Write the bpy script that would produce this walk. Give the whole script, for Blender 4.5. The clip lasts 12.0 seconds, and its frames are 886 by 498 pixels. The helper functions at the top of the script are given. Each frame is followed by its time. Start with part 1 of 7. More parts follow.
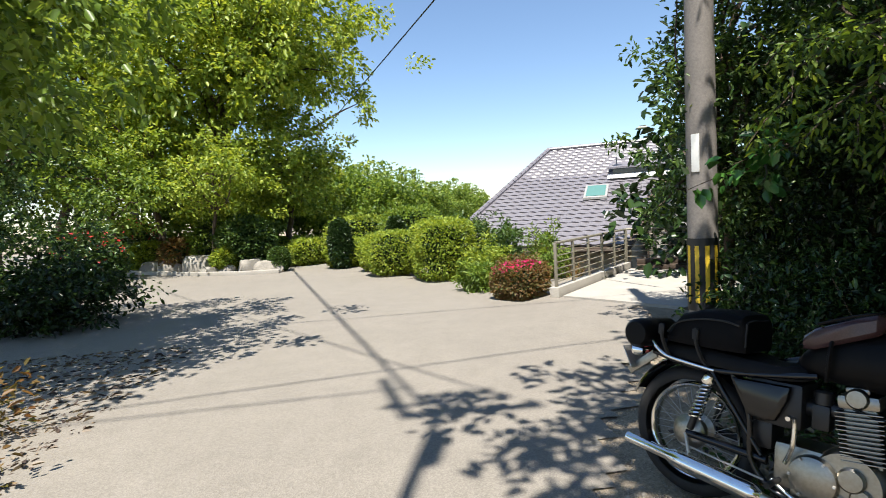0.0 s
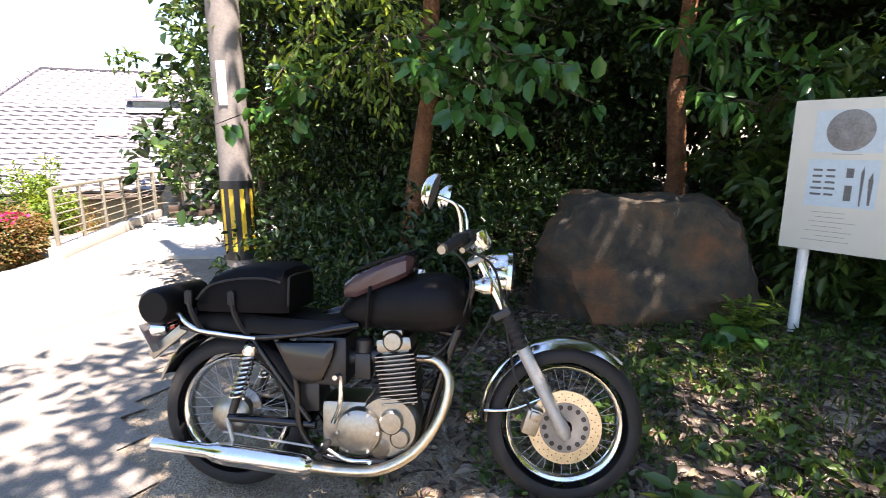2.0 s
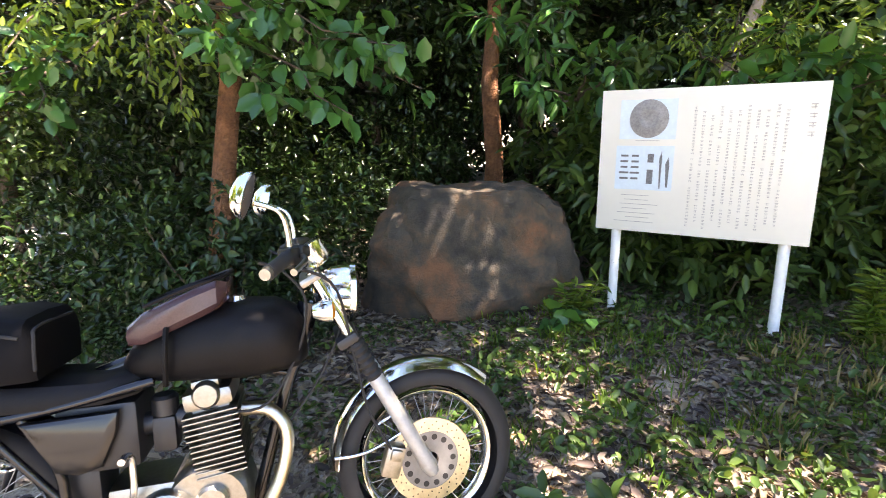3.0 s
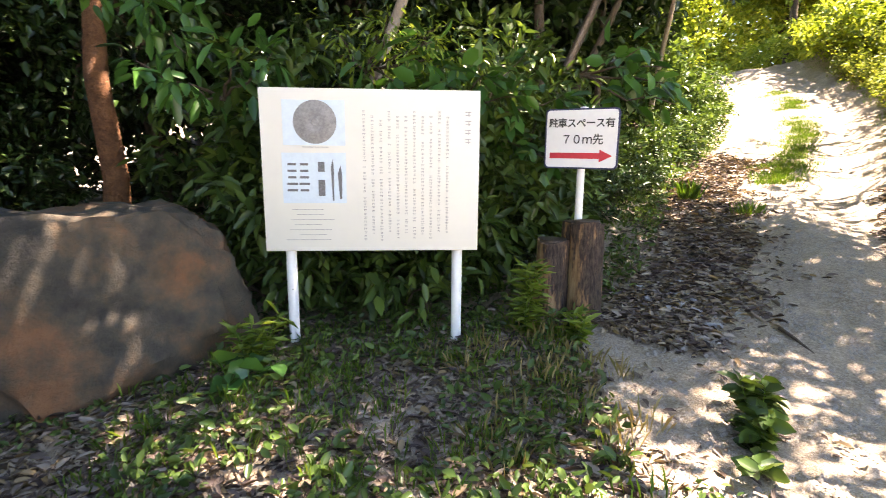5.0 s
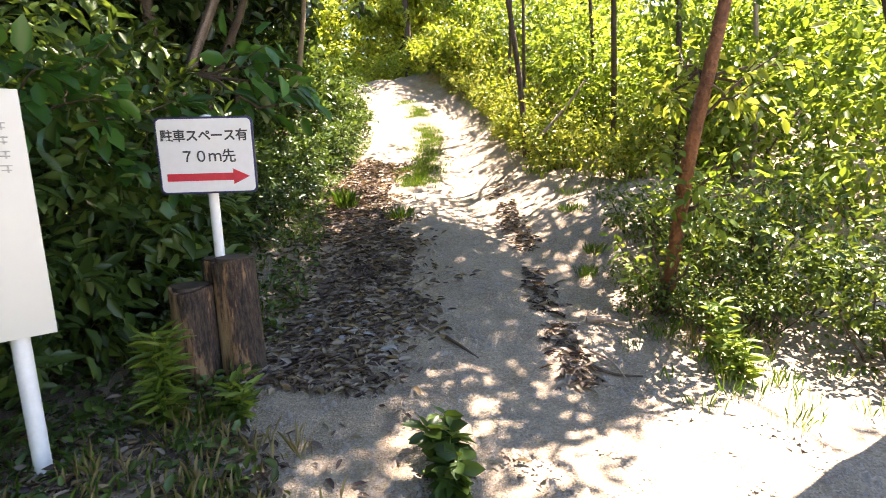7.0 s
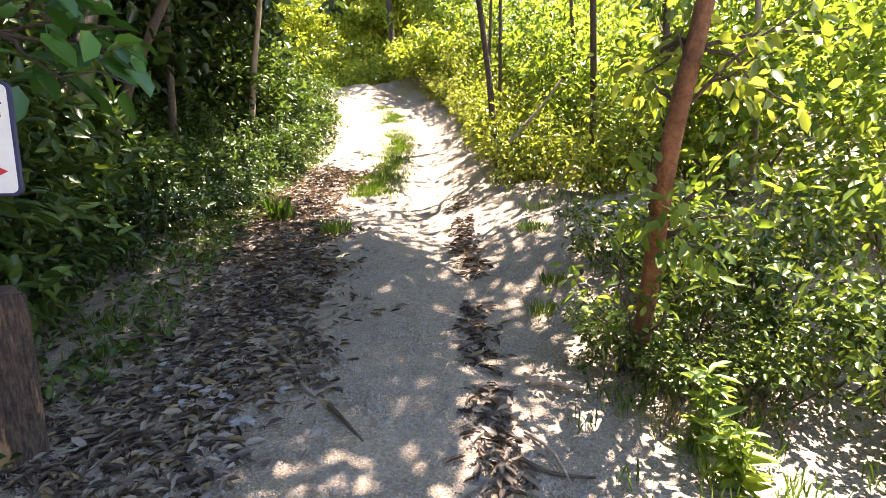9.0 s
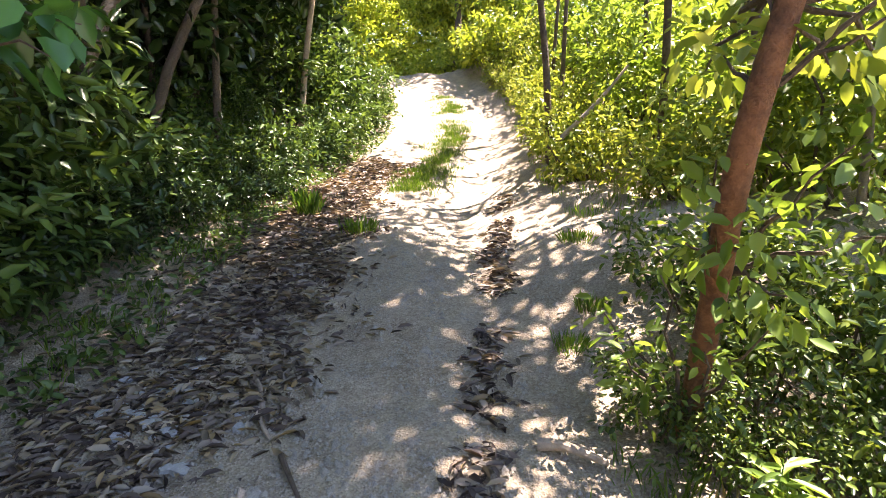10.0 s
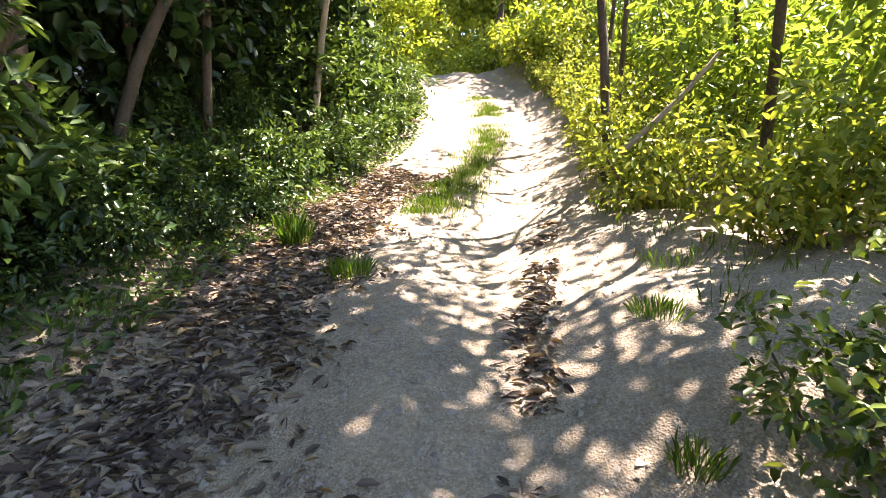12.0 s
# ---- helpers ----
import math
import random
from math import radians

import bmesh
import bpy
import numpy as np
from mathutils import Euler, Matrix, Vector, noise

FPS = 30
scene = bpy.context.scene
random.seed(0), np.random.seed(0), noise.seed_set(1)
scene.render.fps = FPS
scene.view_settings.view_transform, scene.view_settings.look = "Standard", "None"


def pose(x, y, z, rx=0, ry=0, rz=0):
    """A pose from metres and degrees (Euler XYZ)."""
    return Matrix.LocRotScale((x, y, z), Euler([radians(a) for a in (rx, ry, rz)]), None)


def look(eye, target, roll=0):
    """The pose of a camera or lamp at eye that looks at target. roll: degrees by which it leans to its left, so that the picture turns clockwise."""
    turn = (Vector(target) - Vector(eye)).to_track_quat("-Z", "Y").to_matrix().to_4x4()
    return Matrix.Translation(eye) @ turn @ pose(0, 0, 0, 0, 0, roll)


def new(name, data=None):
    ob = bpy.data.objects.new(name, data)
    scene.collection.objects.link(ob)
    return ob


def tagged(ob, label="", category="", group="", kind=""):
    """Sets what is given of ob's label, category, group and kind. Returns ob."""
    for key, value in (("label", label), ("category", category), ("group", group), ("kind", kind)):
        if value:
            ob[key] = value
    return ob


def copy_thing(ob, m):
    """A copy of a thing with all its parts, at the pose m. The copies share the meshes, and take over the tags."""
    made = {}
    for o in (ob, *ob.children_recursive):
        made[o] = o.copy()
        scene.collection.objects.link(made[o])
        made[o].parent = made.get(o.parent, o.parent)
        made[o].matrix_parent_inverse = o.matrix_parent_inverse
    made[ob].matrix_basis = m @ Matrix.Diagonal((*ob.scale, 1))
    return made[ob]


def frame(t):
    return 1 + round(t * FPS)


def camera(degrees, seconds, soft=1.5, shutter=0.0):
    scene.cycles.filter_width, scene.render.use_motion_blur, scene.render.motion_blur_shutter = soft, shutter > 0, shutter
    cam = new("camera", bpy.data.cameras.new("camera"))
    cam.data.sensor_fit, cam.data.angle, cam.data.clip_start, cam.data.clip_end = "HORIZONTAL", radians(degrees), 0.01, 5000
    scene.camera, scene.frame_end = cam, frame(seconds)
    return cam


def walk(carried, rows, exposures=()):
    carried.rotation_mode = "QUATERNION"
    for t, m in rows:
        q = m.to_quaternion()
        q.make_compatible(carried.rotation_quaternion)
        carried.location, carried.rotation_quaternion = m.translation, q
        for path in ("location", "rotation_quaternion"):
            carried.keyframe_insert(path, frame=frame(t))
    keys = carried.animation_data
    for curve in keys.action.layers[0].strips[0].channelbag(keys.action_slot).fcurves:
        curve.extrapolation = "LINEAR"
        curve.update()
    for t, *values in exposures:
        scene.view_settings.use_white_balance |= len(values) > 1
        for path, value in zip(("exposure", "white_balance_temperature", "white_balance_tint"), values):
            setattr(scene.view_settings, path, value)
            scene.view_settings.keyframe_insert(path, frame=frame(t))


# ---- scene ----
# camera and walk
cam = camera(80.4, 12.0, soft=0.65, shutter=0.12)
PATH = [
    (0, (0.099, -0.383, 1.544), (0.348, 1.596, 1.395), -3.2),
    (0.5, (0.182, -0.258, 1.516), (0.747, 1.647, 1.285), -3.3),
    (1, (0.307, -0.115, 1.495), (1.23, 1.633, 1.19), -1.9),
    (1.5, (0.403, 0.029, 1.463), (1.706, 1.501, 1.096), -0.3),
    (2, (0.481, 0.147, 1.475), (2.08, 1.278, 1.068), -0.2),
    (2.5, (0.633, 0.267, 1.46), (2.396, 1.108, 1.031), -0.5),
    (3, (0.777, 0.367, 1.464), (2.654, 0.894, 1.021), -0.5),
    (3.2, (0.832, 0.433, 1.481), (2.749, 0.78, 1.028), -0.2),
    (4.8, (1.345, 0.478, 1.356), (3.232, -0.073, 0.986), 0.8),
    (5, (1.427, 0.466, 1.373), (3.253, -0.257, 0.999), 0.5),
    (5.5, (1.567, 0.402, 1.404), (3.227, -0.65, 1.036), -1.3),
    (6, (1.705, 0.235, 1.402), (3.22, -1.023, 1.047), -1.3),
    (6.5, (1.817, 0.086, 1.414), (3.136, -1.374, 1.056), -0.3),
    (7, (1.897, -0.081, 1.444), (2.976, -1.725, 1.078), -1.5),
    (7.2, (1.909, -0.173, 1.439), (2.938, -1.847, 1.069), -2.2),
    (8.8, (2.005, -1.097, 1.368), (3.023, -2.788, 1.047), -0.0),
    (9, (1.984, -1.227, 1.359), (3.054, -2.887, 1.039), -0.1),
    (9.5, (1.956, -1.569, 1.374), (3.176, -3.115, 1.029), 0.7),
    (10, (2.054, -1.908, 1.393), (3.325, -3.411, 1.04), 1.5),
    (10.5, (2.147, -2.255, 1.403), (3.461, -3.72, 1.046), 1.3),
    (11, (2.289, -2.552, 1.433), (3.675, -3.948, 1.071), 2.4),
    (11.5, (2.583, -2.808, 1.478), (3.973, -4.203, 1.129), 2.4),
    (12, (2.83, -3.055, 1.508), (4.216, -4.453, 1.159), 1.9),
]
EXPOSURES = [(0, 1.0, 6600, 9), (0.9, 1.05, 6800, 11), (1.5, 1.4, 6900, 18), (2.0, 2.4, 7050, 22), (2.5, 3.1, 7300, 24), (3.2, 3.25, 7550, 24), (5.0, 3.25, 7900, 25), (6.0, 3.15, 7800, 24), (7.2, 2.92, 7450, 25), (8.8, 2.92, 7200, 26), (12, 2.92, 7250, 24)]
walk(cam, [(t, look(eye, target, roll)) for t, eye, target, roll in PATH], EXPOSURES)

# world and sun
SUN_AZ = Vector((-0.28, -0.96))
SUN_EL = radians(67)
world = bpy.data.worlds.new("sky")
scene.world = world
world.use_nodes = True
_sky = world.node_tree.nodes.new("ShaderNodeTexSky")
_sky.sky_type = "NISHITA"
_sky.sun_disc = False
_sky.sun_elevation = SUN_EL
_sky.sun_rotation = math.atan2(SUN_AZ.x, SUN_AZ.y)
_sky.dust_density = 0.1
_sky.ozone_density = 3.5
_bg = world.node_tree.nodes["Background"]
_bg.inputs["Strength"].default_value = 0.10
world.node_tree.links.new(_sky.outputs[0], _bg.inputs["Color"])
_sun = bpy.data.lights.new("sun", "SUN")
_sun.energy, _sun.angle, _sun.color = 5.0, radians(0.55), (1.0, 0.95, 0.87)
sun = new("sun", _sun)
sun.matrix_world = look((SUN_AZ.x * math.cos(SUN_EL) * 40, SUN_AZ.y * math.cos(SUN_EL) * 40, math.sin(SUN_EL) * 40), (0, 0, 0))


# materials
def material(name, build):
    m = bpy.data.materials.new(name)
    m.use_nodes = True
    nt = m.node_tree
    nt.nodes.clear()
    out = nt.nodes.new("ShaderNodeOutputMaterial")
    p = nt.nodes.new("ShaderNodeBsdfPrincipled")
    nt.links.new(p.outputs[0], out.inputs[0])
    build(nt, p, out)
    return m


def noise_node(nt, scale, detail=4, rough=0.6, vec=None, dims="3D"):
    n = nt.nodes.new("ShaderNodeTexNoise")
    n.inputs["Scale"].default_value = scale
    n.inputs["Detail"].default_value = detail
    n.inputs["Roughness"].default_value = rough
    if vec is None:
        vec = nt.nodes.new("ShaderNodeTexCoord").outputs["Object"]
    nt.links.new(vec, n.inputs["Vector"])
    return n


def ramp(nt, fac, stops):
    r = nt.nodes.new("ShaderNodeValToRGB")
    e = r.color_ramp.elements
    e[0].position, e[0].color = stops[0][0], (*stops[0][1], 1)
    e[1].position, e[1].color = stops[-1][0], (*stops[-1][1], 1)
    for pos, col in stops[1:-1]:
        e.new(pos).color = (*col, 1)
    nt.links.new(fac, r.inputs[0])
    return r.outputs[0]


def mix(nt, fac, a, b, mode="MIX"):
    n = nt.nodes.new("ShaderNodeMix")
    n.data_type, n.blend_type = "RGBA", mode
    for sock, v in ((n.inputs[0], fac), (n.inputs[6], a), (n.inputs[7], b)):
        if isinstance(v, (int, float)):
            sock.default_value = v
        elif isinstance(v, tuple):
            sock.default_value = (*v, 1)
        else:
            nt.links.new(v, sock)
    return n.outputs[2]


def bump(nt, p, height, strength, dist):
    b = nt.nodes.new("ShaderNodeBump")
    b.inputs["Strength"].default_value, b.inputs["Distance"].default_value = strength, dist
    nt.links.new(height, b.inputs["Height"])
    nt.links.new(b.outputs[0], p.inputs["Normal"])
    return b


def surface(name, dark, light, scale, fine, rough=0.8, bumps=0.4, dist=0.01, metal=0.0, spec=0.5):
    """A mottled surface: two scales of noise between two colours, with fine relief."""
    def build(nt, p, out):
        big, small = noise_node(nt, scale), noise_node(nt, fine, 6, 0.7)
        c1 = ramp(nt, big.outputs[0], [(0.3, dark), (0.7, light)])
        c2 = ramp(nt, small.outputs[0], [(0.3, tuple(v * 0.7 for v in dark)), (0.72, tuple(min(1, v * 1.12) for v in light))])
        nt.links.new(mix(nt, 0.5, c1, c2), p.inputs["Base Color"])
        p.inputs["Roughness"].default_value, p.inputs["Metallic"].default_value = rough, metal
        p.inputs["Specular IOR Level"].default_value = spec
        if bumps:
            bump(nt, p, small.outputs[0], bumps, dist)
    return material(name, build)


def plain(name, col, rough=0.5, metal=0.0, coat=0.0, vary=0.12, scale=30.0, spec=0.5):
    """A painted or cast surface with faint dirt and uneven gloss."""
    def build(nt, p, out):
        n = noise_node(nt, scale, 5, 0.65)
        a, b = tuple(v * (1 - vary) for v in col), tuple(min(1, v * (1 + vary)) for v in col)
        nt.links.new(ramp(nt, n.outputs[0], [(0.3, a), (0.7, b)]), p.inputs["Base Color"])
        r = nt.nodes.new("ShaderNodeMapRange")
        r.inputs[3].default_value, r.inputs[4].default_value = max(0.02, rough - 0.08), min(1, rough + 0.12)
        nt.links.new(n.outputs[0], r.inputs[0])
        nt.links.new(r.outputs[0], p.inputs["Roughness"])
        p.inputs["Metallic"].default_value, p.inputs["Coat Weight"].default_value = metal, coat
        p.inputs["Specular IOR Level"].default_value = spec
    return material(name, build)


def leaf_mat(name, cols, rough=0.45, trans=0.35, spec=0.4):
    """Leaves: each with its own tone, glossy above, letting light through."""
    def build(nt, p, out):
        g = nt.nodes.new("ShaderNodeNewGeometry")
        c = ramp(nt, g.outputs["Random Per Island"], [(i / (len(cols) - 1), c) for i, c in enumerate(cols)])
        big = noise_node(nt, 1.3, 2)
        c = mix(nt, ramp(nt, big.outputs[0], [(0.35, (0, 0, 0)), (0.7, (0.55, 0.55, 0.55))]), c, mix(nt, 1.0, c, (1.2, 1.12, 0.85), "MULTIPLY"))
        nt.links.new(c, p.inputs["Base Color"])
        p.inputs["Roughness"].default_value, p.inputs["Specular IOR Level"].default_value = rough, spec
        t = nt.nodes.new("ShaderNodeBsdfTranslucent")
        nt.links.new(mix(nt, 1.0, c, (1.7, 1.45, 0.8), "MULTIPLY"), t.inputs[0])
        m = nt.nodes.new("ShaderNodeMixShader")
        m.inputs[0].default_value = trans
        nt.links.new(p.outputs[0], m.inputs[1])
        nt.links.new(t.outputs[0], m.inputs[2])
        nt.links.new(m.outputs[0], out.inputs[0])
    return material(name, build)


# dark leaf tone for evergreens and topiary, and for painted shade elsewhere
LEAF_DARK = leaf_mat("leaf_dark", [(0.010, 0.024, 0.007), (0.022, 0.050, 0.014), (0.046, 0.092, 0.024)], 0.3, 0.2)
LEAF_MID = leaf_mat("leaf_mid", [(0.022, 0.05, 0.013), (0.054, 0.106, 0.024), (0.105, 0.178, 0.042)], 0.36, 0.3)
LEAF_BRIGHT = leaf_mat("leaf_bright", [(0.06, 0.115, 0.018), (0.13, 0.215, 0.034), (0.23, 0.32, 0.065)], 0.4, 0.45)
# yellow-green leaves with sunlight put into their colour
LEAF_YELLOW_LIT = leaf_mat("leaf_yellow_lit", [(0.075, 0.125, 0.018), (0.17, 0.235, 0.036), (0.31, 0.36, 0.08)], 0.42, 0.42)
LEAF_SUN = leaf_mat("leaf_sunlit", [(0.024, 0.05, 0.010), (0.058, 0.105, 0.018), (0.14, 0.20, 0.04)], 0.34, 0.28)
# fresh green raised in brightness to carry the sun on open plants
LEAF_FRESH_LIT = leaf_mat("leaf_fresh_lit", [(0.11, 0.18, 0.022), (0.22, 0.31, 0.04), (0.36, 0.43, 0.075)], 0.45, 0.4)
LEAF_BIG = leaf_mat("leaf_glossy", [(0.02, 0.08, 0.018), (0.042, 0.135, 0.028), (0.075, 0.20, 0.042)], 0.28, 0.28, 0.5)
LEAF_RED = leaf_mat("leaf_russet", [(0.10, 0.10, 0.035), (0.20, 0.10, 0.045), (0.10, 0.14, 0.045)], 0.5, 0.4)
PETAL = leaf_mat("petal_pink", [(0.55, 0.02, 0.16), (0.7, 0.04, 0.25), (0.62, 0.05, 0.12)], 0.6, 0.35)
PETAL_RED = leaf_mat("petal_red", [(0.5, 0.03, 0.05), (0.62, 0.08, 0.10), (0.55, 0.05, 0.12)], 0.6, 0.35)
LITTER = leaf_mat("dead_leaf", [(0.035, 0.024, 0.022), (0.07, 0.05, 0.043), (0.13, 0.10, 0.085), (0.28, 0.24, 0.20), (0.22, 0.15, 0.07)], 0.6, 0.1)
GRASS = leaf_mat("grass", [(0.05, 0.12, 0.014), (0.09, 0.20, 0.025), (0.17, 0.26, 0.045)], 0.5, 0.4)
DRYGRASS = leaf_mat("dry_grass", [(0.22, 0.18, 0.09), (0.32, 0.27, 0.14), (0.2, 0.2, 0.08)], 0.6, 0.3)
BARK = surface("bark", (0.045, 0.032, 0.022), (0.14, 0.10, 0.07), 3, 40, 0.9, 0.8, 0.02)
BARK_RED = surface("bark_red", (0.09, 0.038, 0.018), (0.40, 0.17, 0.07), 7, 30, 0.9, 1.0, 0.05)
BARK_PALE = surface("bark_pale", (0.20, 0.15, 0.11), (0.42, 0.33, 0.25), 4, 40, 0.85, 0.6, 0.015)
CONCRETE = surface("concrete", (0.30, 0.28, 0.25), (0.46, 0.43, 0.38), 1.2, 60, 0.85, 0.25, 0.004)
POLE_MAT = surface("pole_concrete", (0.15, 0.135, 0.125), (0.26, 0.235, 0.215), 1.5, 50, 0.8, 0.2, 0.003)
CHROME = plain("chrome", (0.78, 0.78, 0.76), 0.1, 1.0, vary=0.05)
ALLOY = plain("alloy", (0.31, 0.295, 0.26), 0.34, 1.0, vary=0.15, scale=60)
ALLOY_GOLD = plain("alloy_aged", (0.60, 0.53, 0.40), 0.3, 1.0, vary=0.15, scale=40)
BLACKPAINT = plain("black_paint", (0.004, 0.004, 0.005), 0.16, 0, 0.15, spec=0.4)
BLACKMETAL = plain("black_metal", (0.01, 0.01, 0.011), 0.42)
RUBBER = plain("rubber", (0.013, 0.0125, 0.0125), 0.75, vary=0.25)
LEATHER = surface("black_leather", (0.003, 0.003, 0.0034), (0.008, 0.0074, 0.008), 6, 180, 0.42, 0.3, 0.002, 0.0, 0.12)
NYLON = surface("black_nylon", (0.003, 0.003, 0.0035), (0.007, 0.0066, 0.0075), 5, 400, 0.6, 0.4, 0.001, 0.0, 0.08)
WINE = surface("wine_leather", (0.028, 0.014, 0.016), (0.07, 0.036, 0.038), 6, 160, 0.25, 0.3, 0.002)
WHITEPAINT = plain("white_paint", (0.78, 0.78, 0.75), 0.5, vary=0.06)
YELLOW = plain("yellow_paint", (0.62, 0.42, 0.03), 0.5)
BLACKBAND = plain("black_band", (0.02, 0.02, 0.02), 0.6)
STEEL = plain("galvanised", (0.42, 0.41, 0.39), 0.5, 0.5, vary=0.15)
GLASS_DARK = plain("dark_glass", (0.02, 0.03, 0.032), 0.06, spec=0.8)
WALLPLASTER = surface("plaster", (0.55, 0.53, 0.48), (0.68, 0.66, 0.60), 1.0, 60, 0.85, 0.2, 0.003)
WOOD_DARK = surface("dark_wood", (0.03, 0.022, 0.016), (0.09, 0.06, 0.04), 4, 50, 0.75, 0.5, 0.004)
WOOD_PALE = surface("pale_wood", (0.16, 0.10, 0.06), (0.42, 0.30, 0.18), 9, 60, 0.8, 0.7, 0.01)
TILE = surface("roof_tile", (0.14, 0.13, 0.145), (0.26, 0.245, 0.265), 3, 40, 0.35, 0.15, 0.003, spec=0.6)
PINK_GRAY = plain("fixture", (0.3, 0.3, 0.3), 0.5)
AMBER = plain("amber_lens", (0.6, 0.2, 0.02), 0.15, coat=0.5)
REDLENS = plain("red_lens", (0.35, 0.01, 0.01), 0.15, coat=0.5)
DIAL = plain("dial_face", (0.02, 0.02, 0.02), 0.3)


# builders
def mesh_of(name, bm, mat, smooth=True):
    me = bpy.data.meshes.new(name)
    bm.to_mesh(me)
    bm.free()
    me.materials.append(mat)
    if smooth:
        me.polygons.foreach_set("use_smooth", [True] * len(me.polygons))
        try:
            me.set_sharp_from_angle(angle=radians(40))
        except Exception:
            pass
    return me


def part(name, bm, mat, parent, label="", smooth=True):
    """One mesh object under a thing or under a part."""
    ob = new(name, mesh_of(name, bm, mat, smooth))
    ob.parent = parent
    return tagged(ob, label)


def thing(name, x, y, z, rz, label, category, group="", kind=""):
    ob = new(name)
    ob.matrix_world = pose(x, y, z, 0, 0, rz)
    ob.empty_display_size = 0.1
    return tagged(ob, label, category, group, kind)


def solid(name, bm, mat, label, category, group="", kind="", smooth=True):
    return tagged(new(name, mesh_of(name, bm, mat, smooth)), label, category, group, kind)


def box(bm, c, s, rot=(0, 0, 0), bevel=0.0):
    """A box with rounded edges, centre c, size s."""
    m = pose(*c, *rot) @ Matrix.Diagonal((*s, 1))
    v = bmesh.ops.create_cube(bm, size=1, matrix=m)["verts"]
    if bevel:
        bmesh.ops.bevel(bm, geom=list({e for w in v for e in w.link_edges}), offset=bevel, segments=2, profile=0.6, affect="EDGES")
    return bm


def rod(bm, pts, radii, seg=10, cap=True, closed=False):
    """A round bar along points, with a radius for each."""
    pts = [Vector(p) for p in pts]
    if isinstance(radii, (int, float)):
        radii = [radii] * len(pts)
    rings = []
    n = len(pts)
    u = None
    for i, p in enumerate(pts):
        if closed:
            d = pts[(i + 1) % n] - pts[i - 1]
        else:
            d = pts[min(i + 1, n - 1)] - pts[max(i - 1, 0)]
        d.normalize()
        if u is None:
            u = d.orthogonal().normalized()
        else:
            u = (u - d * u.dot(d)).normalized()
        w = d.cross(u)
        rings.append([bm.verts.new(p + (u * math.cos(a) + w * math.sin(a)) * radii[i]) for a in (k * 2 * math.pi / seg for k in range(seg))])
    for i in range(n if closed else n - 1):
        a, b = rings[i], rings[(i + 1) % n]
        for k in range(seg):
            bm.faces.new((a[k], a[(k + 1) % seg], b[(k + 1) % seg], b[k]))
    if cap and not closed:
        bm.faces.new(rings[0][::-1])
        bm.faces.new(rings[-1])
    return bm


def lathe(bm, prof, m=None, seg=28, close=False):
    """A turned body about local z: profile of (radius, height)."""
    m = m or Matrix()
    rings = []
    for r, z in prof:
        if r < 1e-5:
            rings.append([bm.verts.new(m @ Vector((0, 0, z)))])
        else:
            rings.append([bm.verts.new(m @ Vector((r * math.cos(a), r * math.sin(a), z))) for a in (k * 2 * math.pi / seg for k in range(seg))])
    pairs = list(zip(rings, rings[1:])) + ([(rings[-1], rings[0])] if close else [])
    for a, b in pairs:
        for k in range(seg):
            j = (k + 1) % seg
            if len(a) == 1 and len(b) > 1:
                bm.faces.new((a[0], b[j], b[k]))
            elif len(b) == 1 and len(a) > 1:
                bm.faces.new((a[k], a[j], b[0]))
            elif len(a) > 1:
                bm.faces.new((a[k], a[j], b[j], b[k]))
    bmesh.ops.recalc_face_normals(bm, faces=bm.faces)
    return bm


def axis_y(x, y, z):
    """A pose whose local z axis lies along world y."""
    return pose(x, y, z, -90, 0, 0)


def loft(bm, rings, cap=True, closed=True):
    """Skin over rings of equally many points."""
    vs = [[bm.verts.new(p) for p in r] for r in rings]
    n = len(vs[0])
    for a, b in zip(vs, vs[1:]):
        for k in range(n if closed else n - 1):
            bm.faces.new((a[k], a[(k + 1) % n], b[(k + 1) % n], b[k]))
    if cap:
        bm.faces.new(vs[0][::-1])
        bm.faces.new(vs[-1])
    bmesh.ops.recalc_face_normals(bm, faces=bm.faces)
    return bm


def slab(bm, poly, z0, z1):
    """An upright prism over a plan outline."""
    lo = [bm.verts.new((x, y, z0)) for x, y in poly]
    hi = [bm.verts.new((x, y, z1)) for x, y in poly]
    n = len(poly)
    bm.faces.new(hi)
    bm.faces.new(lo[::-1])
    for k in range(n):
        bm.faces.new((lo[k], lo[(k + 1) % n], hi[(k + 1) % n], hi[k]))
    bmesh.ops.recalc_face_normals(bm, faces=bm.faces)
    return bm


def mesh_np(name, verts, faces, mat, smooth=False):
    """A mesh from arrays of corners and equal-sided faces."""
    me = bpy.data.meshes.new(name)
    nv, nf, k = len(verts), len(faces), faces.shape[1]
    me.vertices.add(nv)
    me.vertices.foreach_set("co", verts.astype(np.float32).ravel())
    me.loops.add(nf * k)
    me.loops.foreach_set("vertex_index", faces.astype(np.int32).ravel())
    me.polygons.add(nf)
    me.polygons.foreach_set("loop_start", np.arange(0, nf * k, k, dtype=np.int32))
    me.materials.append(mat)
    if smooth:
        me.polygons.foreach_set("use_smooth", np.ones(nf, bool))
    me.update(calc_edges=True)
    return me


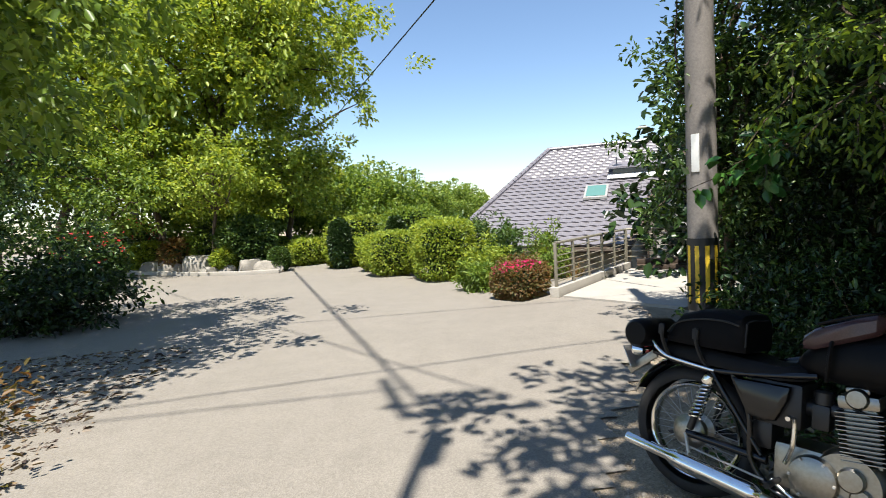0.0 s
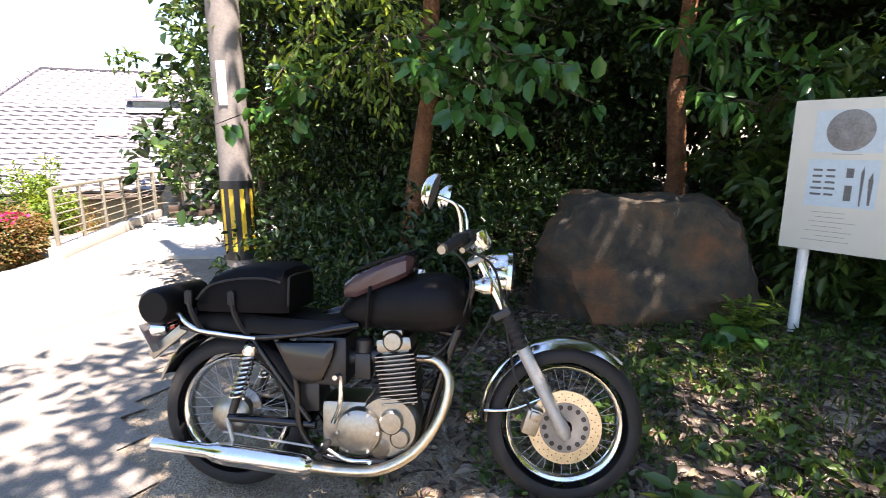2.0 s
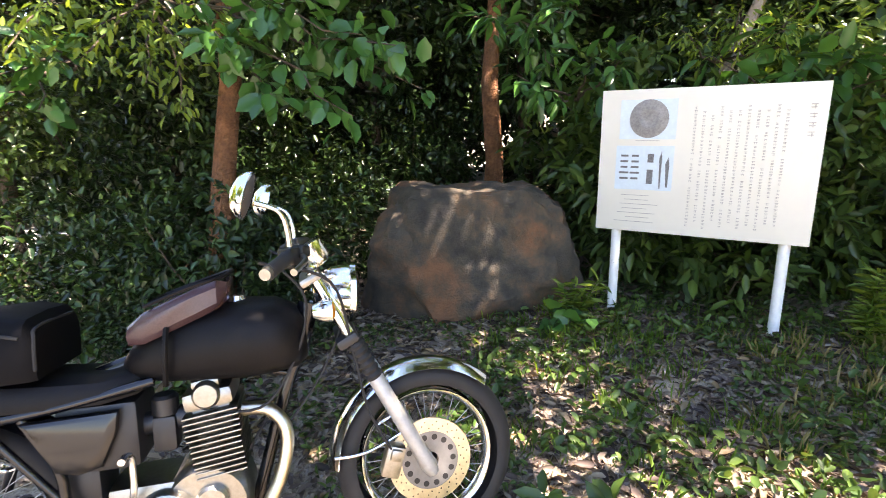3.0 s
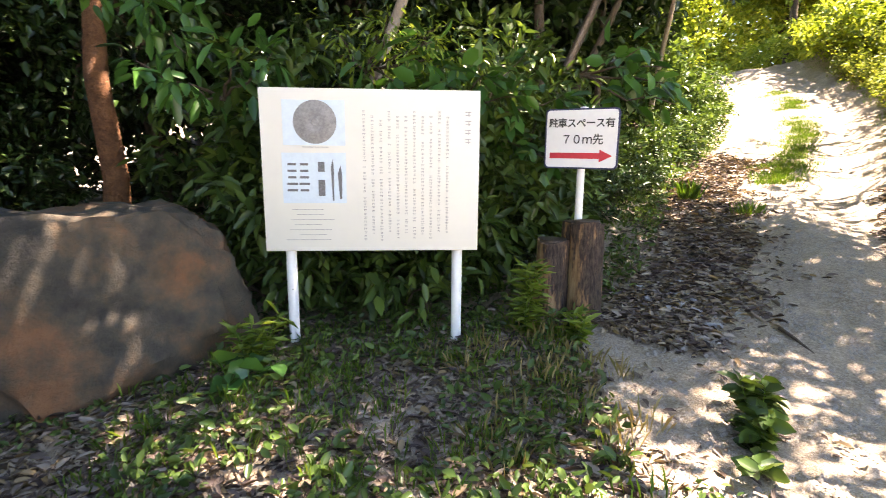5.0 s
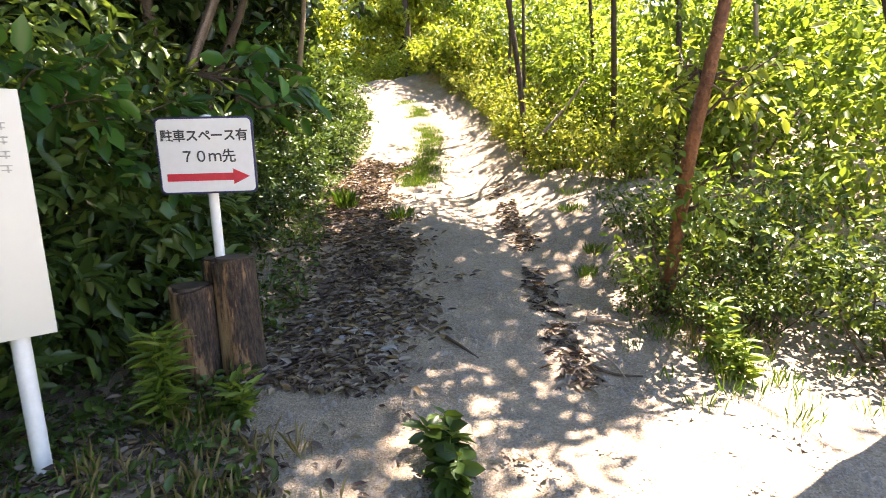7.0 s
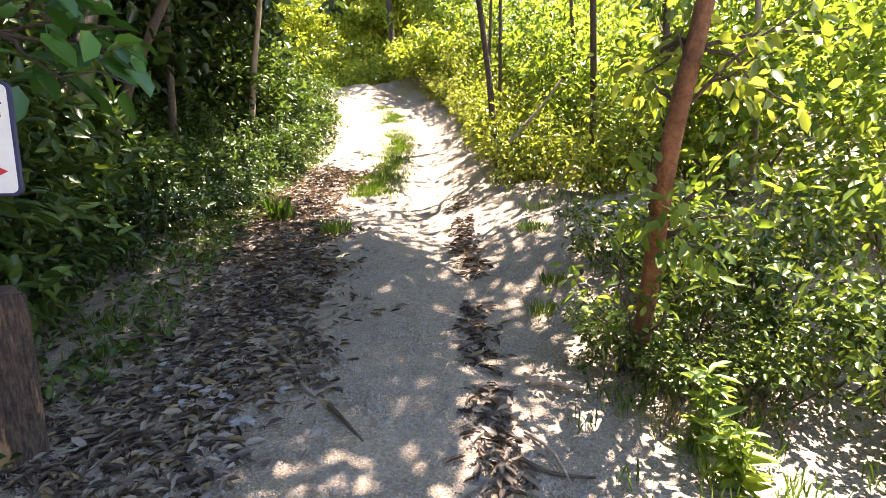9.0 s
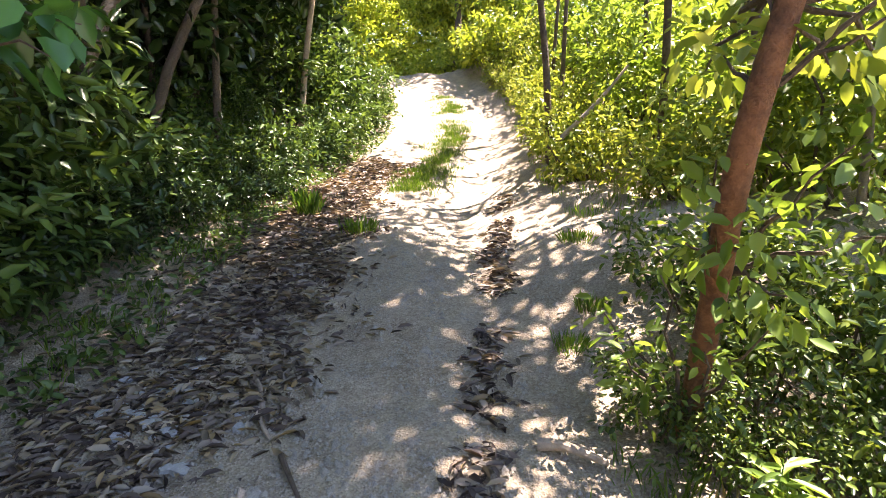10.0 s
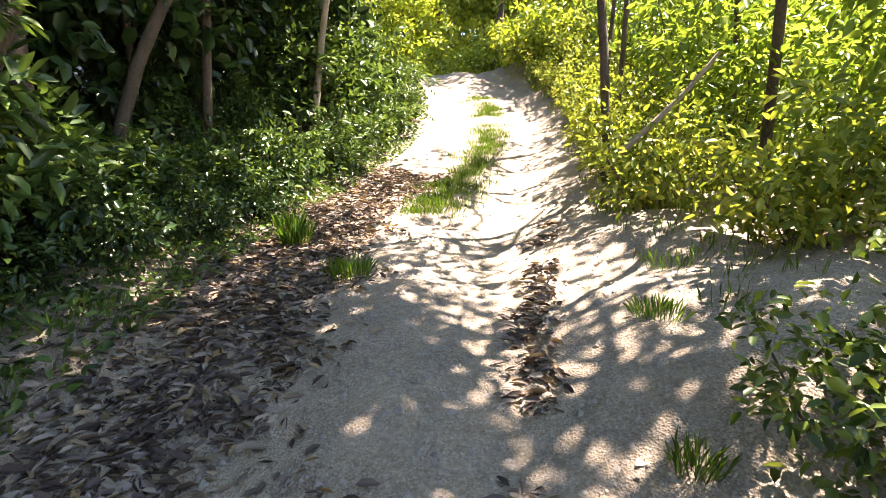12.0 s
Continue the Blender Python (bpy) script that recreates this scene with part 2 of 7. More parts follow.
def leaf_mesh(name, pts, out, mat, length, width, rng, droop=0.3, spread=0.9, fold=0.25, jitter=0.35):
    """Folded leaves at points: each leans from its outward way, with its own turn and size."""
    n = len(pts)
    d = out + rng.normal(0, spread, (n, 3))
    d[:, 2] -= droop
    d /= np.linalg.norm(d, axis=1)[:, None] + 1e-9
    up = rng.normal(0, 0.55, (n, 3)) + np.array((0, 0, 1.0)) + out * 0.4
    side = np.cross(d, up)
    side /= np.linalg.norm(side, axis=1)[:, None] + 1e-9
    nrm = np.cross(side, d)
    s = (1 + rng.uniform(-jitter, jitter, n))[:, None]
    L, Wd = length * s, width * s
    base, tip = pts, pts + d * L - nrm * L * 0.12
    mid = pts + d * L * 0.5
    a1, a2 = pts + d * L * 0.28, pts + d * L * 0.68
    l1, l2 = a1 + side * Wd * 0.46 + nrm * Wd * fold, a2 + side * Wd * 0.42 + nrm * Wd * fold * 0.6
    r1, r2 = a1 - side * Wd * 0.46 + nrm * Wd * fold, a2 - side * Wd * 0.42 + nrm * Wd * fold * 0.6
    v = np.stack([base, l1, l2, tip, r2, r1], 1).reshape(-1, 3)
    i = (np.arange(n) * 6)[:, None]
    f = np.concatenate([i + np.array([[0, 1, 2, 3]]), i + np.array([[0, 3, 4, 5]])], 1).reshape(-1, 4)
    return mesh_np(name, v, f, mat)


def sphere_dirs(rng, n):
    d = rng.normal(0, 1, (n, 3))
    return d / np.linalg.norm(d, axis=1)[:, None]


def clumps(rng, n_clumps, size, per, r_clump, shell=0.55, lumps=0.25):
    """Leaf points gathered in clumps through the outer part of an uneven ellipsoid. Returns points, outward ways and clump centres."""
    d = sphere_dirs(rng, n_clumps)
    r = shell + (1 - shell) * rng.random(n_clumps) ** 0.6
    r *= 1 + rng.normal(0, lumps, n_clumps)
    c = d * r[:, None] * np.array(size)
    e = sphere_dirs(rng, n_clumps * per) * (rng.random(n_clumps * per) ** 0.5)[:, None]
    cc = np.repeat(c, per, 0)
    dd = np.repeat(d, per, 0)
    rc = np.repeat(r_clump * rng.uniform(0.6, 1.35, n_clumps), per)[:, None]
    p = cc + e * rc * np.array((1, 1, 0.75))
    o = e * 0.9 + dd * 0.4
    o /= np.linalg.norm(o, axis=1)[:, None] + 1e-9
    return p, o, c


def limb_path(a, b, rng, n=5, wob=0.08):
    a, b = np.array(a, float), np.array(b, float)
    L = np.linalg.norm(b - a)
    ts = np.linspace(0, 1, n)
    pts = a + (b - a) * ts[:, None] + rng.normal(0, wob * L, (n, 3)) * (ts * (1 - ts) * 2)[:, None]
    return [tuple(p) for p in pts]


def tree(name, x, y, z, height, r0, crown, label, mats, leaf=(0.09, 0.045), n_clumps=60, per=26, r_clump=0.35, seed=1, lean=(0, 0), crown_z=None, group="", limbs=9, shell=0.4, droop=0.3):
    """A tree: tapered trunk with limbs, and a crown of leaf clumps with gaps."""
    rng = np.random.default_rng(seed)
    t = thing(name, x, y, z, 0, label, "tree", group)
    crown_z = crown_z or height - crown[2] * 0.7
    top = np.array((lean[0], lean[1], crown_z + crown[2] * 0.5))
    bm = bmesh.new()
    tp = limb_path((0, 0, -0.15), top, rng, 8, 0.03)
    rod(bm, tp, [r0 * (1.25 if k == 0 else 1) * (1 - 0.75 * k / 7) for k in range(8)], 10)
    pts, out, cen = clumps(rng, n_clumps, crown, per, r_clump, shell)
    off = np.array((lean[0], lean[1], crown_z))
    for k in rng.choice(len(cen), min(limbs, len(cen)), replace=False):
        e = cen[k] + off
        s = np.array(tp[3 + (k % 4)])
        rod(bm, limb_path(s, e, rng, 5, 0.1), [r0 * 0.42, r0 * 0.33, r0 * 0.24, r0 * 0.15, r0 * 0.06], 6)
    part("trunk", bm, mats[0], t)
    ob = new("crown", leaf_mesh("crown", pts + off, out, mats[1], leaf[0], leaf[1], rng, droop))
    ob.parent = t
    return t


def bush(name, x, y, z, size, label, mat, leaf=(0.06, 0.03), n_clumps=60, per=24, r_clump=0.18, seed=1, group="", stems=7, category="shrub", shell=0.5, droop=0.15, flowers=None, squash=None, rz=0, floor=True):
    """A shrub: stems from the ground and clumps of leaves; flowers on its outside if wanted."""
    rng = np.random.default_rng(seed)
    t = thing(name, x, y, z, rz, label, category, group)
    pts, out, cen = clumps(rng, n_clumps, size, per, r_clump, shell)
    if squash:
        lim = np.array(size)
        wob = 1 + rng.normal(0, 0.02, pts.shape)
        q = np.sign(pts) * np.abs(pts / lim) ** (1 / squash) * lim * wob
        pts = np.clip(q, -lim * 1.06, lim * 1.06)
    pts[:, 2] += size[2] * 0.95
    cen[:, 2] += size[2] * 0.95
    if floor:
        keep = pts[:, 2] > 0.02
        pts, out = pts[keep], out[keep]
    bm = bmesh.new()
    for k in rng.choice(len(cen), min(stems, len(cen)), replace=False):
        e = cen[k]
        rod(bm, limb_path((rng.normal(0, 0.12) * size[0], rng.normal(0, 0.12) * size[1], -0.05), (e[0], e[1], max(e[2], 0.1)), rng, 5, 0.08), [0.016, 0.013, 0.01, 0.008, 0.004], 5)
    tagged(part("stem", bm, BARK, t), kind="stuff")
    ob = new("leaves", leaf_mesh("leaves", pts, out, mat, leaf[0], leaf[1], rng, droop))
    ob.parent = t
    if flowers:
        fmat, share, side = flowers
        r = pts[:, 2] / (2 * size[2]) + 0.25 * (pts @ np.array(side)) / max(size)
        pick = np.argsort(-r + rng.normal(0, 0.12, len(r)))[: int(share * len(r))]
        ob = new("flowers", leaf_mesh("flowers", pts[pick] + out[pick] * 0.02, out[pick], fmat, leaf[0] * 1.0, leaf[0] * 0.9, rng, -0.3))
        ob.parent = t
        tagged(ob, "pink azalea blossoms" if fmat == PETAL else "red azalea blossoms")
    return t


def bent(pts, n=6):
    """A smooth line through points."""
    pts = [Vector(p) for p in pts]
    out = []
    for i in range(len(pts) - 1):
        p0, p1, p2, p3 = pts[max(i - 1, 0)], pts[i], pts[i + 1], pts[min(i + 2, len(pts) - 1)]
        for k in range(n):
            u = k / n
            out.append(0.5 * ((2 * p1) + (p2 - p0) * u + (2 * p0 - 5 * p1 + 4 * p2 - p3) * u * u + (3 * p1 - p0 - 3 * p2 + p3) * u ** 3))
    return out + [pts[-1]]


# ground: road level near the start, a track that climbs away to the south-east
def soft(v, k=0.35):
    return k * math.log1p(math.exp(max(-40, min(40, v / k))))


def step01(v, a, b):
    u = max(0.0, min(1.0, (v - a) / (b - a)))
    return u * u * (3 - 2 * u)


def track(x, y):
    """Along and across the track."""
    return (x - 4.55) * 0.474 - (y + 2.77) * 0.88, (x - 4.55) * 0.88 + (y + 2.77) * 0.474


def track_mid(s):
    return -0.95 + 0.95 * step01(s, 0.0, 5.0) + 0.012 * max(0.0, s - 5) ** 1.75 + 0.037 * max(0.0, min(s, 22) - 7) ** 2


def house_ad(x, y):
    """Along the eaves and behind them."""
    dx, dy = x - 3.68, y - 13.3
    return dx * 0.862 - dy * 0.507, dx * 0.507 + dy * 0.862


def gz(x, y):
    s, w = track(x, y)
    z = 0.175 * soft(min(s, 16) + 0.45) + 0.0145 * max(0.0, min(s, 14) - 4.5) ** 2
    z += 0.15 * math.exp(-((s - 1.9) / 1.1) ** 2)
    off = w - track_mid(s)
    far = step01(s, -0.8, 1.5)
    z += far * 0.22 * soft(off - 1.5, 0.25) * (1 if off < 6 else 6 / off)
    z += step01(s, 0.4, 2.2) * 0.36 * step01(-off, 0.65, 1.9) * (1 + 0.5 * noise.noise(Vector((x * 1.7, y * 1.7, 4)))) + far * 0.12 * soft(-off - 2.5, 0.3)
    ruts = step01(s, -0.5, 1.0)
    z += ruts * (0.05 * math.exp(-((off) / 0.28) ** 2) - 0.05 * math.exp(-((off - 0.7) / 0.22) ** 2) - 0.05 * math.exp(-((off + 0.65) / 0.22) ** 2))
    # the bank under the board, and the wood behind it
    z += 0.10 * step01(x - 0.3 * y, 3.4, 4.6) * step01(-y, -2.5, -0.5) * (1 - far)
    z += 0.25 * step01(x + 0.3 * y, 5.5, 9.0) * (1 - step01(y, 4, 7)) * (1 - far)
    # the fall of the land behind the railing
    a, d = house_ad(x, y)
    z -= 2.6 * step01(d, -2.6, -0.7) * step01(a, -2.4, -1.0) * (1 - step01(a, 30, 60))
    soil = 1 - step01(y - 1.9 * x, -0.8, 1.0) if y < 6 else 0.0
    z += (0.02 + 0.045 * soil) * (noise.noise(Vector((x * 1.3, y * 1.3, 0))) * 0.7 + 0.6 * noise.noise(Vector((x * 4, y * 4, 3)))) * (1 if soil > 0 else 0.25)
    return z


def axis_cuts(lo, hi, fine, far):
    v = list(np.arange(lo, hi + fine / 2, fine))
    d = fine
    a, b = lo, hi
    while b < far:
        d *= 1.35
        b += d
        a -= d
        v = [a] + v + [b]
    return v


def sheet(name, xs, ys, fz, mat, keep=None):
    idx, verts, faces = {}, [], []
    for i in range(len(xs) - 1):
        for j in range(len(ys) - 1):
            cx, cy = (xs[i] + xs[i + 1]) / 2, (ys[j] + ys[j + 1]) / 2
            if keep and not keep(cx, cy):
                continue
            f = []
            for a, b in ((i, j), (i + 1, j), (i + 1, j + 1), (i, j + 1)):
                if (a, b) not in idx:
                    idx[(a, b)] = len(verts)
                    verts.append((xs[a], ys[b], fz(xs[a], ys[b])))
                f.append(idx[(a, b)])
            faces.append(f)
    return mesh_np(name, np.array(verts), np.array(faces), mat, True)


def soil_build(nt, p, out):
    co = nt.nodes.new("ShaderNodeTexCoord").outputs["Object"]
    big, mid, fine = noise_node(nt, 1.1, 6, 0.7, co), noise_node(nt, 5.5, 6, 0.75, co), noise_node(nt, 70, 4, 0.7, co)
    grit = nt.nodes.new("ShaderNodeTexVoronoi")
    grit.inputs["Scale"].default_value = 90
    nt.links.new(co, grit.inputs["Vector"])
    c = ramp(nt, big.outputs[0], [(0.35, (0.20, 0.155, 0.105)), (0.65, (0.41, 0.335, 0.235))])
    c = mix(nt, 0.55, c, ramp(nt, mid.outputs[0], [(0.32, (0.085, 0.067, 0.05)), (0.5, (0.28, 0.22, 0.15)), (0.72, (0.48, 0.40, 0.295))]))
    c = mix(nt, 0.38, c, ramp(nt, grit.outputs["Color"], [(0.1, (0.12, 0.095, 0.07)), (0.6, (0.34, 0.285, 0.22)), (0.95, (0.58, 0.51, 0.42))]))
    nt.links.new(c, p.inputs["Base Color"])
    p.inputs["Roughness"].default_value = 0.92
    h = mix(nt, 0.5, fine.outputs[0], grit.outputs["Distance"])
    bump(nt, p, h, 0.9, 0.02)


SOIL = material("soil", soil_build)


def asphalt_build(nt, p, out):
    co = nt.nodes.new("ShaderNodeTexCoord").outputs["Object"]
    big, mid = noise_node(nt, 0.35, 4, 0.6, co), noise_node(nt, 3.0, 5, 0.7, co)
    grit = nt.nodes.new("ShaderNodeTexVoronoi")
    grit.inputs["Scale"].default_value = 130
    nt.links.new(co, grit.inputs["Vector"])
    c = ramp(nt, big.outputs[0], [(0.3, (0.19, 0.17, 0.143)), (0.7, (0.265, 0.238, 0.20))])
    c = mix(nt, 0.4, c, ramp(nt, mid.outputs[0], [(0.3, (0.16, 0.142, 0.118)), (0.7, (0.285, 0.256, 0.218))]))
    c = mix(nt, 0.4, c, ramp(nt, grit.outputs["Color"], [(0.1, (0.095, 0.088, 0.076)), (0.9, (0.30, 0.275, 0.245))]))
    nt.links.new(c, p.inputs["Base Color"])
    p.inputs["Roughness"].default_value = 0.9
    bump(nt, p, grit.outputs["Distance"], 0.35, 0.006)


ASPHALT = material("asphalt", asphalt_build)
XS, YS = axis_cuts(-6, 14, 0.2, 900), axis_cuts(-14, 20, 0.2, 900)
tagged(new("ground", sheet("ground", XS, YS, gz, SOIL)), "bare trodden earth and grit, climbing as a track", "ground", kind="structure")


def on_road(x, y):
    n = 0.12 * noise.noise(Vector((x * 2.2, y * 2.2, 9)))
    if house_ad(x, y)[1] > -3.0 and house_ad(x, y)[0] > -1.6:
        return False
    if x < -26 or y > 40 or x > 9:
        return False
    edge = (0.15 + 0.32 * (y + 0.5)) if y < 1 else (0.63 + 0.56 * (y - 1))
    return x < edge + n * 2 and y > -8 and (x < 4.6 or y > 5.5)


tagged(new("road", sheet("road", [x for x in np.arange(-26, 9.01, 0.14)], [y for y in np.arange(-8, 40.01, 0.14)], lambda x, y: gz(x, y) + 0.012, ASPHALT, on_road)), "sun-bleached pale asphalt forecourt with cable shadows", "road", kind="structure")
# concrete drive beside the railing
bm = bmesh.new()
slab(bm, [(3.05, 7.75), (4.2, 6.2), (8.2, 7.4), (8.0, 9.0), (6.4, 9.75), (5.55, 10.35)], -0.2, 0.045)
solid("drive", bm, CONCRETE, "pale concrete drive sloping beside the railing", "drive", kind="structure", smooth=False)


# the utility pole with its striped guard
def utility_pole(x, y, rz, r, h, label, full):
    t = thing("utility_pole", x, y, 0, rz, label, "utility pole")
    bm = bmesh.new()
    lathe(bm, [(0, -0.3), (r, -0.3), (r * 0.97, 2.5), (r * 0.62, h), (0, h)], seg=24)
    part("shaft", bm, POLE_MAT, t)
    if full:
        bm = bmesh.new()
        lathe(bm, [(r * 1.02, 0.42), (r * 1.045, 0.42), (r * 1.035, 1.13), (r * 1.01, 1.13)], seg=24)
        part("guard_sleeve", bm, BLACKBAND, t, "black guard sleeve")
        for k in range(10):
            a = k * math.pi / 5
            bm = bmesh.new()
            ring = []
            for z in (0.50, 1.06):
                for s in (-0.5, -0.17, 0.17, 0.5):
                    q = a + s * 0.27
                    ring.append((r * 1.055 * math.cos(q), r * 1.055 * math.sin(q), z))
            vs = [bm.verts.new(p) for p in ring]
            for i in range(3):
                bm.faces.new((vs[i], vs[i + 1], vs[i + 5], vs[i + 4]))
            part("yellow_stripe", bm, YELLOW, t)
        bm = bmesh.new()
        box(bm, (r * 0.99, 0, 1.95), (0.012, 0.075, 0.36), (0, 0, 0), 0.003)
        part("number_plate", bm, WHITEPAINT, t, "white number plate")
    else:
        for z, x0, x1, w in ((h - 1.1, -0.3, 0.8, 0.07), (h - 0.2, -0.22, 0.37, 0.06), (h - 0.55, -0.5, 0.55, 0.045)):
            bm = bmesh.new()
            box(bm, ((x0 + x1) / 2, 0.0, z), (x1 - x0, w, w), (0, 0, -3), 0.006)
            part("crossarm", bm, STEEL, t)
            for k in range(4):
                bm = bmesh.new()
                lathe(bm, [(0, 0), (0.05, 0), (0.035, 0.04), (0.06, 0.08), (0.03, 0.14), (0, 0.15)], pose(x0 + (x1 - x0) * (0.08 + 0.28 * k), 0, z + w / 2), 10)
                part("insulator", bm, WHITEPAINT, t)
        bm = bmesh.new()
        rod(bm, [(-0.28, 0.02, h - 0.95), (-0.6, 0.3, h + 0.5)], 0.045, 8)
        part("stay_arm", bm, STEEL, t)
        bm = bmesh.new()
        lathe(bm, [(0, 0), (0.07, 0), (0.085, 0.05), (0.085, 0.78), (0.06, 0.84), (0, 0.84)], pose(0.05, 0, h - 2.9), 16)
        part("transformer", bm, STEEL, t)
    return t


utility_pole(3.28, 4.40, 215, 0.14, 8.5, "grey concrete utility pole with black and yellow stripes", True)
utility_pole(-0.80, -0.95, 0, 0.055, 11.9, "concrete utility pole with crossarms and a transformer", False)
utility_pole(-9.6, 22.5, 0, 0.15, 9.0, "slim pale grey utility pole among trees", False)


def cable(a, b, sag, r=0.011):
    bm = bmesh.new()
    a, b = Vector(a), Vector(b)
    rod(bm, [a.lerp(b, k / 16) - Vector((0, 0, sag * 4 * (k / 16) * (1 - k / 16))) for k in range(17)], r, 6)
    solid("overhead_cable", bm, BLACKMETAL, "thin black overhead cable strung between poles", "cable", "overhead cables")


cable((-0.97, -0.9, 11.3), (-5.4, 22.4, 6.6), 0.1, 0.03)
cable((-9.4, -0.6, 10.0), (12.0, 2.85, 9.6), 0.2, 0.014)
cable((-9.0, -0.3, 10.6), (-1.0, -0.4, 11.1), 0.15, 0.014)
cable((-0.3, -0.75, 11.0), (-6.4, 8.8, 10.2), 0.1, 0.014)
cable((-9.0, 3.2, 10.6), (9.0, 3.2, 10.6), 0.2, 0.012)
cable((3.95, 5.0, 6.95), (-3.05, 29.2, 5.5), 0.0, 0.02)


# the boulder
def rock_build(nt, p, out):
    co = nt.nodes.new("ShaderNodeTexCoord").outputs["Object"]
    big, mid, fine = noise_node(nt, 1.9, 5, 0.65, co), noise_node(nt, 8, 6, 0.75, co), noise_node(nt, 60, 5, 0.7, co)
    c = ramp(nt, big.outputs[0], [(0.36, (0.022, 0.019, 0.016)), (0.46, (0.055, 0.044, 0.03)), (0.53, (0.125, 0.07, 0.033)), (0.63, (0.27, 0.10, 0.032))])
    c = mix(nt, 0.4, c, ramp(nt, mid.outputs[0], [(0.3, (0.02, 0.018, 0.016)), (0.55, (0.075, 0.064, 0.045)), (0.75, (0.16, 0.115, 0.07))]))
    nt.links.new(c, p.inputs["Base Color"])
    p.inputs["Roughness"].default_value = 0.85
    bump(nt, p, mix(nt, 0.4, mid.outputs[0], fine.outputs[0]), 0.7, 0.03)


ROCK = material("boulder_stone", rock_build)


def boulder(name, x, y, z, size, rz, label, mat, seed, cuts, level=4, category="rock", group=""):
    """A stone: a ball cut by planes, then roughened."""
    bm = bmesh.new()
    bmesh.ops.create_icosphere(bm, subdivisions=level, radius=1.25)
    rng = np.random.default_rng(seed)
    planes = [(Vector(c[:3]).normalized(), c[3]) for c in cuts]
    for v in bm.verts:
        for _ in range(2):
            for n, d in planes:
                e = v.co.dot(n) - d
                if e > 0:
                    v.co -= n * e * 0.985
        q = v.co * 1.6 + Vector((seed * 3.1, 0, 0))
        v.co += v.co.normalized() * (0.06 * noise.noise(q) - 0.055 * max(0.0, 1 - 5 * abs(noise.noise(q * 1.15 + Vector((0, 0, 3))))) + 0.05 * abs(noise.noise(q * 2.6)) + 0.026 * noise.noise(q * 6) + 0.012 * noise.noise(q * 15))
        v.co = Vector((v.co.x * size[0], v.co.y * size[1], v.co.z * size[2]))
    ob = solid(name, bm, mat, label, category, group)
    ob.matrix_world = pose(x, y, z, 0, 0, rz)
    return ob


boulder("boulder", 4.98, 1.32, 0.36, (0.62, 0.93, 0.755), 12, "large brown weathered boulder with a flat top", ROCK, 3,
        [(0, 0, 1, 0.86), (0, -1, 0.25, 0.92), (0, 1, 0.2, 0.86), (-1, 0, 0.32, 0.78), (-0.6, -0.75, 0.1, 0.98), (-0.7, 0.6, -0.1, 0.93), (1, 0, 0.3, 0.9), (0, -0.7, 0.7, 1.0), (-0.75, 0.2, 0.9, 0.97), (-0.8, -0.35, -0.5, 0.9), (-0.5, 0.75, 0.65, 0.98), (-0.9, -0.5, 0.45, 0.9)], 5)


# the information board
BOARD = plain("board_face", (0.70, 0.68, 0.585), 0.45, vary=0.035, scale=3.0)
INK = plain("faded_ink", (0.42, 0.41, 0.37), 0.7, vary=0.4, scale=90)
INK_DARK = plain("dark_ink", (0.05, 0.05, 0.05), 0.6)
INK_GREY = plain("grey_ink", (0.14, 0.14, 0.14), 0.6, vary=0.4, scale=120)
PALE_BLUE = plain("pale_blue_print", (0.56, 0.66, 0.70), 0.5, vary=0.06)
BRONZE = surface("bronze_print", (0.14, 0.14, 0.14), (0.34, 0.33, 0.31), 14, 60, 0.6, 0.0)
SIGNWHITE = plain("sign_white", (0.80, 0.80, 0.78), 0.4, vary=0.03)
SIGNRED = plain("sign_red", (0.62, 0.04, 0.06), 0.4)
NAVY = plain("navy_edge", (0.03, 0.035, 0.09), 0.5)


def plate(bm, x, z, w, h, y=0.0, d=0.0012):
    box(bm, (x, y, z), (w, d, h))


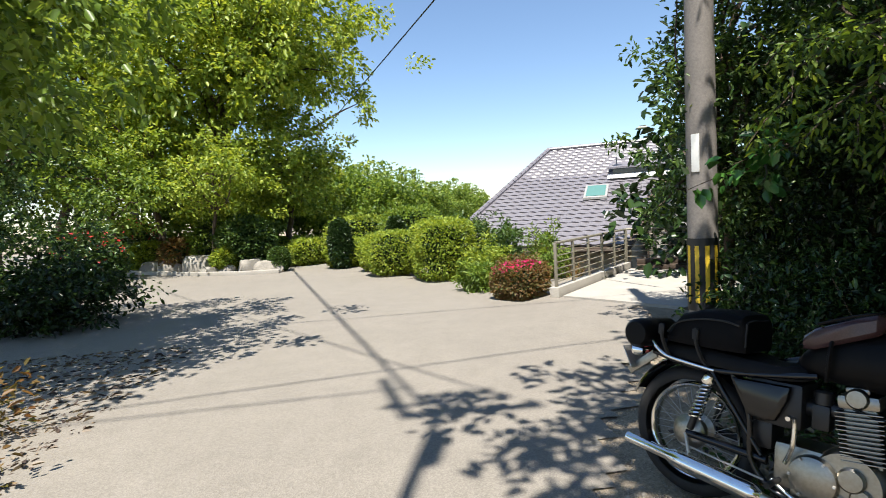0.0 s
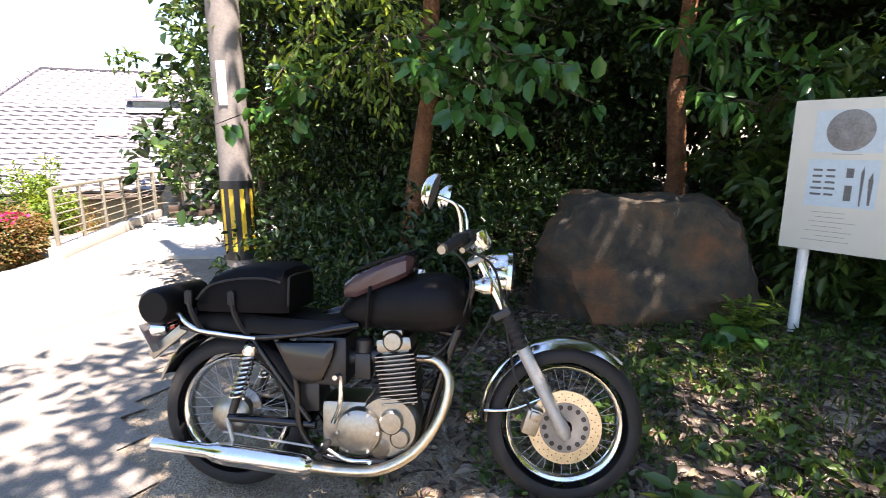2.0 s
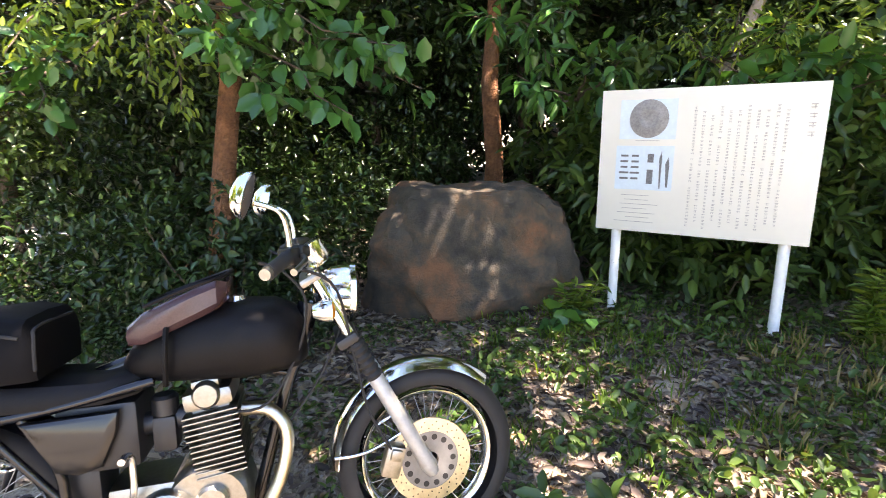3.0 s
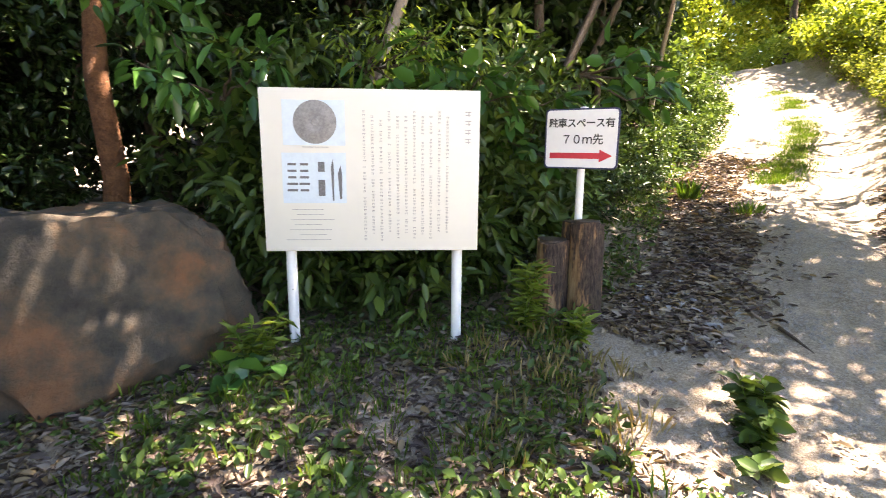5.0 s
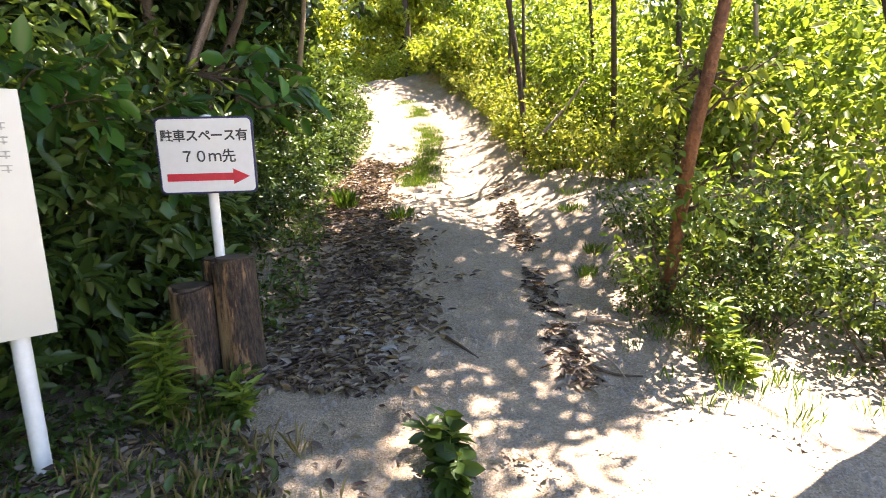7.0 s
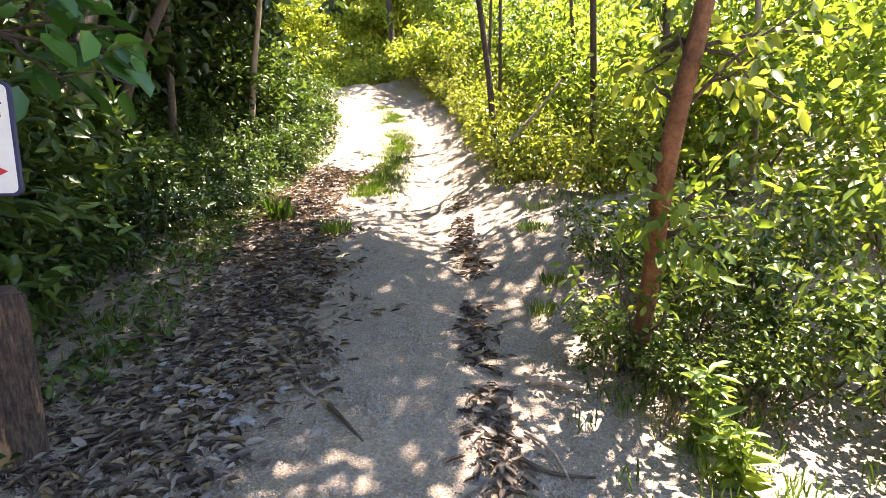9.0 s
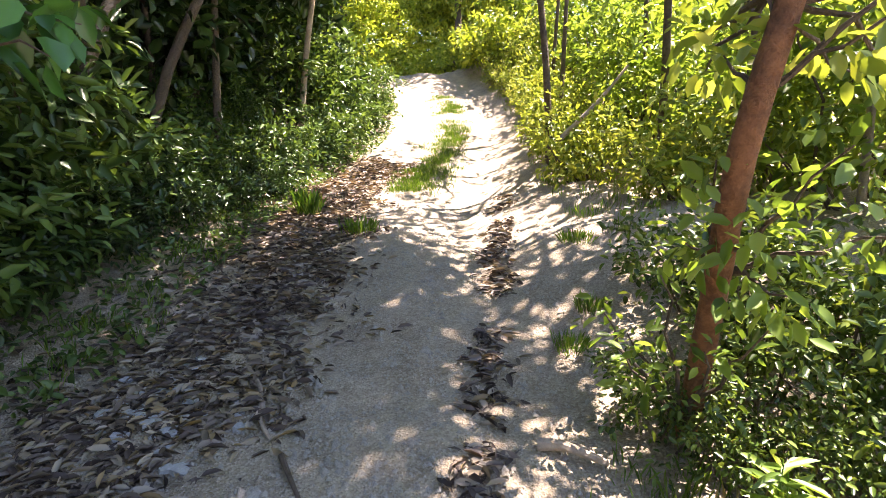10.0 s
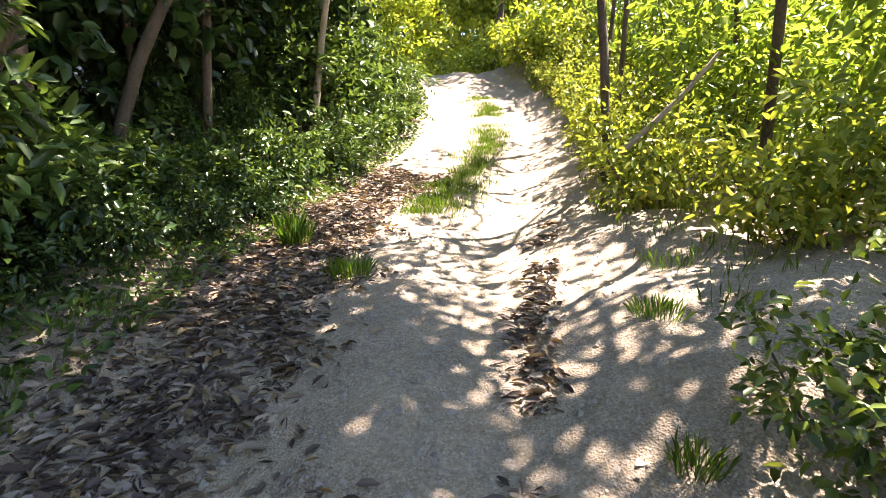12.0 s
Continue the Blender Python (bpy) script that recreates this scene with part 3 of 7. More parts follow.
def info_board():
    bx, by, ex, ey = 4.806, 0.306, 4.418, -0.953
    W = math.hypot(ex - bx, ey - by)
    rz = math.degrees(math.atan2(ey - by, ex - bx))
    t = thing("information_board", bx, by, 0, rz, "cream information board with faded vertical text on two white posts", "sign board")
    zb, zt = 0.742, 1.722
    H = zt - zb
    f = -0.014
    bm = bmesh.new()
    box(bm, (W / 2, 0, (zb + zt) / 2), (W, 0.022, H), bevel=0.003)
    part("panel", bm, BOARD, t)
    for u in (0.105, 0.905):
        bm = bmesh.new()
        g = gz(bx + (ex - bx) * u, by + (ey - by) * u)
        lathe(bm, [(0, g - 0.15), (0.034, g - 0.15), (0.034, zt - 0.06), (0.03, zt - 0.05), (0, zt - 0.05)], pose(u * W, 0.048, 0), 18)
        part("post", bm, WHITEPAINT, t)
    bm = bmesh.new()
    plate(bm, 0.24 * W, zt - 0.205 * H, 0.28 * W, 0.27 * H, f + 0.002)
    part("upper_print", bm, PALE_BLUE, t)
    bm = bmesh.new()
    plate(bm, 0.235 * W, zt - 0.54 * H, 0.29 * W, 0.31 * H, f + 0.002)
    part("lower_print", bm, PALE_BLUE, t)
    bm = bmesh.new()
    lathe(bm, [(0, 0.003), (0.02, 0.0035), (0.022, 0.001), (0.05, 0.0012), (0.052, 0.002), (0.075, 0.002), (0.078, 0.001), (0.125, 0.0015), (0.128, 0)], pose(0.245 * W, f, zt - 0.2 * H, 90, 0, 0), 40)
    part("mirror_picture", bm, BRONZE, t, "round grey bronze mirror picture")
    rng = random.Random(4)
    bm = bmesh.new()
    for k in range(5):
        for c in range(2):
            plate(bm, (0.135 + 0.055 * c) * W, zt - (0.455 + 0.04 * k) * H, rng.uniform(0.035, 0.05) * W, 0.014 * H, f)
    plate(bm, 0.268 * W, zt - 0.47 * H, 0.03 * W, 0.06 * H, f)
    plate(bm, 0.268 * W, zt - 0.60 * H, 0.03 * W, 0.10 * H, f)
    for x0, z0, z1, w in ((0.318, 0.42, 0.68, 0.014), (0.352, 0.46, 0.67, 0.02)):
        a = [(x0 * W - w * W * 0.5, zt - (z0 + 0.05) * H), (x0 * W + w * W * 0.2, zt - z0 * H), (x0 * W + w * W * 0.5, zt - (z0 + 0.06) * H), (x0 * W + w * W * 0.35, zt - z1 * H), (x0 * W - w * W * 0.1, zt - z1 * H)]
        vs = [bm.verts.new((x, f - 0.0008, z)) for x, z in a]
        bm.faces.new(vs)
    tagged(part("relic_drawing", bm, INK_GREY, t, "dark drawings of relics"), kind="stuff")
    # columns of text too faded to read
    bm = bmesh.new()
    for c in range(11):
        x = (0.465 + c * 0.0385) * W
        z = zt - (0.13 + (0.03 if c % 3 else 0)) * H
        end = zt - (0.93 - (0.05 if c == 10 else 0) - 0.04 * (c % 2)) * H
        while z > end:
            h = rng.uniform(0.012, 0.02) * H
            if rng.random() < 0.9:
                w = rng.uniform(0.010, 0.015) * W
                k = rng.random()
                if k < 0.5:
                    plate(bm, x, z, w, 0.0030, f, 0.001)
                    plate(bm, x, z - h * 0.45, w * 0.8, 0.0030, f, 0.001)
                    plate(bm, x + rng.uniform(-0.3, 0.3) * w, z - h * 0.25, 0.0030, h * 0.75, f, 0.001)
                else:
                    plate(bm, x - w * 0.3, z - h * 0.25, 0.0030, h * 0.7, f, 0.001)
                    plate(bm, x + w * 0.25, z - h * 0.25, 0.0032, h * 0.6, f, 0.001)
                    plate(bm, x, z - h * 0.1, w, 0.0030, f, 0.001)
            z -= h * 1.28
    tagged(part("text_column", bm, INK, t, "grey faded vertical text columns", smooth=False), kind="stuff")
    bm = bmesh.new()
    for k in range(4):
        z = zt - (0.13 + 0.055 * k) * H
        plate(bm, 0.945 * W, z, 0.028 * W, 0.005, f, 0.001)
        plate(bm, 0.945 * W, z - 0.018, 0.024 * W, 0.005, f, 0.001)
        plate(bm, 0.945 * W + 0.004, z - 0.012, 0.005, 0.03, f, 0.001)
    tagged(part("heading", bm, INK, t, "faded title column", smooth=False), kind="stuff")
    bm = bmesh.new()
    for k in range(7):
        plate(bm, (0.2 + 0.01 * (k % 3)) * W, zt - (0.735 + 0.032 * k) * H, rng.uniform(0.12, 0.22) * W, 0.004, f, 0.001)
    plate(bm, 0.245 * W, zt - 0.35 * H, 0.12 * W, 0.005, f, 0.001)
    tagged(part("caption", bm, INK, t, "faint caption lines", smooth=False), kind="stuff")


info_board()


def text_mesh(body, size, mat, name, parent, m, bold=0.0):
    c = bpy.data.curves.new(name, "FONT")
    c.body, c.size, c.align_x, c.align_y, c.offset, c.extrude = body, size, "CENTER", "CENTER", bold, 0.0006
    tmp = new("tmp_text", c)
    me = bpy.data.meshes.new_from_object(tmp.evaluated_get(bpy.context.evaluated_depsgraph_get()))
    bpy.data.objects.remove(tmp)
    me.materials.clear()
    me.materials.append(mat)
    ob = new(name, me)
    ob.parent = parent
    ob.matrix_basis = m
    return ob


def parking_sign():
    ax, ay, ex, ey = 4.912, -1.74, 4.482, -2.07
    W = math.hypot(ex - ax, ey - ay)
    rz = math.degrees(math.atan2(ey - ay, ex - ax))
    t = thing("parking_sign", ax, ay, 0, rz, "white parking sign with red arrow on a white post", "sign")
    zb, zt = 1.239, 1.672
    H = zt - zb
    def rounded(w, h, r, d, y):
        b = bmesh.new()
        pts = []
        for cx, cz, a0 in ((w / 2 - r, h / 2 - r, 0), (-w / 2 + r, h / 2 - r, 90), (-w / 2 + r, -h / 2 + r, 180), (w / 2 - r, -h / 2 + r, 270)):
            for k in range(6):
                a = radians(a0 + k * 18)
                pts.append((cx + r * math.cos(a), cz + r * math.sin(a)))
        loft(b, [[(W / 2 + px, yy, (zb + zt) / 2 + pz) for px, pz in pts] for yy in (y, y + d)])
        return b
    part("panel", rounded(W, H, 0.03, 0.016, -0.006), NAVY, t, "dark blue sign panel edge", smooth=False)
    part("face", rounded(W - 0.022, H - 0.022, 0.025, 0.003, -0.009), SIGNWHITE, t, "white sign face", smooth=False)
    m = lambda x, z: pose(W * x, -0.0105, zt - H * z, 90, 0, 0)
    for k, ch in enumerate("駐車スペース有"):
        text_mesh(ch, 0.071, INK_DARK, "character", t, m(0.115 + 0.128 * k, 0.25), 0.0016)
    for k, ch in enumerate("７０ｍ先"):
        text_mesh(ch, 0.08, INK_DARK, "character", t, m(0.305 + 0.142 * k, 0.52), 0.0012)
    bm = bmesh.new()
    z = zt - H * 0.78
    pts = [(0.08, 0.035), (0.76, 0.035), (0.76, 0.075), (0.93, 0.0), (0.76, -0.075), (0.76, -0.035), (0.08, -0.035)]
    loft(bm, [[(W * x, yy, z + dz * 0.6) for x, dz in pts] for yy in (-0.0108, -0.0092)])
    part("arrow", bm, SIGNRED, t, "red arrow", smooth=False)
    bm = bmesh.new()
    lathe(bm, [(0, -0.1), (0.029, -0.1), (0.029, zt + 0.012), (0, zt + 0.016)], pose(W * 0.5, 0.042, 0), 16)
    part("post", bm, WHITEPAINT, t)
    for z in (zt - 0.08, zb + 0.08):
        bm = bmesh.new()
        box(bm, (W * 0.5, 0.03, z), (0.11, 0.05, 0.03), bevel=0.004)
        part("clamp", bm, STEEL, t)


parking_sign()


def log_post(x, y, r, h, seed, label, tilt=(0, 0)):
    """An upright sawn log with split, flaking sides."""
    bm = bmesh.new()
    rings, seg = [], 26
    for k in range(9):
        u = k / 8
        z = -0.12 + (h + 0.12) * u
        rings.append([((r * (1.1 - 0.12 * u) * (1 + 0.16 * noise.noise(Vector((math.cos(a) * 2.2, math.sin(a) * 2.2, seed + z * 0.8))) + 0.05 * noise.noise(Vector((math.cos(a) * 9, math.sin(a) * 9, z * 2 + seed)))) * math.cos(a) + tilt[0] * u),
                       (r * (1.1 - 0.12 * u) * (1 + 0.16 * noise.noise(Vector((math.cos(a) * 2.2, math.sin(a) * 2.2, seed + z * 0.8)))) * math.sin(a) + tilt[1] * u), z + (0.015 * math.sin(a * 2 + seed) if k == 8 else 0)) for a in (j * 2 * math.pi / seg for j in range(seg))])
    loft(bm, rings)
    t = thing("log_post", x, y, gz(x, y) - 0.02, 0, label, "log", "sawn logs by the sign")
    part("trunk", bm, LOGSIDE, t)
    bm = bmesh.new()
    lathe(bm, [(0, h + 0.004), (r * 0.45, h + 0.006), (r * 0.8, h + 0.002), (r * 0.86, h - 0.03)], pose(tilt[0], tilt[1], 0.012), 20)
    part("sawn_top", bm, WOOD_DARK, t, "dark weathered sawn top")
    return t


def log_build(nt, p, out):
    tc = nt.nodes.new("ShaderNodeTexCoord").outputs["Object"]
    mp = nt.nodes.new("ShaderNodeMapping")
    mp.inputs["Scale"].default_value = (1, 1, 0.22)
    nt.links.new(tc, mp.inputs[0])
    a, b = noise_node(nt, 6.5, 5, 0.7, mp.outputs[0]), noise_node(nt, 70, 5, 0.7, mp.outputs[0])
    c = ramp(nt, a.outputs[0], [(0.42, (0.014, 0.008, 0.008)), (0.50, (0.05, 0.027, 0.02)), (0.54, (0.28, 0.15, 0.065)), (0.66, (0.48, 0.31, 0.15))])
    c = mix(nt, 0.18, c, ramp(nt, b.outputs[0], [(0.4, (0.02, 0.012, 0.01)), (0.68, (0.50, 0.36, 0.22))]))
    nt.links.new(c, p.inputs["Base Color"])
    p.inputs["Roughness"].default_value = 0.85
    bump(nt, p, b.outputs[0], 0.8, 0.02)


LOGSIDE = material("log_side", log_build)
log_post(4.62, -1.96, 0.115, 0.74, 2, "upright sawn log, brown flaking bark, behind a shorter one", (0.02, 0))
log_post(4.80, -1.78, 0.125, 0.60, 7, "short upright sawn log with dark wet bark")
log_post(4.86, -1.99, 0.085, 0.70, 11, "grey upright sawn log at the sign post")


# the motorcycle: x ahead, y to its left, rear axle at x = 0; it leans on its side stand
def tubes(name, runs, mat, parent, label="", seg=10):
    bm = bmesh.new()
    for pts, r in runs:
        rod(bm, pts, r, seg)
    return part(name, bm, mat, parent, label)


def wheel(bike, name, x, R, tw, rim_r, hub_r):
    """Spoked wheel with tyre, rim, hub and spokes as its pieces."""
    m = axis_y(x, 0, R)
    bm = bmesh.new()
    h = tw / 2
    lathe(bm, [(hub_r, -0.06), (hub_r, -0.045), (hub_r * 0.62, -0.03), (hub_r * 0.62, 0.03), (hub_r, 0.045), (hub_r, 0.06), (0.012, 0.062), (0.012, 0.085), (0, 0.085), (0, -0.085), (0.012, -0.085), (0.012, -0.062)], m, 28)
    w = part(name, bm, ALLOY, bike, "spoked wheel with chrome rim")
    bm = bmesh.new()
    prof = []
    for k in range(17):
        a = radians(-118 + k * 236 / 16)
        c = (R - rim_r) * 0.5
        prof.append((rim_r + c + c * math.cos(a) * 1.0, h * math.sin(a) / math.sin(radians(90))))
    lathe(bm, prof, m, 56)
    part("tyre", bm, RUBBER, w, "black rubber tyre")
    bm = bmesh.new()
    lathe(bm, [(rim_r + 0.004, -h * 0.62), (rim_r + 0.006, -h * 0.56), (rim_r - 0.006, -h * 0.5), (rim_r - 0.016, -h * 0.3), (rim_r - 0.02, 0), (rim_r - 0.016, h * 0.3), (rim_r - 0.006, h * 0.5), (rim_r + 0.006, h * 0.56), (rim_r + 0.004, h * 0.62), (rim_r, h * 0.4), (rim_r, -h * 0.4)], m, 64, True)
    part("rim", bm, CHROME, w, "chrome rim")
    bm = bmesh.new()
    for k in range(36):
        a = k * 2 * math.pi / 36
        side = 0.045 if k % 2 else -0.045
        b = a + (0.33 if (k // 2) % 2 else -0.33)
        p = m @ Vector((hub_r * 0.95 * math.cos(b), hub_r * 0.95 * math.sin(b), side))
        q = m @ Vector(((rim_r - 0.014) * math.cos(a), (rim_r - 0.014) * math.sin(a), side * 0.15))
        rod(bm, [p, q], 0.0016, 5, False)
    tagged(part("spokes", bm, STEEL, w, "thin steel spokes"), kind="stuff")
    return w


def motorcycle():
    bike = new("motorcycle")
    bike.matrix_world = pose(1.625, 2.035, gz(1.6, 2.06) + 0.0, 0, 0, -59.6) @ pose(0, 0, 0, -8.5, 0, 0) @ Matrix.Diagonal((0.97, 1, 1, 1))
    tagged(bike, "black classic motorcycle with chrome fenders, parked on bare earth", "motorcycle")
    RF, RR, WB = 0.325, 0.325, 1.41
    front = wheel(bike, "front_wheel", WB, RF, 0.112, 0.234, 0.055)
    rear = wheel(bike, "rear_wheel", 0, RR, 0.125, 0.232, 0.075)
    # drilled brake disc on the right
    bm = bmesh.new()
    md = axis_y(WB, -0.062, RF)
    lathe(bm, [(0.098, -0.003), (0.148, -0.003), (0.150, 0), (0.148, 0.003), (0.098, 0.003)], md, 48, True)
    disc = part("brake_disc", bm, ALLOY_GOLD, front, "bronze-toned drilled brake disc")
    bm = bmesh.new()
    lathe(bm, [(0.03, -0.004), (0.102, -0.004), (0.102, 0.003), (0.03, 0.003)], md, 36, True)
    part("disc_carrier", bm, plain("carrier_grey", (0.2, 0.2, 0.2), 0.4, 0.7), front, "grey disc carrier")
    bm = bmesh.new()
    for k in range(14):
        a = k * 2 * math.pi / 14
        lathe(bm, [(0, -0.0052), (0.0105, -0.0052), (0.0105, 0.0)], md @ pose(0.083 * math.cos(a), 0.083 * math.sin(a), 0), 10)
    for k in range(60):
        a = k * 2 * math.pi / 60
        r = (0.112, 0.124, 0.136)[k % 3]
        lathe(bm, [(0, -0.0042), (0.0028, -0.0042), (0.0028, 0.0)], md @ pose(r * math.cos(a), r * math.sin(a), 0), 6)
    tagged(part("disc_hole", bm, BLACKMETAL, front, "dark drilled holes"), kind="stuff")
    bm = bmesh.new()
    box(bm, (WB - 0.135, -0.075, RF + 0.03), (0.065, 0.06, 0.11), (0, 18, 0), 0.012)
    box(bm, (WB - 0.125, -0.085, RF + 0.055), (0.04, 0.06, 0.04), (0, 18, 0), 0.01)
    part("brake_caliper", bm, ALLOY, bike, "alloy brake caliper")
    # fork
    rake = radians(27.5)
    up = Vector((-math.sin(rake), 0, math.cos(rake)))
    for sy in (-0.092, 0.092):
        a = Vector((WB - 0.012, sy, RF - 0.0))
        bm = bmesh.new()
        rod(bm, [a - up * 0.035, a, a + up * 0.04, a + up * 0.36, a + up * 0.372], [0.02, 0.03, 0.0265, 0.0265, 0.022], 16)
        part("fork_slider", bm, STEEL, bike, "silver fork slider")
        bm = bmesh.new()
        q = [a + up * (0.365 + 0.0115 * k) for k in range(13)]
        rod(bm, q, [0.031 if k % 2 else 0.025 for k in range(13)], 14)
        part("fork_gaiter", bm, RUBBER, bike, "black ribbed fork gaiter")
        bm = bmesh.new()
        rod(bm, [a + up * 0.5, a + up * 0.77], 0.0195, 14)
        part("fork_tube", bm, CHROME, bike, "chrome fork tube")
    a = Vector((WB - 0.012, 0, RF))
    for d, s in ((0.515, 0.05), (0.745, 0.04)):
        bm = bmesh.new()
        p = a + up * d + Vector((-0.015, 0, 0))
        box(bm, p, (0.075, 0.25, s * 0.7), (0, -27.5, 0), 0.012)
        part("fork_clamp", bm, BLACKMETAL if d < 0.6 else ALLOY, bike)
    # chrome front fender with stay
    def fender(c, R, a0, a1, half, drop, y=0):
        b = bmesh.new()
        n = 22
        rows = []
        for k in range(n + 1):
            t = radians(a0 + (a1 - a0) * k / n)
            row = []
            for j in range(9):
                v = (j / 8 - 0.5) * 2
                r = R - drop * (abs(v) ** 2.4)
                row.append(Vector((c[0] + r * math.cos(t), y + v * half, c[1] + r * math.sin(t))))
            rows.append(row)
        loft(b, rows, cap=False, closed=False)
        geo = bmesh.ops.solidify(b, geom=b.faces[:], thickness=0.003)
        return b
    part("front_fender", fender((WB, RF), 0.352, 48, 178, 0.066, 0.032), CHROME, bike, "polished chrome front fender")
    bm = bmesh.new()
    for sy in (-0.068, 0.068):
        rod(bm, bent([(WB - 0.33, sy, RF + 0.06), (WB - 0.22, sy * 1.15, RF + 0.07), (WB - 0.10, sy * 1.2, RF + 0.12)]), 0.006, 8)
    tagged(part("fender_stay", bm, CHROME, bike), kind="stuff")
    part("rear_fender", fender((0, RR), 0.375, 40, 158, 0.075, 0.035), BLACKPAINT, bike, "black rear fender")
    # frame
    hx, hz = 1.0, 0.84
    tubes("frame", [
        (bent([(hx, 0, hz), (0.62, 0, 0.80), (0.35, 0, 0.72)]), 0.026),
        (bent([(hx + 0.01, 0.0, hz - 0.05), (0.93, 0, 0.6), (0.83, 0.0, 0.29), (0.78, 0.0, 0.19)]), 0.021),
        (bent([(0.78, -0.09, 0.17), (0.6, -0.1, 0.165), (0.42, -0.11, 0.19), (0.32, -0.115, 0.30), (0.30, -0.115, 0.5), (0.22, -0.115, 0.66)]), 0.015),
        (bent([(0.78, 0.09, 0.17), (0.6, 0.1, 0.165), (0.42, 0.11, 0.19), (0.32, 0.115, 0.30), (0.30, 0.115, 0.5), (0.22, 0.115, 0.66)]), 0.015),
        (bent([(0.56, -0.09, 0.72), (0.3, -0.115, 0.68), (0.05, -0.12, 0.665), (-0.2, -0.1, 0.70)]), 0.015),
        (bent([(0.56, 0.09, 0.72), (0.3, 0.115, 0.68), (0.05, 0.12, 0.665), (-0.2, 0.1, 0.70)]), 0.015),
        ([(0.36, -0.115, 0.33), (0.12, -0.125, 0.66)], 0.012), ([(0.36, 0.115, 0.33), (0.12, 0.125, 0.66)], 0.012),
        ([(0.95, 0, 0.67), (0.68, -0.05, 0.76)], 0.013), ([(1.0 + 0.03, 0, hz + 0.06), (hx - 0.02, 0, hz - 0.11)], 0.036),
    ], BLACKPAINT, bike, "black tubular steel frame")
    tubes("swingarm", [([(0.38, -0.1, 0.31), (0, -0.098, RR)], 0.019), ([(0.38, 0.1, 0.31), (0, 0.098, RR)], 0.019), ([(0.33, -0.1, 0.31), (0.33, 0.1, 0.31)], 0.02)], BLACKPAINT, bike)
    for sy in (-0.135, 0.135):
        b0, b1 = Vector((0.035, sy, 0.36)), Vector((0.125, sy, 0.645))
        bm = bmesh.new()
        rod(bm, [b0, b1], 0.017, 12)
        sh = part("shock_absorber", bm, BLACKMETAL, bike)
        bm = bmesh.new()
        coil = []
        for k in range(120):
            u = k / 119
            c = b0.lerp(b1, 0.2 + 0.66 * u)
            q = u * 9.5 * 2 * math.pi
            coil.append(c + Vector((math.cos(q) * 0.029, math.sin(q) * 0.029, 0)))
        rod(bm, coil, 0.0052, 6)
        part("spring", bm, CHROME, sh, "chrome coil spring")
        bm = bmesh.new()
        rod(bm, [b0.lerp(b1, 0.84), b0.lerp(b1, 0.87), b0.lerp(b1, 0.98)], [0.03, 0.034, 0.026], 14)
        part("shock_cap", bm, CHROME, sh)
    # tank
    def section(x, hw, z0, z1, bulge, n=20):
        pts = []
        for k in range(n):
            a = k * 2 * math.pi / n
            c, s = math.cos(a), math.sin(a)
            y = hw * (abs(c) ** 0.75) * (1 if c > 0 else -1)
            z = (z0 + z1) / 2 + (z1 - z0) / 2 * (abs(s) ** bulge) * (1 if s > 0 else -1)
            pts.append((x, y, z))
        return pts
    bm = bmesh.new()
    loft(bm, [section(0.47, 0.05, 0.735, 0.785, 0.8), section(0.50, 0.085, 0.715, 0.825, 0.75), section(0.58, 0.115, 0.70, 0.875, 0.7), section(0.70, 0.135, 0.69, 0.915, 0.7), section(0.82, 0.145, 0.685, 0.93, 0.7), section(0.92, 0.14, 0.69, 0.925, 0.72), section(0.985, 0.115, 0.70, 0.895, 0.75), section(1.015, 0.07, 0.725, 0.85, 0.8)])
    part("fuel_tank", bm, LEATHER, bike, "fuel tank under a black leather cover")
    bm = bmesh.new()
    lathe(bm, [(0, 0.018), (0.026, 0.016), (0.03, 0.006), (0.034, 0)], pose(0.80, 0, 0.925), 20)
    part("filler_cap", bm, CHROME, bike)
    bm = bmesh.new()
    for x in (0.60,):
        rod(bm, bent([(x, -0.12, 0.71), (x + 0.01, -0.142, 0.79), (x + 0.015, -0.12, 0.88), (x + 0.02, -0.03, 0.93)]), 0.009, 6)
    part("cover_strap", bm, LEATHER, bike)
    # map bag on the tank
    bm = bmesh.new()
    rings = []
    for u, w, z0, z1 in ((0.0, 0.10, 0.83, 0.885), (0.05, 0.125, 0.835, 0.925), (0.2, 0.13, 0.895, 0.985), (0.26, 0.12, 0.92, 1.005), (0.285, 0.09, 0.94, 0.995)):
        rings.append([(0.50 + u, sy * w, z) for sy, z in ((-1, z0 + 0.02), (-1, z1 - 0.02), (-0.85, z1), (0.85, z1), (1, z1 - 0.02), (1, z0 + 0.02), (0.85, z0), (-0.85, z0))])
    loft(bm, rings)
    bag = part("tank_bag", bm, WINE, bike, "wine-coloured leather tank bag with clear map window")
    bm = bmesh.new()
    rod(bm, bent([(0.56, -0.115, 0.945), (0.68, -0.12, 0.99), (0.77, -0.1, 1.012), (0.77, 0.1, 1.012), (0.56, 0.115, 0.945), (0.56, -0.115, 0.945)], 3), 0.006, 6)
    part("piping", bm, LEATHER, bag)
    # seat
    def seat_sec(x, hw, z0, z1):
        return [(x, y * hw, z) for y, z in ((-1, z0), (-1.02, (z0 + z1) / 2), (-0.9, z1 - 0.015), (-0.5, z1), (0.5, z1), (0.9, z1 - 0.015), (1.02, (z0 + z1) / 2), (1, z0))]
    bm = bmesh.new()
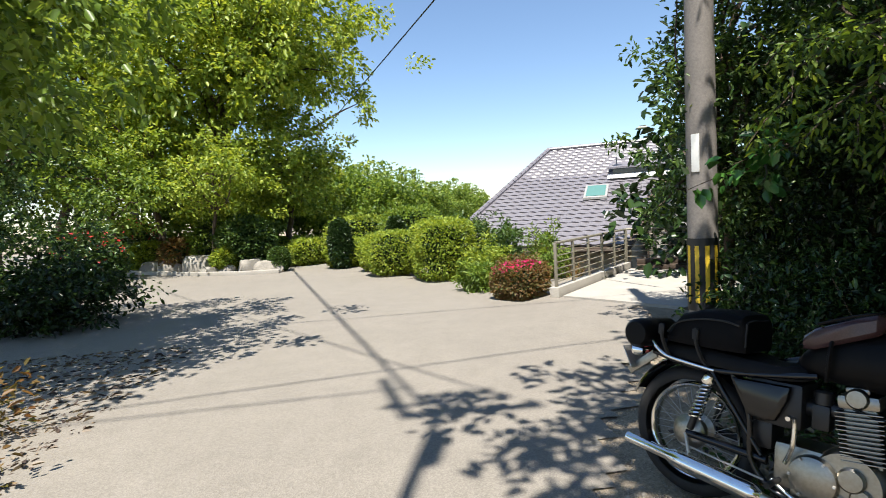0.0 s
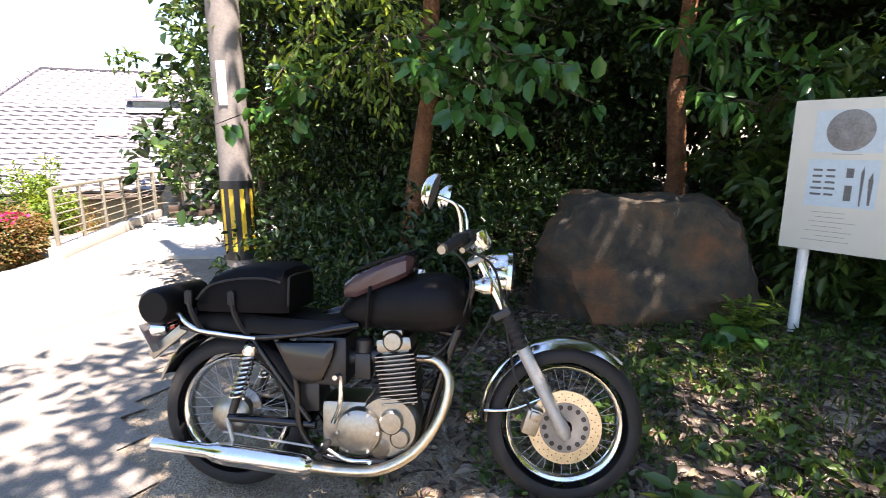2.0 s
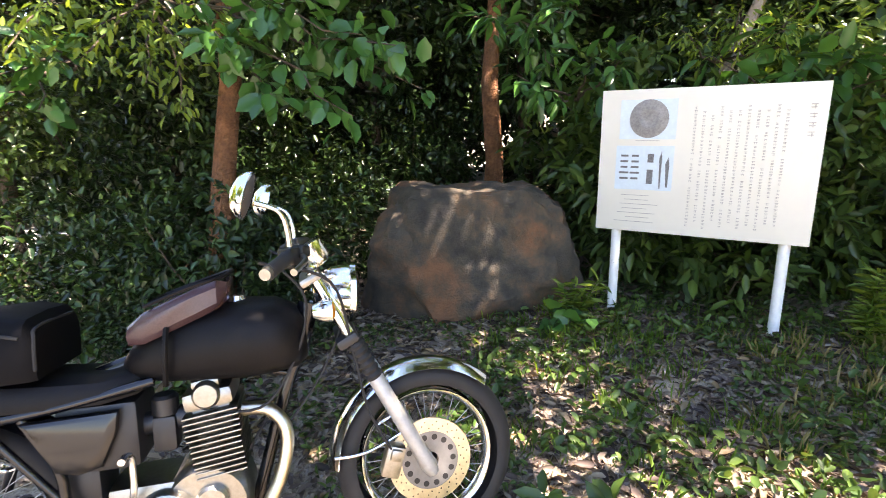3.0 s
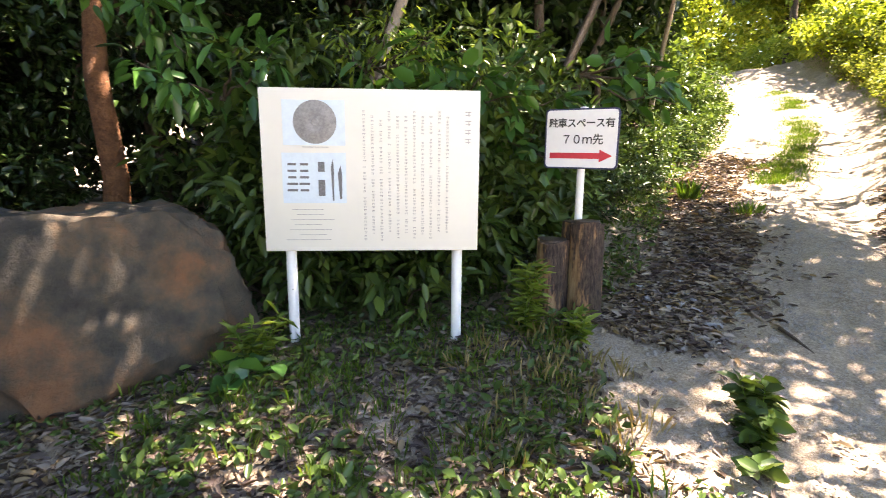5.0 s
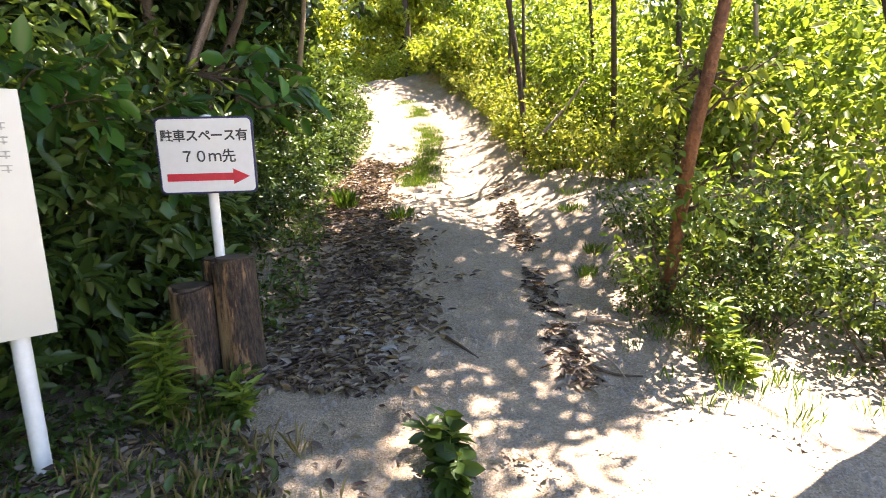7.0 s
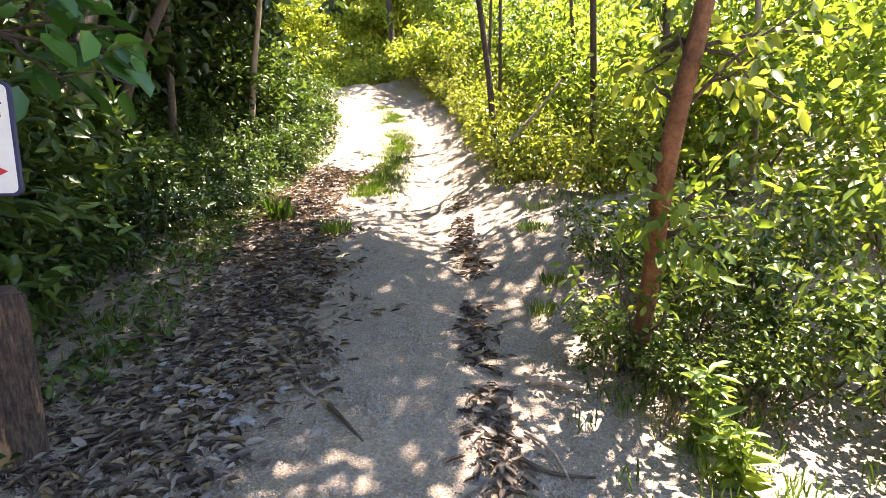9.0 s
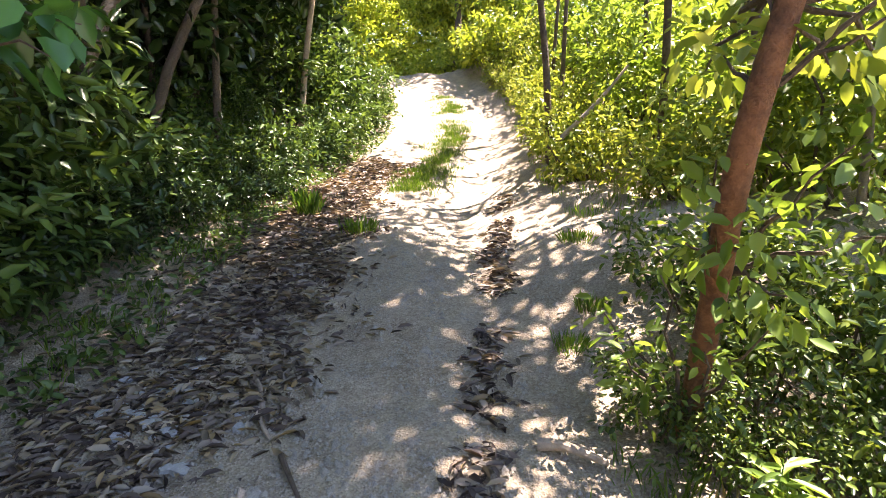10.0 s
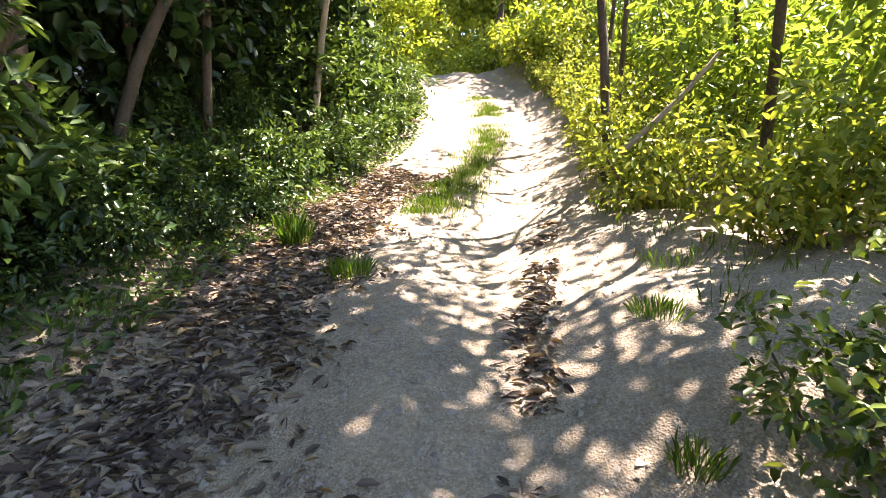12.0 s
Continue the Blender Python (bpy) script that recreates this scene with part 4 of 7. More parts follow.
    loft(bm, [seat_sec(-0.22, 0.09, 0.70, 0.75), seat_sec(-0.15, 0.12, 0.695, 0.775), seat_sec(0.1, 0.13, 0.685, 0.775), seat_sec(0.28, 0.13, 0.68, 0.76), seat_sec(0.42, 0.115, 0.675, 0.75), seat_sec(0.51, 0.085, 0.685, 0.765), seat_sec(0.54, 0.06, 0.70, 0.755)])
    part("seat", bm, LEATHER, bike, "long black leather seat")
    # luggage bag strapped on the seat
    bm = bmesh.new()
    rings = []
    for x, z1, w in ((-0.17, 0.84, 0.12), (-0.15, 0.91, 0.15), (-0.08, 0.985, 0.165), (0.02, 1.015, 0.17), (0.14, 1.02, 0.17), (0.215, 1.005, 0.165), (0.235, 0.98, 0.15)):
        z0 = 0.772
        x, z1 = x + 0.05, z1 - 0.065
        rings.append([(x, y * w, z) for y, z in ((-0.95, z0), (-1, z0 + 0.03), (-1, z1 - 0.045), (-0.9, z1 - 0.012), (-0.75, z1), (0, z1 + 0.006), (0.75, z1), (0.9, z1 - 0.012), (1, z1 - 0.045), (1, z0 + 0.03), (0.95, z0))])
    loft(bm, rings)
    lug = part("luggage_bag", bm, NYLON, bike, "black fabric luggage bag strapped to the seat")
    bm = bmesh.new()
    for w in (-0.172, 0.172):
        rod(bm, bent([(-0.10, w * 0.9, 0.82), (-0.04, w * 0.985, 0.875), (0.07, w, 0.905), (0.19, w, 0.91), (0.26, w * 0.98, 0.895)]), 0.005, 6)
    rod(bm, bent([(0.284, -0.15, 0.80), (0.286, -0.148, 0.88), (0.282, -0.11, 0.915), (0.282, 0.11, 0.915)]), 0.005, 6)
    part("zip_piping", bm, RUBBER, lug)
    for x in (-0.12, 0.06):
        bm = bmesh.new()
        rod(bm, bent([(x, -0.174, 0.86), (x + 0.005, -0.178, 0.79), (x + 0.02, -0.14, 0.71), (x + 0.05, -0.12, 0.67)]), 0.010, 5)
        box(bm, (x, -0.18, 0.83), (0.03, 0.012, 0.05), (0, 0, 0), 0.004)
        part("strap", bm, RUBBER, lug, "black strap with buckle")
    bm = bmesh.new()
    lathe(bm, [(0, -0.17), (0.06, -0.168), (0.075, -0.15), (0.078, 0), (0.075, 0.15), (0.06, 0.168), (0, 0.17)], axis_y(-0.26, -0.03, 0.79), 22)
    part("tool_roll", bm, LEATHER, bike, "round black leather tool roll")
    # tail: grab rail, lamp, plate, indicators
    tubes("grab_rail", [(bent([(0.14, -0.135, 0.665), (0.0, -0.14, 0.68), (-0.12, -0.14, 0.70), (-0.2, -0.13, 0.76), (-0.235, -0.12, 0.83), (-0.24, 0, 0.85), (-0.235, 0.12, 0.83), (-0.2, 0.13, 0.76), (-0.12, 0.14, 0.70), (0.14, 0.135, 0.665)]), 0.0095)], CHROME, bike, "chrome grab rail")
    bm = bmesh.new()
    box(bm, (-0.30, 0, 0.69), (0.07, 0.1, 0.05), (0, -12, 0), 0.018)
    part("tail_lamp", bm, REDLENS, bike, "red tail lamp")
    bm = bmesh.new()
    box(bm, (-0.365, 0, 0.64), (0.006, 0.2, 0.13), (0, -28, 0), 0.002)
    part("licence_plate", bm, STEEL, bike, "blank grey licence plate seen edge-on")
    for sy in (-0.16, 0.16):
        bm = bmesh.new()
        rod(bm, [(-0.26, sy * 0.3, 0.70), (-0.26, sy, 0.70)], 0.008, 8)
        lathe(bm, [(0, -0.04), (0.018, -0.035), (0.03, -0.01), (0.032, 0.02), (0, 0.03)], pose(-0.26, sy, 0.70, 0, -90, 0), 14)
        part("rear_indicator", bm, CHROME, bike, "chrome rear indicator")
    bm = bmesh.new()
    box(bm, (-0.30, -0.045, 0.62), (0.2, 0.02, 0.045), (0, -38, 0), 0.006)
    part("plate_bracket", bm, ALLOY, bike)
    # side cover and air box
    bm = bmesh.new()
    prof = [(0.22, 0.655), (0.475, 0.66), (0.465, 0.60), (0.42, 0.50), (0.36, 0.485), (0.30, 0.50)]
    loft(bm, [[(x, -0.125, z) for x, z in prof], [(0.35 + (x - 0.35) * 0.96, -0.142, 0.58 + (z - 0.58) * 0.94) for x, z in prof], [(0.35 + (x - 0.35) * 0.8, -0.148, 0.58 + (z - 0.58) * 0.8) for x, z in prof]])
    part("side_cover", bm, BLACKPAINT, bike, "glossy black side cover")
    bm = bmesh.new()
    loft(bm, [[(x, y, z) for x, z in prof] for y in (0.125, 0.145)])
    part("side_cover", bm, BLACKPAINT, bike, "glossy black side cover")
    bm = bmesh.new()
    box(bm, (0.40, 0, 0.57), (0.22, 0.2, 0.2), bevel=0.02)
    box(bm, (0.33, 0, 0.42), (0.12, 0.16, 0.14), bevel=0.02)
    part("air_box", bm, BLACKMETAL, bike)
    # engine: crankcase, finned barrel and head
    bm = bmesh.new()
    lathe(bm, [(0, -0.10), (0.12, -0.10), (0.135, -0.08), (0.135, 0.08), (0.12, 0.10), (0, 0.10)], axis_y(0.68, 0, 0.31), 30)
    box(bm, (0.53, 0, 0.31), (0.26, 0.19, 0.2), bevel=0.03)
    box(bm, (0.62, 0, 0.215), (0.3, 0.18, 0.07), bevel=0.02)
    eng = part("engine", bm, ALLOY, bike, "silver air-cooled single-cylinder engine")
    bm = bmesh.new()
    lathe(bm, [(0.095, -0.075), (0.096, -0.11), (0.09, -0.128), (0.07, -0.136), (0, -0.138)], axis_y(0.565, 0, 0.295), 36)
    part("clutch_cover", bm, ALLOY, eng, "round polished clutch cover")
    bm = bmesh.new()
    lathe(bm, [(0.05, -0.075), (0.05, -0.115), (0.042, -0.124), (0, -0.126)], axis_y(0.70, 0, 0.335), 26)
    lathe(bm, [(0.042, -0.075), (0.042, -0.108), (0.034, -0.116), (0, -0.118)], axis_y(0.735, 0, 0.27), 22)
    lathe(bm, [(0.05, -0.06), (0.05, -0.095), (0.04, -0.1), (0, -0.1)], axis_y(0.655, 0, 0.225), 22)
    part("case_boss", bm, ALLOY, eng)
    tilt = pose(0.735, 0, 0.40, 0, -7, 0)
    bm = bmesh.new()
    for v in bmesh.ops.create_cube(bm, size=1, matrix=tilt @ pose(0, 0, 0.12) @ Matrix.Diagonal((0.11, 0.14, 0.26, 1)))["verts"]:
        pass
    part("barrel_core", bm, ALLOY, eng)
    for k in range(12):
        bm = bmesh.new()
        z = 0.012 + k * 0.0175
        wdt = 0.20 if k < 7 else 0.215
        box(bm, (0, 0, 0), (wdt * 0.76, 0.215, 0.0055), bevel=0.002)
        bmesh.ops.transform(bm, matrix=tilt @ pose(0, 0, z), verts=bm.verts)
        part("cooling_fin", bm, ALLOY, eng)
    bm = bmesh.new()
    box(bm, (0, 0, 0.245), (0.15, 0.19, 0.06), bevel=0.02)
    lathe(bm, [(0, -0.112), (0.034, -0.11), (0.042, -0.1), (0.042, 0.1), (0, 0.11)], axis_y(0.0, 0, 0.262), 20)
    box(bm, (0, -0.0, 0.292), (0.085, 0.17, 0.03), bevel=0.012)
    bmesh.ops.transform(bm, matrix=tilt, verts=bm.verts)
    part("rocker_cover", bm, ALLOY, eng, "silver rocker cover")
    bm = bmesh.new()
    for a in range(6):
        q = a * math.pi / 3
        lathe(bm, [(0, -0.142), (0.006, -0.141), (0.007, -0.12)], axis_y(0.565 + 0.084 * math.cos(q), 0, 0.295 + 0.084 * math.sin(q)), 6)
    tagged(part("cover_bolt", bm, STEEL, eng), kind="stuff")
    # carburettor and hoses
    bm = bmesh.new()
    rod(bm, [(0.50, -0.02, 0.57), (0.66, -0.02, 0.585)], 0.036, 16)
    box(bm, (0.57, -0.03, 0.545), (0.07, 0.08, 0.11), bevel=0.014)
    lathe(bm, [(0.04, 0), (0.04, 0.05), (0.03, 0.06), (0, 0.06)], pose(0.57, -0.03, 0.6), 16)
    part("carburettor", bm, BLACKMETAL, eng)
    tubes("control_cable", [
        (bent([(0.93, -0.14, 1.05), (1.02, -0.12, 0.93), (0.98, -0.10, 0.75), (0.86, -0.10, 0.6), (0.65, -0.07, 0.62)]), 0.0045),
        (bent([(0.9, -0.25, 1.06), (1.10, -0.16, 0.98), (1.16, -0.11, 0.75), (1.2, -0.11, 0.55), (WB - 0.14, -0.1, 0.4)]), 0.005),
        (bent([(0.9, 0.25, 1.06), (1.06, 0.12, 0.95), (0.98, 0.05, 0.70), (0.8, 0.02, 0.42)]), 0.005),
        (bent([(1.06, 0.0, 1.0), (1.13, -0.06, 0.85), (1.05, -0.05, 0.66), (0.92, -0.06, 0.5)]), 0.004)], RUBBER, bike, "black control cable", 7)
    # exhaust
    tubes("exhaust_pipe", [(bent([(0.80, -0.045, 0.585), (0.885, -0.06, 0.575), (0.935, -0.085, 0.50), (0.90, -0.11, 0.36), (0.80, -0.13, 0.23), (0.66, -0.14, 0.155), (0.50, -0.145, 0.145), (0.36, -0.15, 0.16)], 8), 0.0215)], ALLOY_GOLD, bike, "heat-tinted chrome exhaust pipe", 16)
    bm = bmesh.new()
    rod(bm, [(0.385, -0.15, 0.158), (0.36, -0.15, 0.16), (0.34, -0.15, 0.163), (0.30, -0.15, 0.167), (0.02, -0.152, 0.195), (-0.03, -0.152, 0.2), (-0.06, -0.152, 0.203), (-0.3, -0.155, 0.226)], [0.025, 0.043, 0.046, 0.046, 0.046, 0.04, 0.028, 0.026], 20)
    part("muffler", bm, CHROME, bike, "chrome muffler")
    bm = bmesh.new()
    rod(bm, [(-0.301, -0.155, 0.2262), (-0.303, -0.155, 0.2264)], 0.021, 14)
    part("muffler_mouth", bm, BLACKMETAL, bike)
    # foot controls
    for sy in (-1, 1):
        tubes("foot_peg", [([(0.44, sy * 0.12, 0.25), (0.44, sy * 0.25, 0.25)], [0.012, 0.014])], RUBBER, bike)
    tubes("kick_lever", [(bent([(0.46, -0.12, 0.33), (0.50, -0.16, 0.42), (0.505, -0.165, 0.52), (0.50, -0.19, 0.545), (0.50, -0.23, 0.545)]), 0.010)], CHROME, bike, "chrome kick-start lever")
    tubes("brake_pedal", [(bent([(0.42, -0.15, 0.25), (0.52, -0.16, 0.20), (0.62, -0.17, 0.20), (0.63, -0.2, 0.21)]), 0.008)], CHROME, bike)
    tubes("side_stand", [([(0.45, 0.1, 0.22), (0.42, 0.25, 0.11), (0.40, 0.34, 0.055)], 0.011)], BLACKMETAL, bike)
    # rear hub brake and chain guard
    bm = bmesh.new()
    lathe(bm, [(0.085, -0.05), (0.085, -0.075), (0.07, -0.09), (0.03, -0.1), (0, -0.1)], axis_y(0, 0, RR), 28)
    part("drum_brake", bm, ALLOY, bike, "alloy drum brake plate")
    tubes("brake_rod", [([(-0.02, -0.105, RR - 0.06), (0.38, -0.13, 0.23)], 0.005), ([(0, -0.11, RR), (0.03, -0.125, RR - 0.09)], 0.009)], STEEL, bike)
    # headlamp, instruments, bars
    bm = bmesh.new()
    hm = pose(1.115, 0, 0.925, 0, 90 + 4, 0)
    lathe(bm, [(0, -0.075), (0.045, -0.068), (0.075, -0.04), (0.09, 0.0), (0.095, 0.045), (0.1, 0.05), (0.1, 0.068), (0.09, 0.07)], hm, 32)
    hl = part("headlamp", bm, CHROME, bike, "round chrome headlamp")
    bm = bmesh.new()
    lathe(bm, [(0.092, 0.064), (0.06, 0.08), (0, 0.086)], hm, 28)
    part("lens", bm, GLASS_DARK, hl)
    for sy in (-0.055, 0.055):
        bm = bmesh.new()
        im = pose(1.045, sy, 1.075, 0, -32, 0)
        lathe(bm, [(0, -0.06), (0.03, -0.058), (0.045, -0.04), (0.047, 0.0), (0.05, 0.01), (0.05, 0.018), (0.043, 0.02)], im, 24)
        g = part("gauge", bm, CHROME, bike, "chrome-cased round gauge")
        bm = bmesh.new()
        lathe(bm, [(0.043, 0.018), (0, 0.02)], im, 24)
        part("dial", bm, DIAL, g)
    tubes("handlebar", [(bent([(0.95, -0.40, 1.055), (0.985, -0.30, 1.075), (1.015, -0.14, 1.065), (1.025, -0.06, 1.035), (1.025, 0.06, 1.035), (1.015, 0.14, 1.065), (0.985, 0.30, 1.075), (0.95, 0.40, 1.055)]), 0.011)], CHROME, bike, "chrome handlebar")
    for sy in (-1, 1):
        bm = bmesh.new()
        rod(bm, [(0.938, sy * 0.425, 1.05), (0.942, sy * 0.42, 1.051), (0.975, sy * 0.325, 1.07), (0.98, sy * 0.31, 1.072)], [0.021, 0.019, 0.019, 0.023], 14)
        part("grip", bm, RUBBER, bike, "black rubber grip")
        bm = bmesh.new()
        rod(bm, [(0.931, sy * 0.447, 1.047), (0.938, sy * 0.426, 1.05)], [0.015, 0.018], 14)
        part("bar_end", bm, ALLOY, bike)
        bm = bmesh.new()
        box(bm, (0.99, sy * 0.27, 1.075), (0.05, 0.06, 0.05), (0, 0, sy * 35), 0.01)
        box(bm, (1.015, sy * 0.25, 1.085), (0.05, 0.04, 0.035), (0, 0, sy * 35), 0.008)
        part("switch_box", bm, BLACKMETAL, bike, "black switch box")
        tubes("lever", [(bent([(1.02, sy * 0.26, 1.075), (1.03, sy * 0.33, 1.065), (1.0, sy * 0.42, 1.045)]), [0.008] * 12 + [0.010])], ALLOY, bike)
        # mirror
        tubes("mirror_stalk", [(bent([(0.99, sy * 0.27, 1.09), (0.985, sy * 0.275, 1.15), (0.965, sy * 0.29, 1.20), (0.905, sy * 0.30, 1.225)]), 0.0075)], CHROME, bike)
        bm = bmesh.new()
        mm = pose(0.885, sy * 0.30, 1.245, 0, -72, sy * 14 + 4)
        lathe(bm, [(0, 0.042), (0.022, 0.038), (0.042, 0.024), (0.052, 0.006), (0.054, -0.006), (0.05, -0.008)], mm @ Matrix.Diagonal((1.25, 0.9, 1, 1)), 26)
        mi = part("mirror", bm, CHROME, bike, "oval chrome mirror")
        bm = bmesh.new()
        lathe(bm, [(0.051, -0.007), (0, -0.0072)], mm @ Matrix.Diagonal((1.25, 0.9, 1, 1)), 26)
        part("mirror_glass", bm, MIRROR, mi)
        bm = bmesh.new()
        rod(bm, [(1.08, sy * 0.1, 0.90), (1.08, sy * 0.19, 0.90)], 0.008, 8)
        lathe(bm, [(0, -0.045), (0.02, -0.04), (0.034, -0.01), (0.036, 0.018)], pose(1.08, sy * 0.19, 0.90, 0, 90, 0), 16)
        ind = part("front_indicator", bm, CHROME, bike, "chrome front indicator")
        bm = bmesh.new()
        lathe(bm, [(0.034, 0.016), (0.02, 0.026), (0, 0.03)], pose(1.08, sy * 0.19, 0.90, 0, 90, 0), 16)
        part("amber_lens", bm, AMBER, ind)


MIRROR = plain("mirror_glass", (0.85, 0.87, 0.88), 0.03, 1.0, vary=0.02)
motorcycle()


# the house below the road: a broad tiled roof, its gable and the railings
def ad(a, d, z):
    return Vector((3.68 + a * 0.862 + d * 0.507, 13.3 - a * 0.507 + d * 0.862, z))


def roof_pt(a, d, lift=0.0):
    return ad(a, d, 0.45 + 0.53 * d + lift)


def house():
    h = thing("house", 3.68, 13.3, -2.6, -30.5, "house with a broad grey tiled roof and cream walls", "house")
    inv = h.matrix_world.inverted()

    def hp(name, bm, mat, label="", parent=None, smooth=False):
        bmesh.ops.transform(bm, matrix=inv, verts=bm.verts)
        return part(name, bm, mat, parent or h, label, smooth)
    A0, A1, D = -2.1, 2.96, 5.64
    left = lambda d: A0 + (2.05) * d / D
    right = lambda d: A1 + 1.75 * d / D
    bm = bmesh.new()
    q = [roof_pt(left(0), -0.05), roof_pt(right(0), -0.05), roof_pt(right(D), D), roof_pt(left(D), D)]
    loft(bm, [[p - Vector((0, 0, 0.16)) for p in q], [p - Vector((0, 0, 0.05)) for p in q]])
    b2 = [roof_pt(left(D), D), roof_pt(right(D), D), ad(right(D) + 1.0, D * 2, 0.6), ad(left(D) - 2, D * 2, 0.6)]
    loft(bm, [[p - Vector((0, 0, 0.16)) for p in b2], [p - Vector((0, 0, 0.02)) for p in b2]])
    roof = hp("roof", bm, WOOD_DARK, "roof deck with dark eaves")
    bm = bmesh.new()
    w0 = [ad(-1.6, 0.45, 0), ad(3.0, 0.45, 0), ad(4.45, D, 0), ad(5.0, D * 2 - 1, 0), ad(-1.0, D * 2 - 1, 0), ad(-0.6, D, 0)]
    tops = [0.45, 0.45, 3.2, 0.5, 0.5, 3.2]
    lo = [bm.verts.new((p.x, p.y, -2.8)) for p in w0]
    hi = [bm.verts.new((p.x, p.y, t)) for p, t in zip(w0, tops)]
    for k in range(6):
        bm.faces.new((lo[k], lo[(k + 1) % 6], hi[(k + 1) % 6], hi[k]))
    bmesh.ops.recalc_face_normals(bm, faces=bm.faces)
    bmesh.ops.solidify(bm, geom=bm.faces[:], thickness=0.12)
    hp("wall", bm, WALLPLASTER, "cream rendered wall")
    # bargeboard, gutter, ridge and hip caps
    bm = bmesh.new()
    rod(bm, [roof_pt(right(0) + 0.02, -0.08, -0.03), roof_pt(right(D) + 0.02, D, -0.03)], 0.06, 8)
    hp("bargeboard", bm, WOOD_DARK)
    bm = bmesh.new()
    rod(bm, [roof_pt(left(0), -0.1, -0.09), roof_pt(right(0), -0.1, -0.09)], 0.055, 8)
    hp("gutter", bm, WOOD_DARK)
    for a, b in ((roof_pt(left(D) - 0.05, D, 0.06), roof_pt(right(D), D, 0.06)), (roof_pt(left(0), -0.05, 0.05), roof_pt(left(D), D, 0.06))):
        n = 26
        for k in range(n):
            bm = bmesh.new()
            rod(bm, [a.lerp(b, k / n), a.lerp(b, (k + 0.97) / n)], [0.085, 0.075], 8)
            hp("ridge_tile", bm, TILE, parent=roof)
    # tiles: one wavy piece, shared
    bm = bmesh.new()
    TW, TL = 0.30, 0.232
    rows = []
    for y, z in ((-0.02, 0.0), (-0.02, 0.036), (TL * 1.12, 0.004)):
        rows.append([Vector(((k / 8 - 0.5) * TW, y, z + 0.013 * math.cos((k / 8) * 2 * math.pi) - (0 if z > 0 else 0.02))) for k in range(9)])
    loft(bm, rows, cap=False, closed=False)
    tile = mesh_of("tile", bm, TILE)
    slope = math.degrees(math.atan(0.53))
    sl = math.sqrt(1 + 0.53 ** 2)
    spots = []
    r = 0
    while r * TL / sl < D - 0.1:
        d = r * TL / sl
        a = left(d) + 0.06
        while a < right(d) - 0.1:
            spots.append((d, a))
            a += TW
        r += 1
    spots.sort()
    base = inv
    verts0 = np.array([v.co for v in tile.vertices])
    faces0 = np.array([list(p.vertices) for p in tile.polygons])
    allv, allf, n0 = [], [], 0
    for i, (d, a) in enumerate(spots):
        m = Matrix.Translation(roof_pt(a, d)) @ pose(0, 0, 0, 0, 0, -30.5) @ pose(0, 0, 0, slope, 0, random.uniform(-0.6, 0.6))
        if i < 300:
            ob = new("tile", tile)
            ob.parent = roof
            ob.matrix_basis = base @ m
        else:
            mm = np.array(base @ m)
            allv.append(verts0 @ mm[:3, :3].T + mm[:3, 3])
            allf.append(faces0 + n0)
            n0 += len(verts0)
    ob = new("tiles", mesh_np("tiles", np.concatenate(allv), np.concatenate(allf), TILE, True))
    ob.parent = roof
    tagged(ob, kind="stuff")
    # skylight
    bm = bmesh.new()
    s0 = [roof_pt(1.62, 2.05, 0.07), roof_pt(2.28, 2.05, 0.07), roof_pt(2.28, 2.75, 0.07), roof_pt(1.62, 2.75, 0.07)]
    loft(bm, [s0, [p + Vector((0, 0, 0.06)) for p in s0]])
    sk = hp("skylight", bm, STEEL, "skylight with green tinted glass")
    bm = bmesh.new()
    s1 = [roof_pt(1.68, 2.11, 0.135), roof_pt(2.22, 2.11, 0.135), roof_pt(2.22, 2.69, 0.135), roof_pt(1.68, 2.69, 0.135)]
    loft(bm, [s1, [p + Vector((0, 0, 0.008)) for p in s1]])
    hp("pane", bm, plain("green_glass", (0.10, 0.22, 0.20), 0.08), "green pane", sk)
    # low dormer with a flat lid
    bm = bmesh.new()
    for a0, a1, d0, d1, z0, z1 in ((2.35, 4.1, 3.4, 4.3, 0.02, 0.20), ):
        p = [roof_pt(a0, d0, z0), roof_pt(a1, d0, z0), roof_pt(a1, d1, z0), roof_pt(a0, d1, z0)]
        top = [ad(a0, d0, p[0].z + 0.24), ad(a1, d0, p[0].z + 0.24), ad(a1, d1, p[0].z + 0.42), ad(a0, d1, p[0].z + 0.42)]
        loft(bm, [p, top])
    dm = hp("dormer", bm, GLASS_DARK, "low dormer with a dark window strip")
    bm = bmesh.new()
    z = roof_pt(0, 3.4).z
    loft(bm, [[ad(2.2, 3.25, z + 0.25), ad(4.25, 3.25, z + 0.25), ad(4.25, 4.5, z + 0.5), ad(2.2, 4.5, z + 0.5)], [ad(2.2, 3.25, z + 0.3), ad(4.25, 3.25, z + 0.3), ad(4.25, 4.5, z + 0.55), ad(2.2, 4.5, z + 0.55)]])
    hp("dormer_roof", bm, TILE, "", dm)
    bm = bmesh.new()
    loft(bm, [[ad(2.2, 3.12, z - 0.05), ad(4.2, 3.12, z - 0.05), ad(4.2, 3.4, z + 0.06), ad(2.2, 3.4, z + 0.06)], [ad(2.2, 3.12, z), ad(4.2, 3.12, z), ad(4.2, 3.4, z + 0.1), ad(2.2, 3.4, z + 0.1)]])
    hp("dormer_sill", bm, WHITEPAINT, "pale sill flashing", dm)
    bm = bmesh.new()
    c = roof_pt(2.45, 3.55, 0.62)
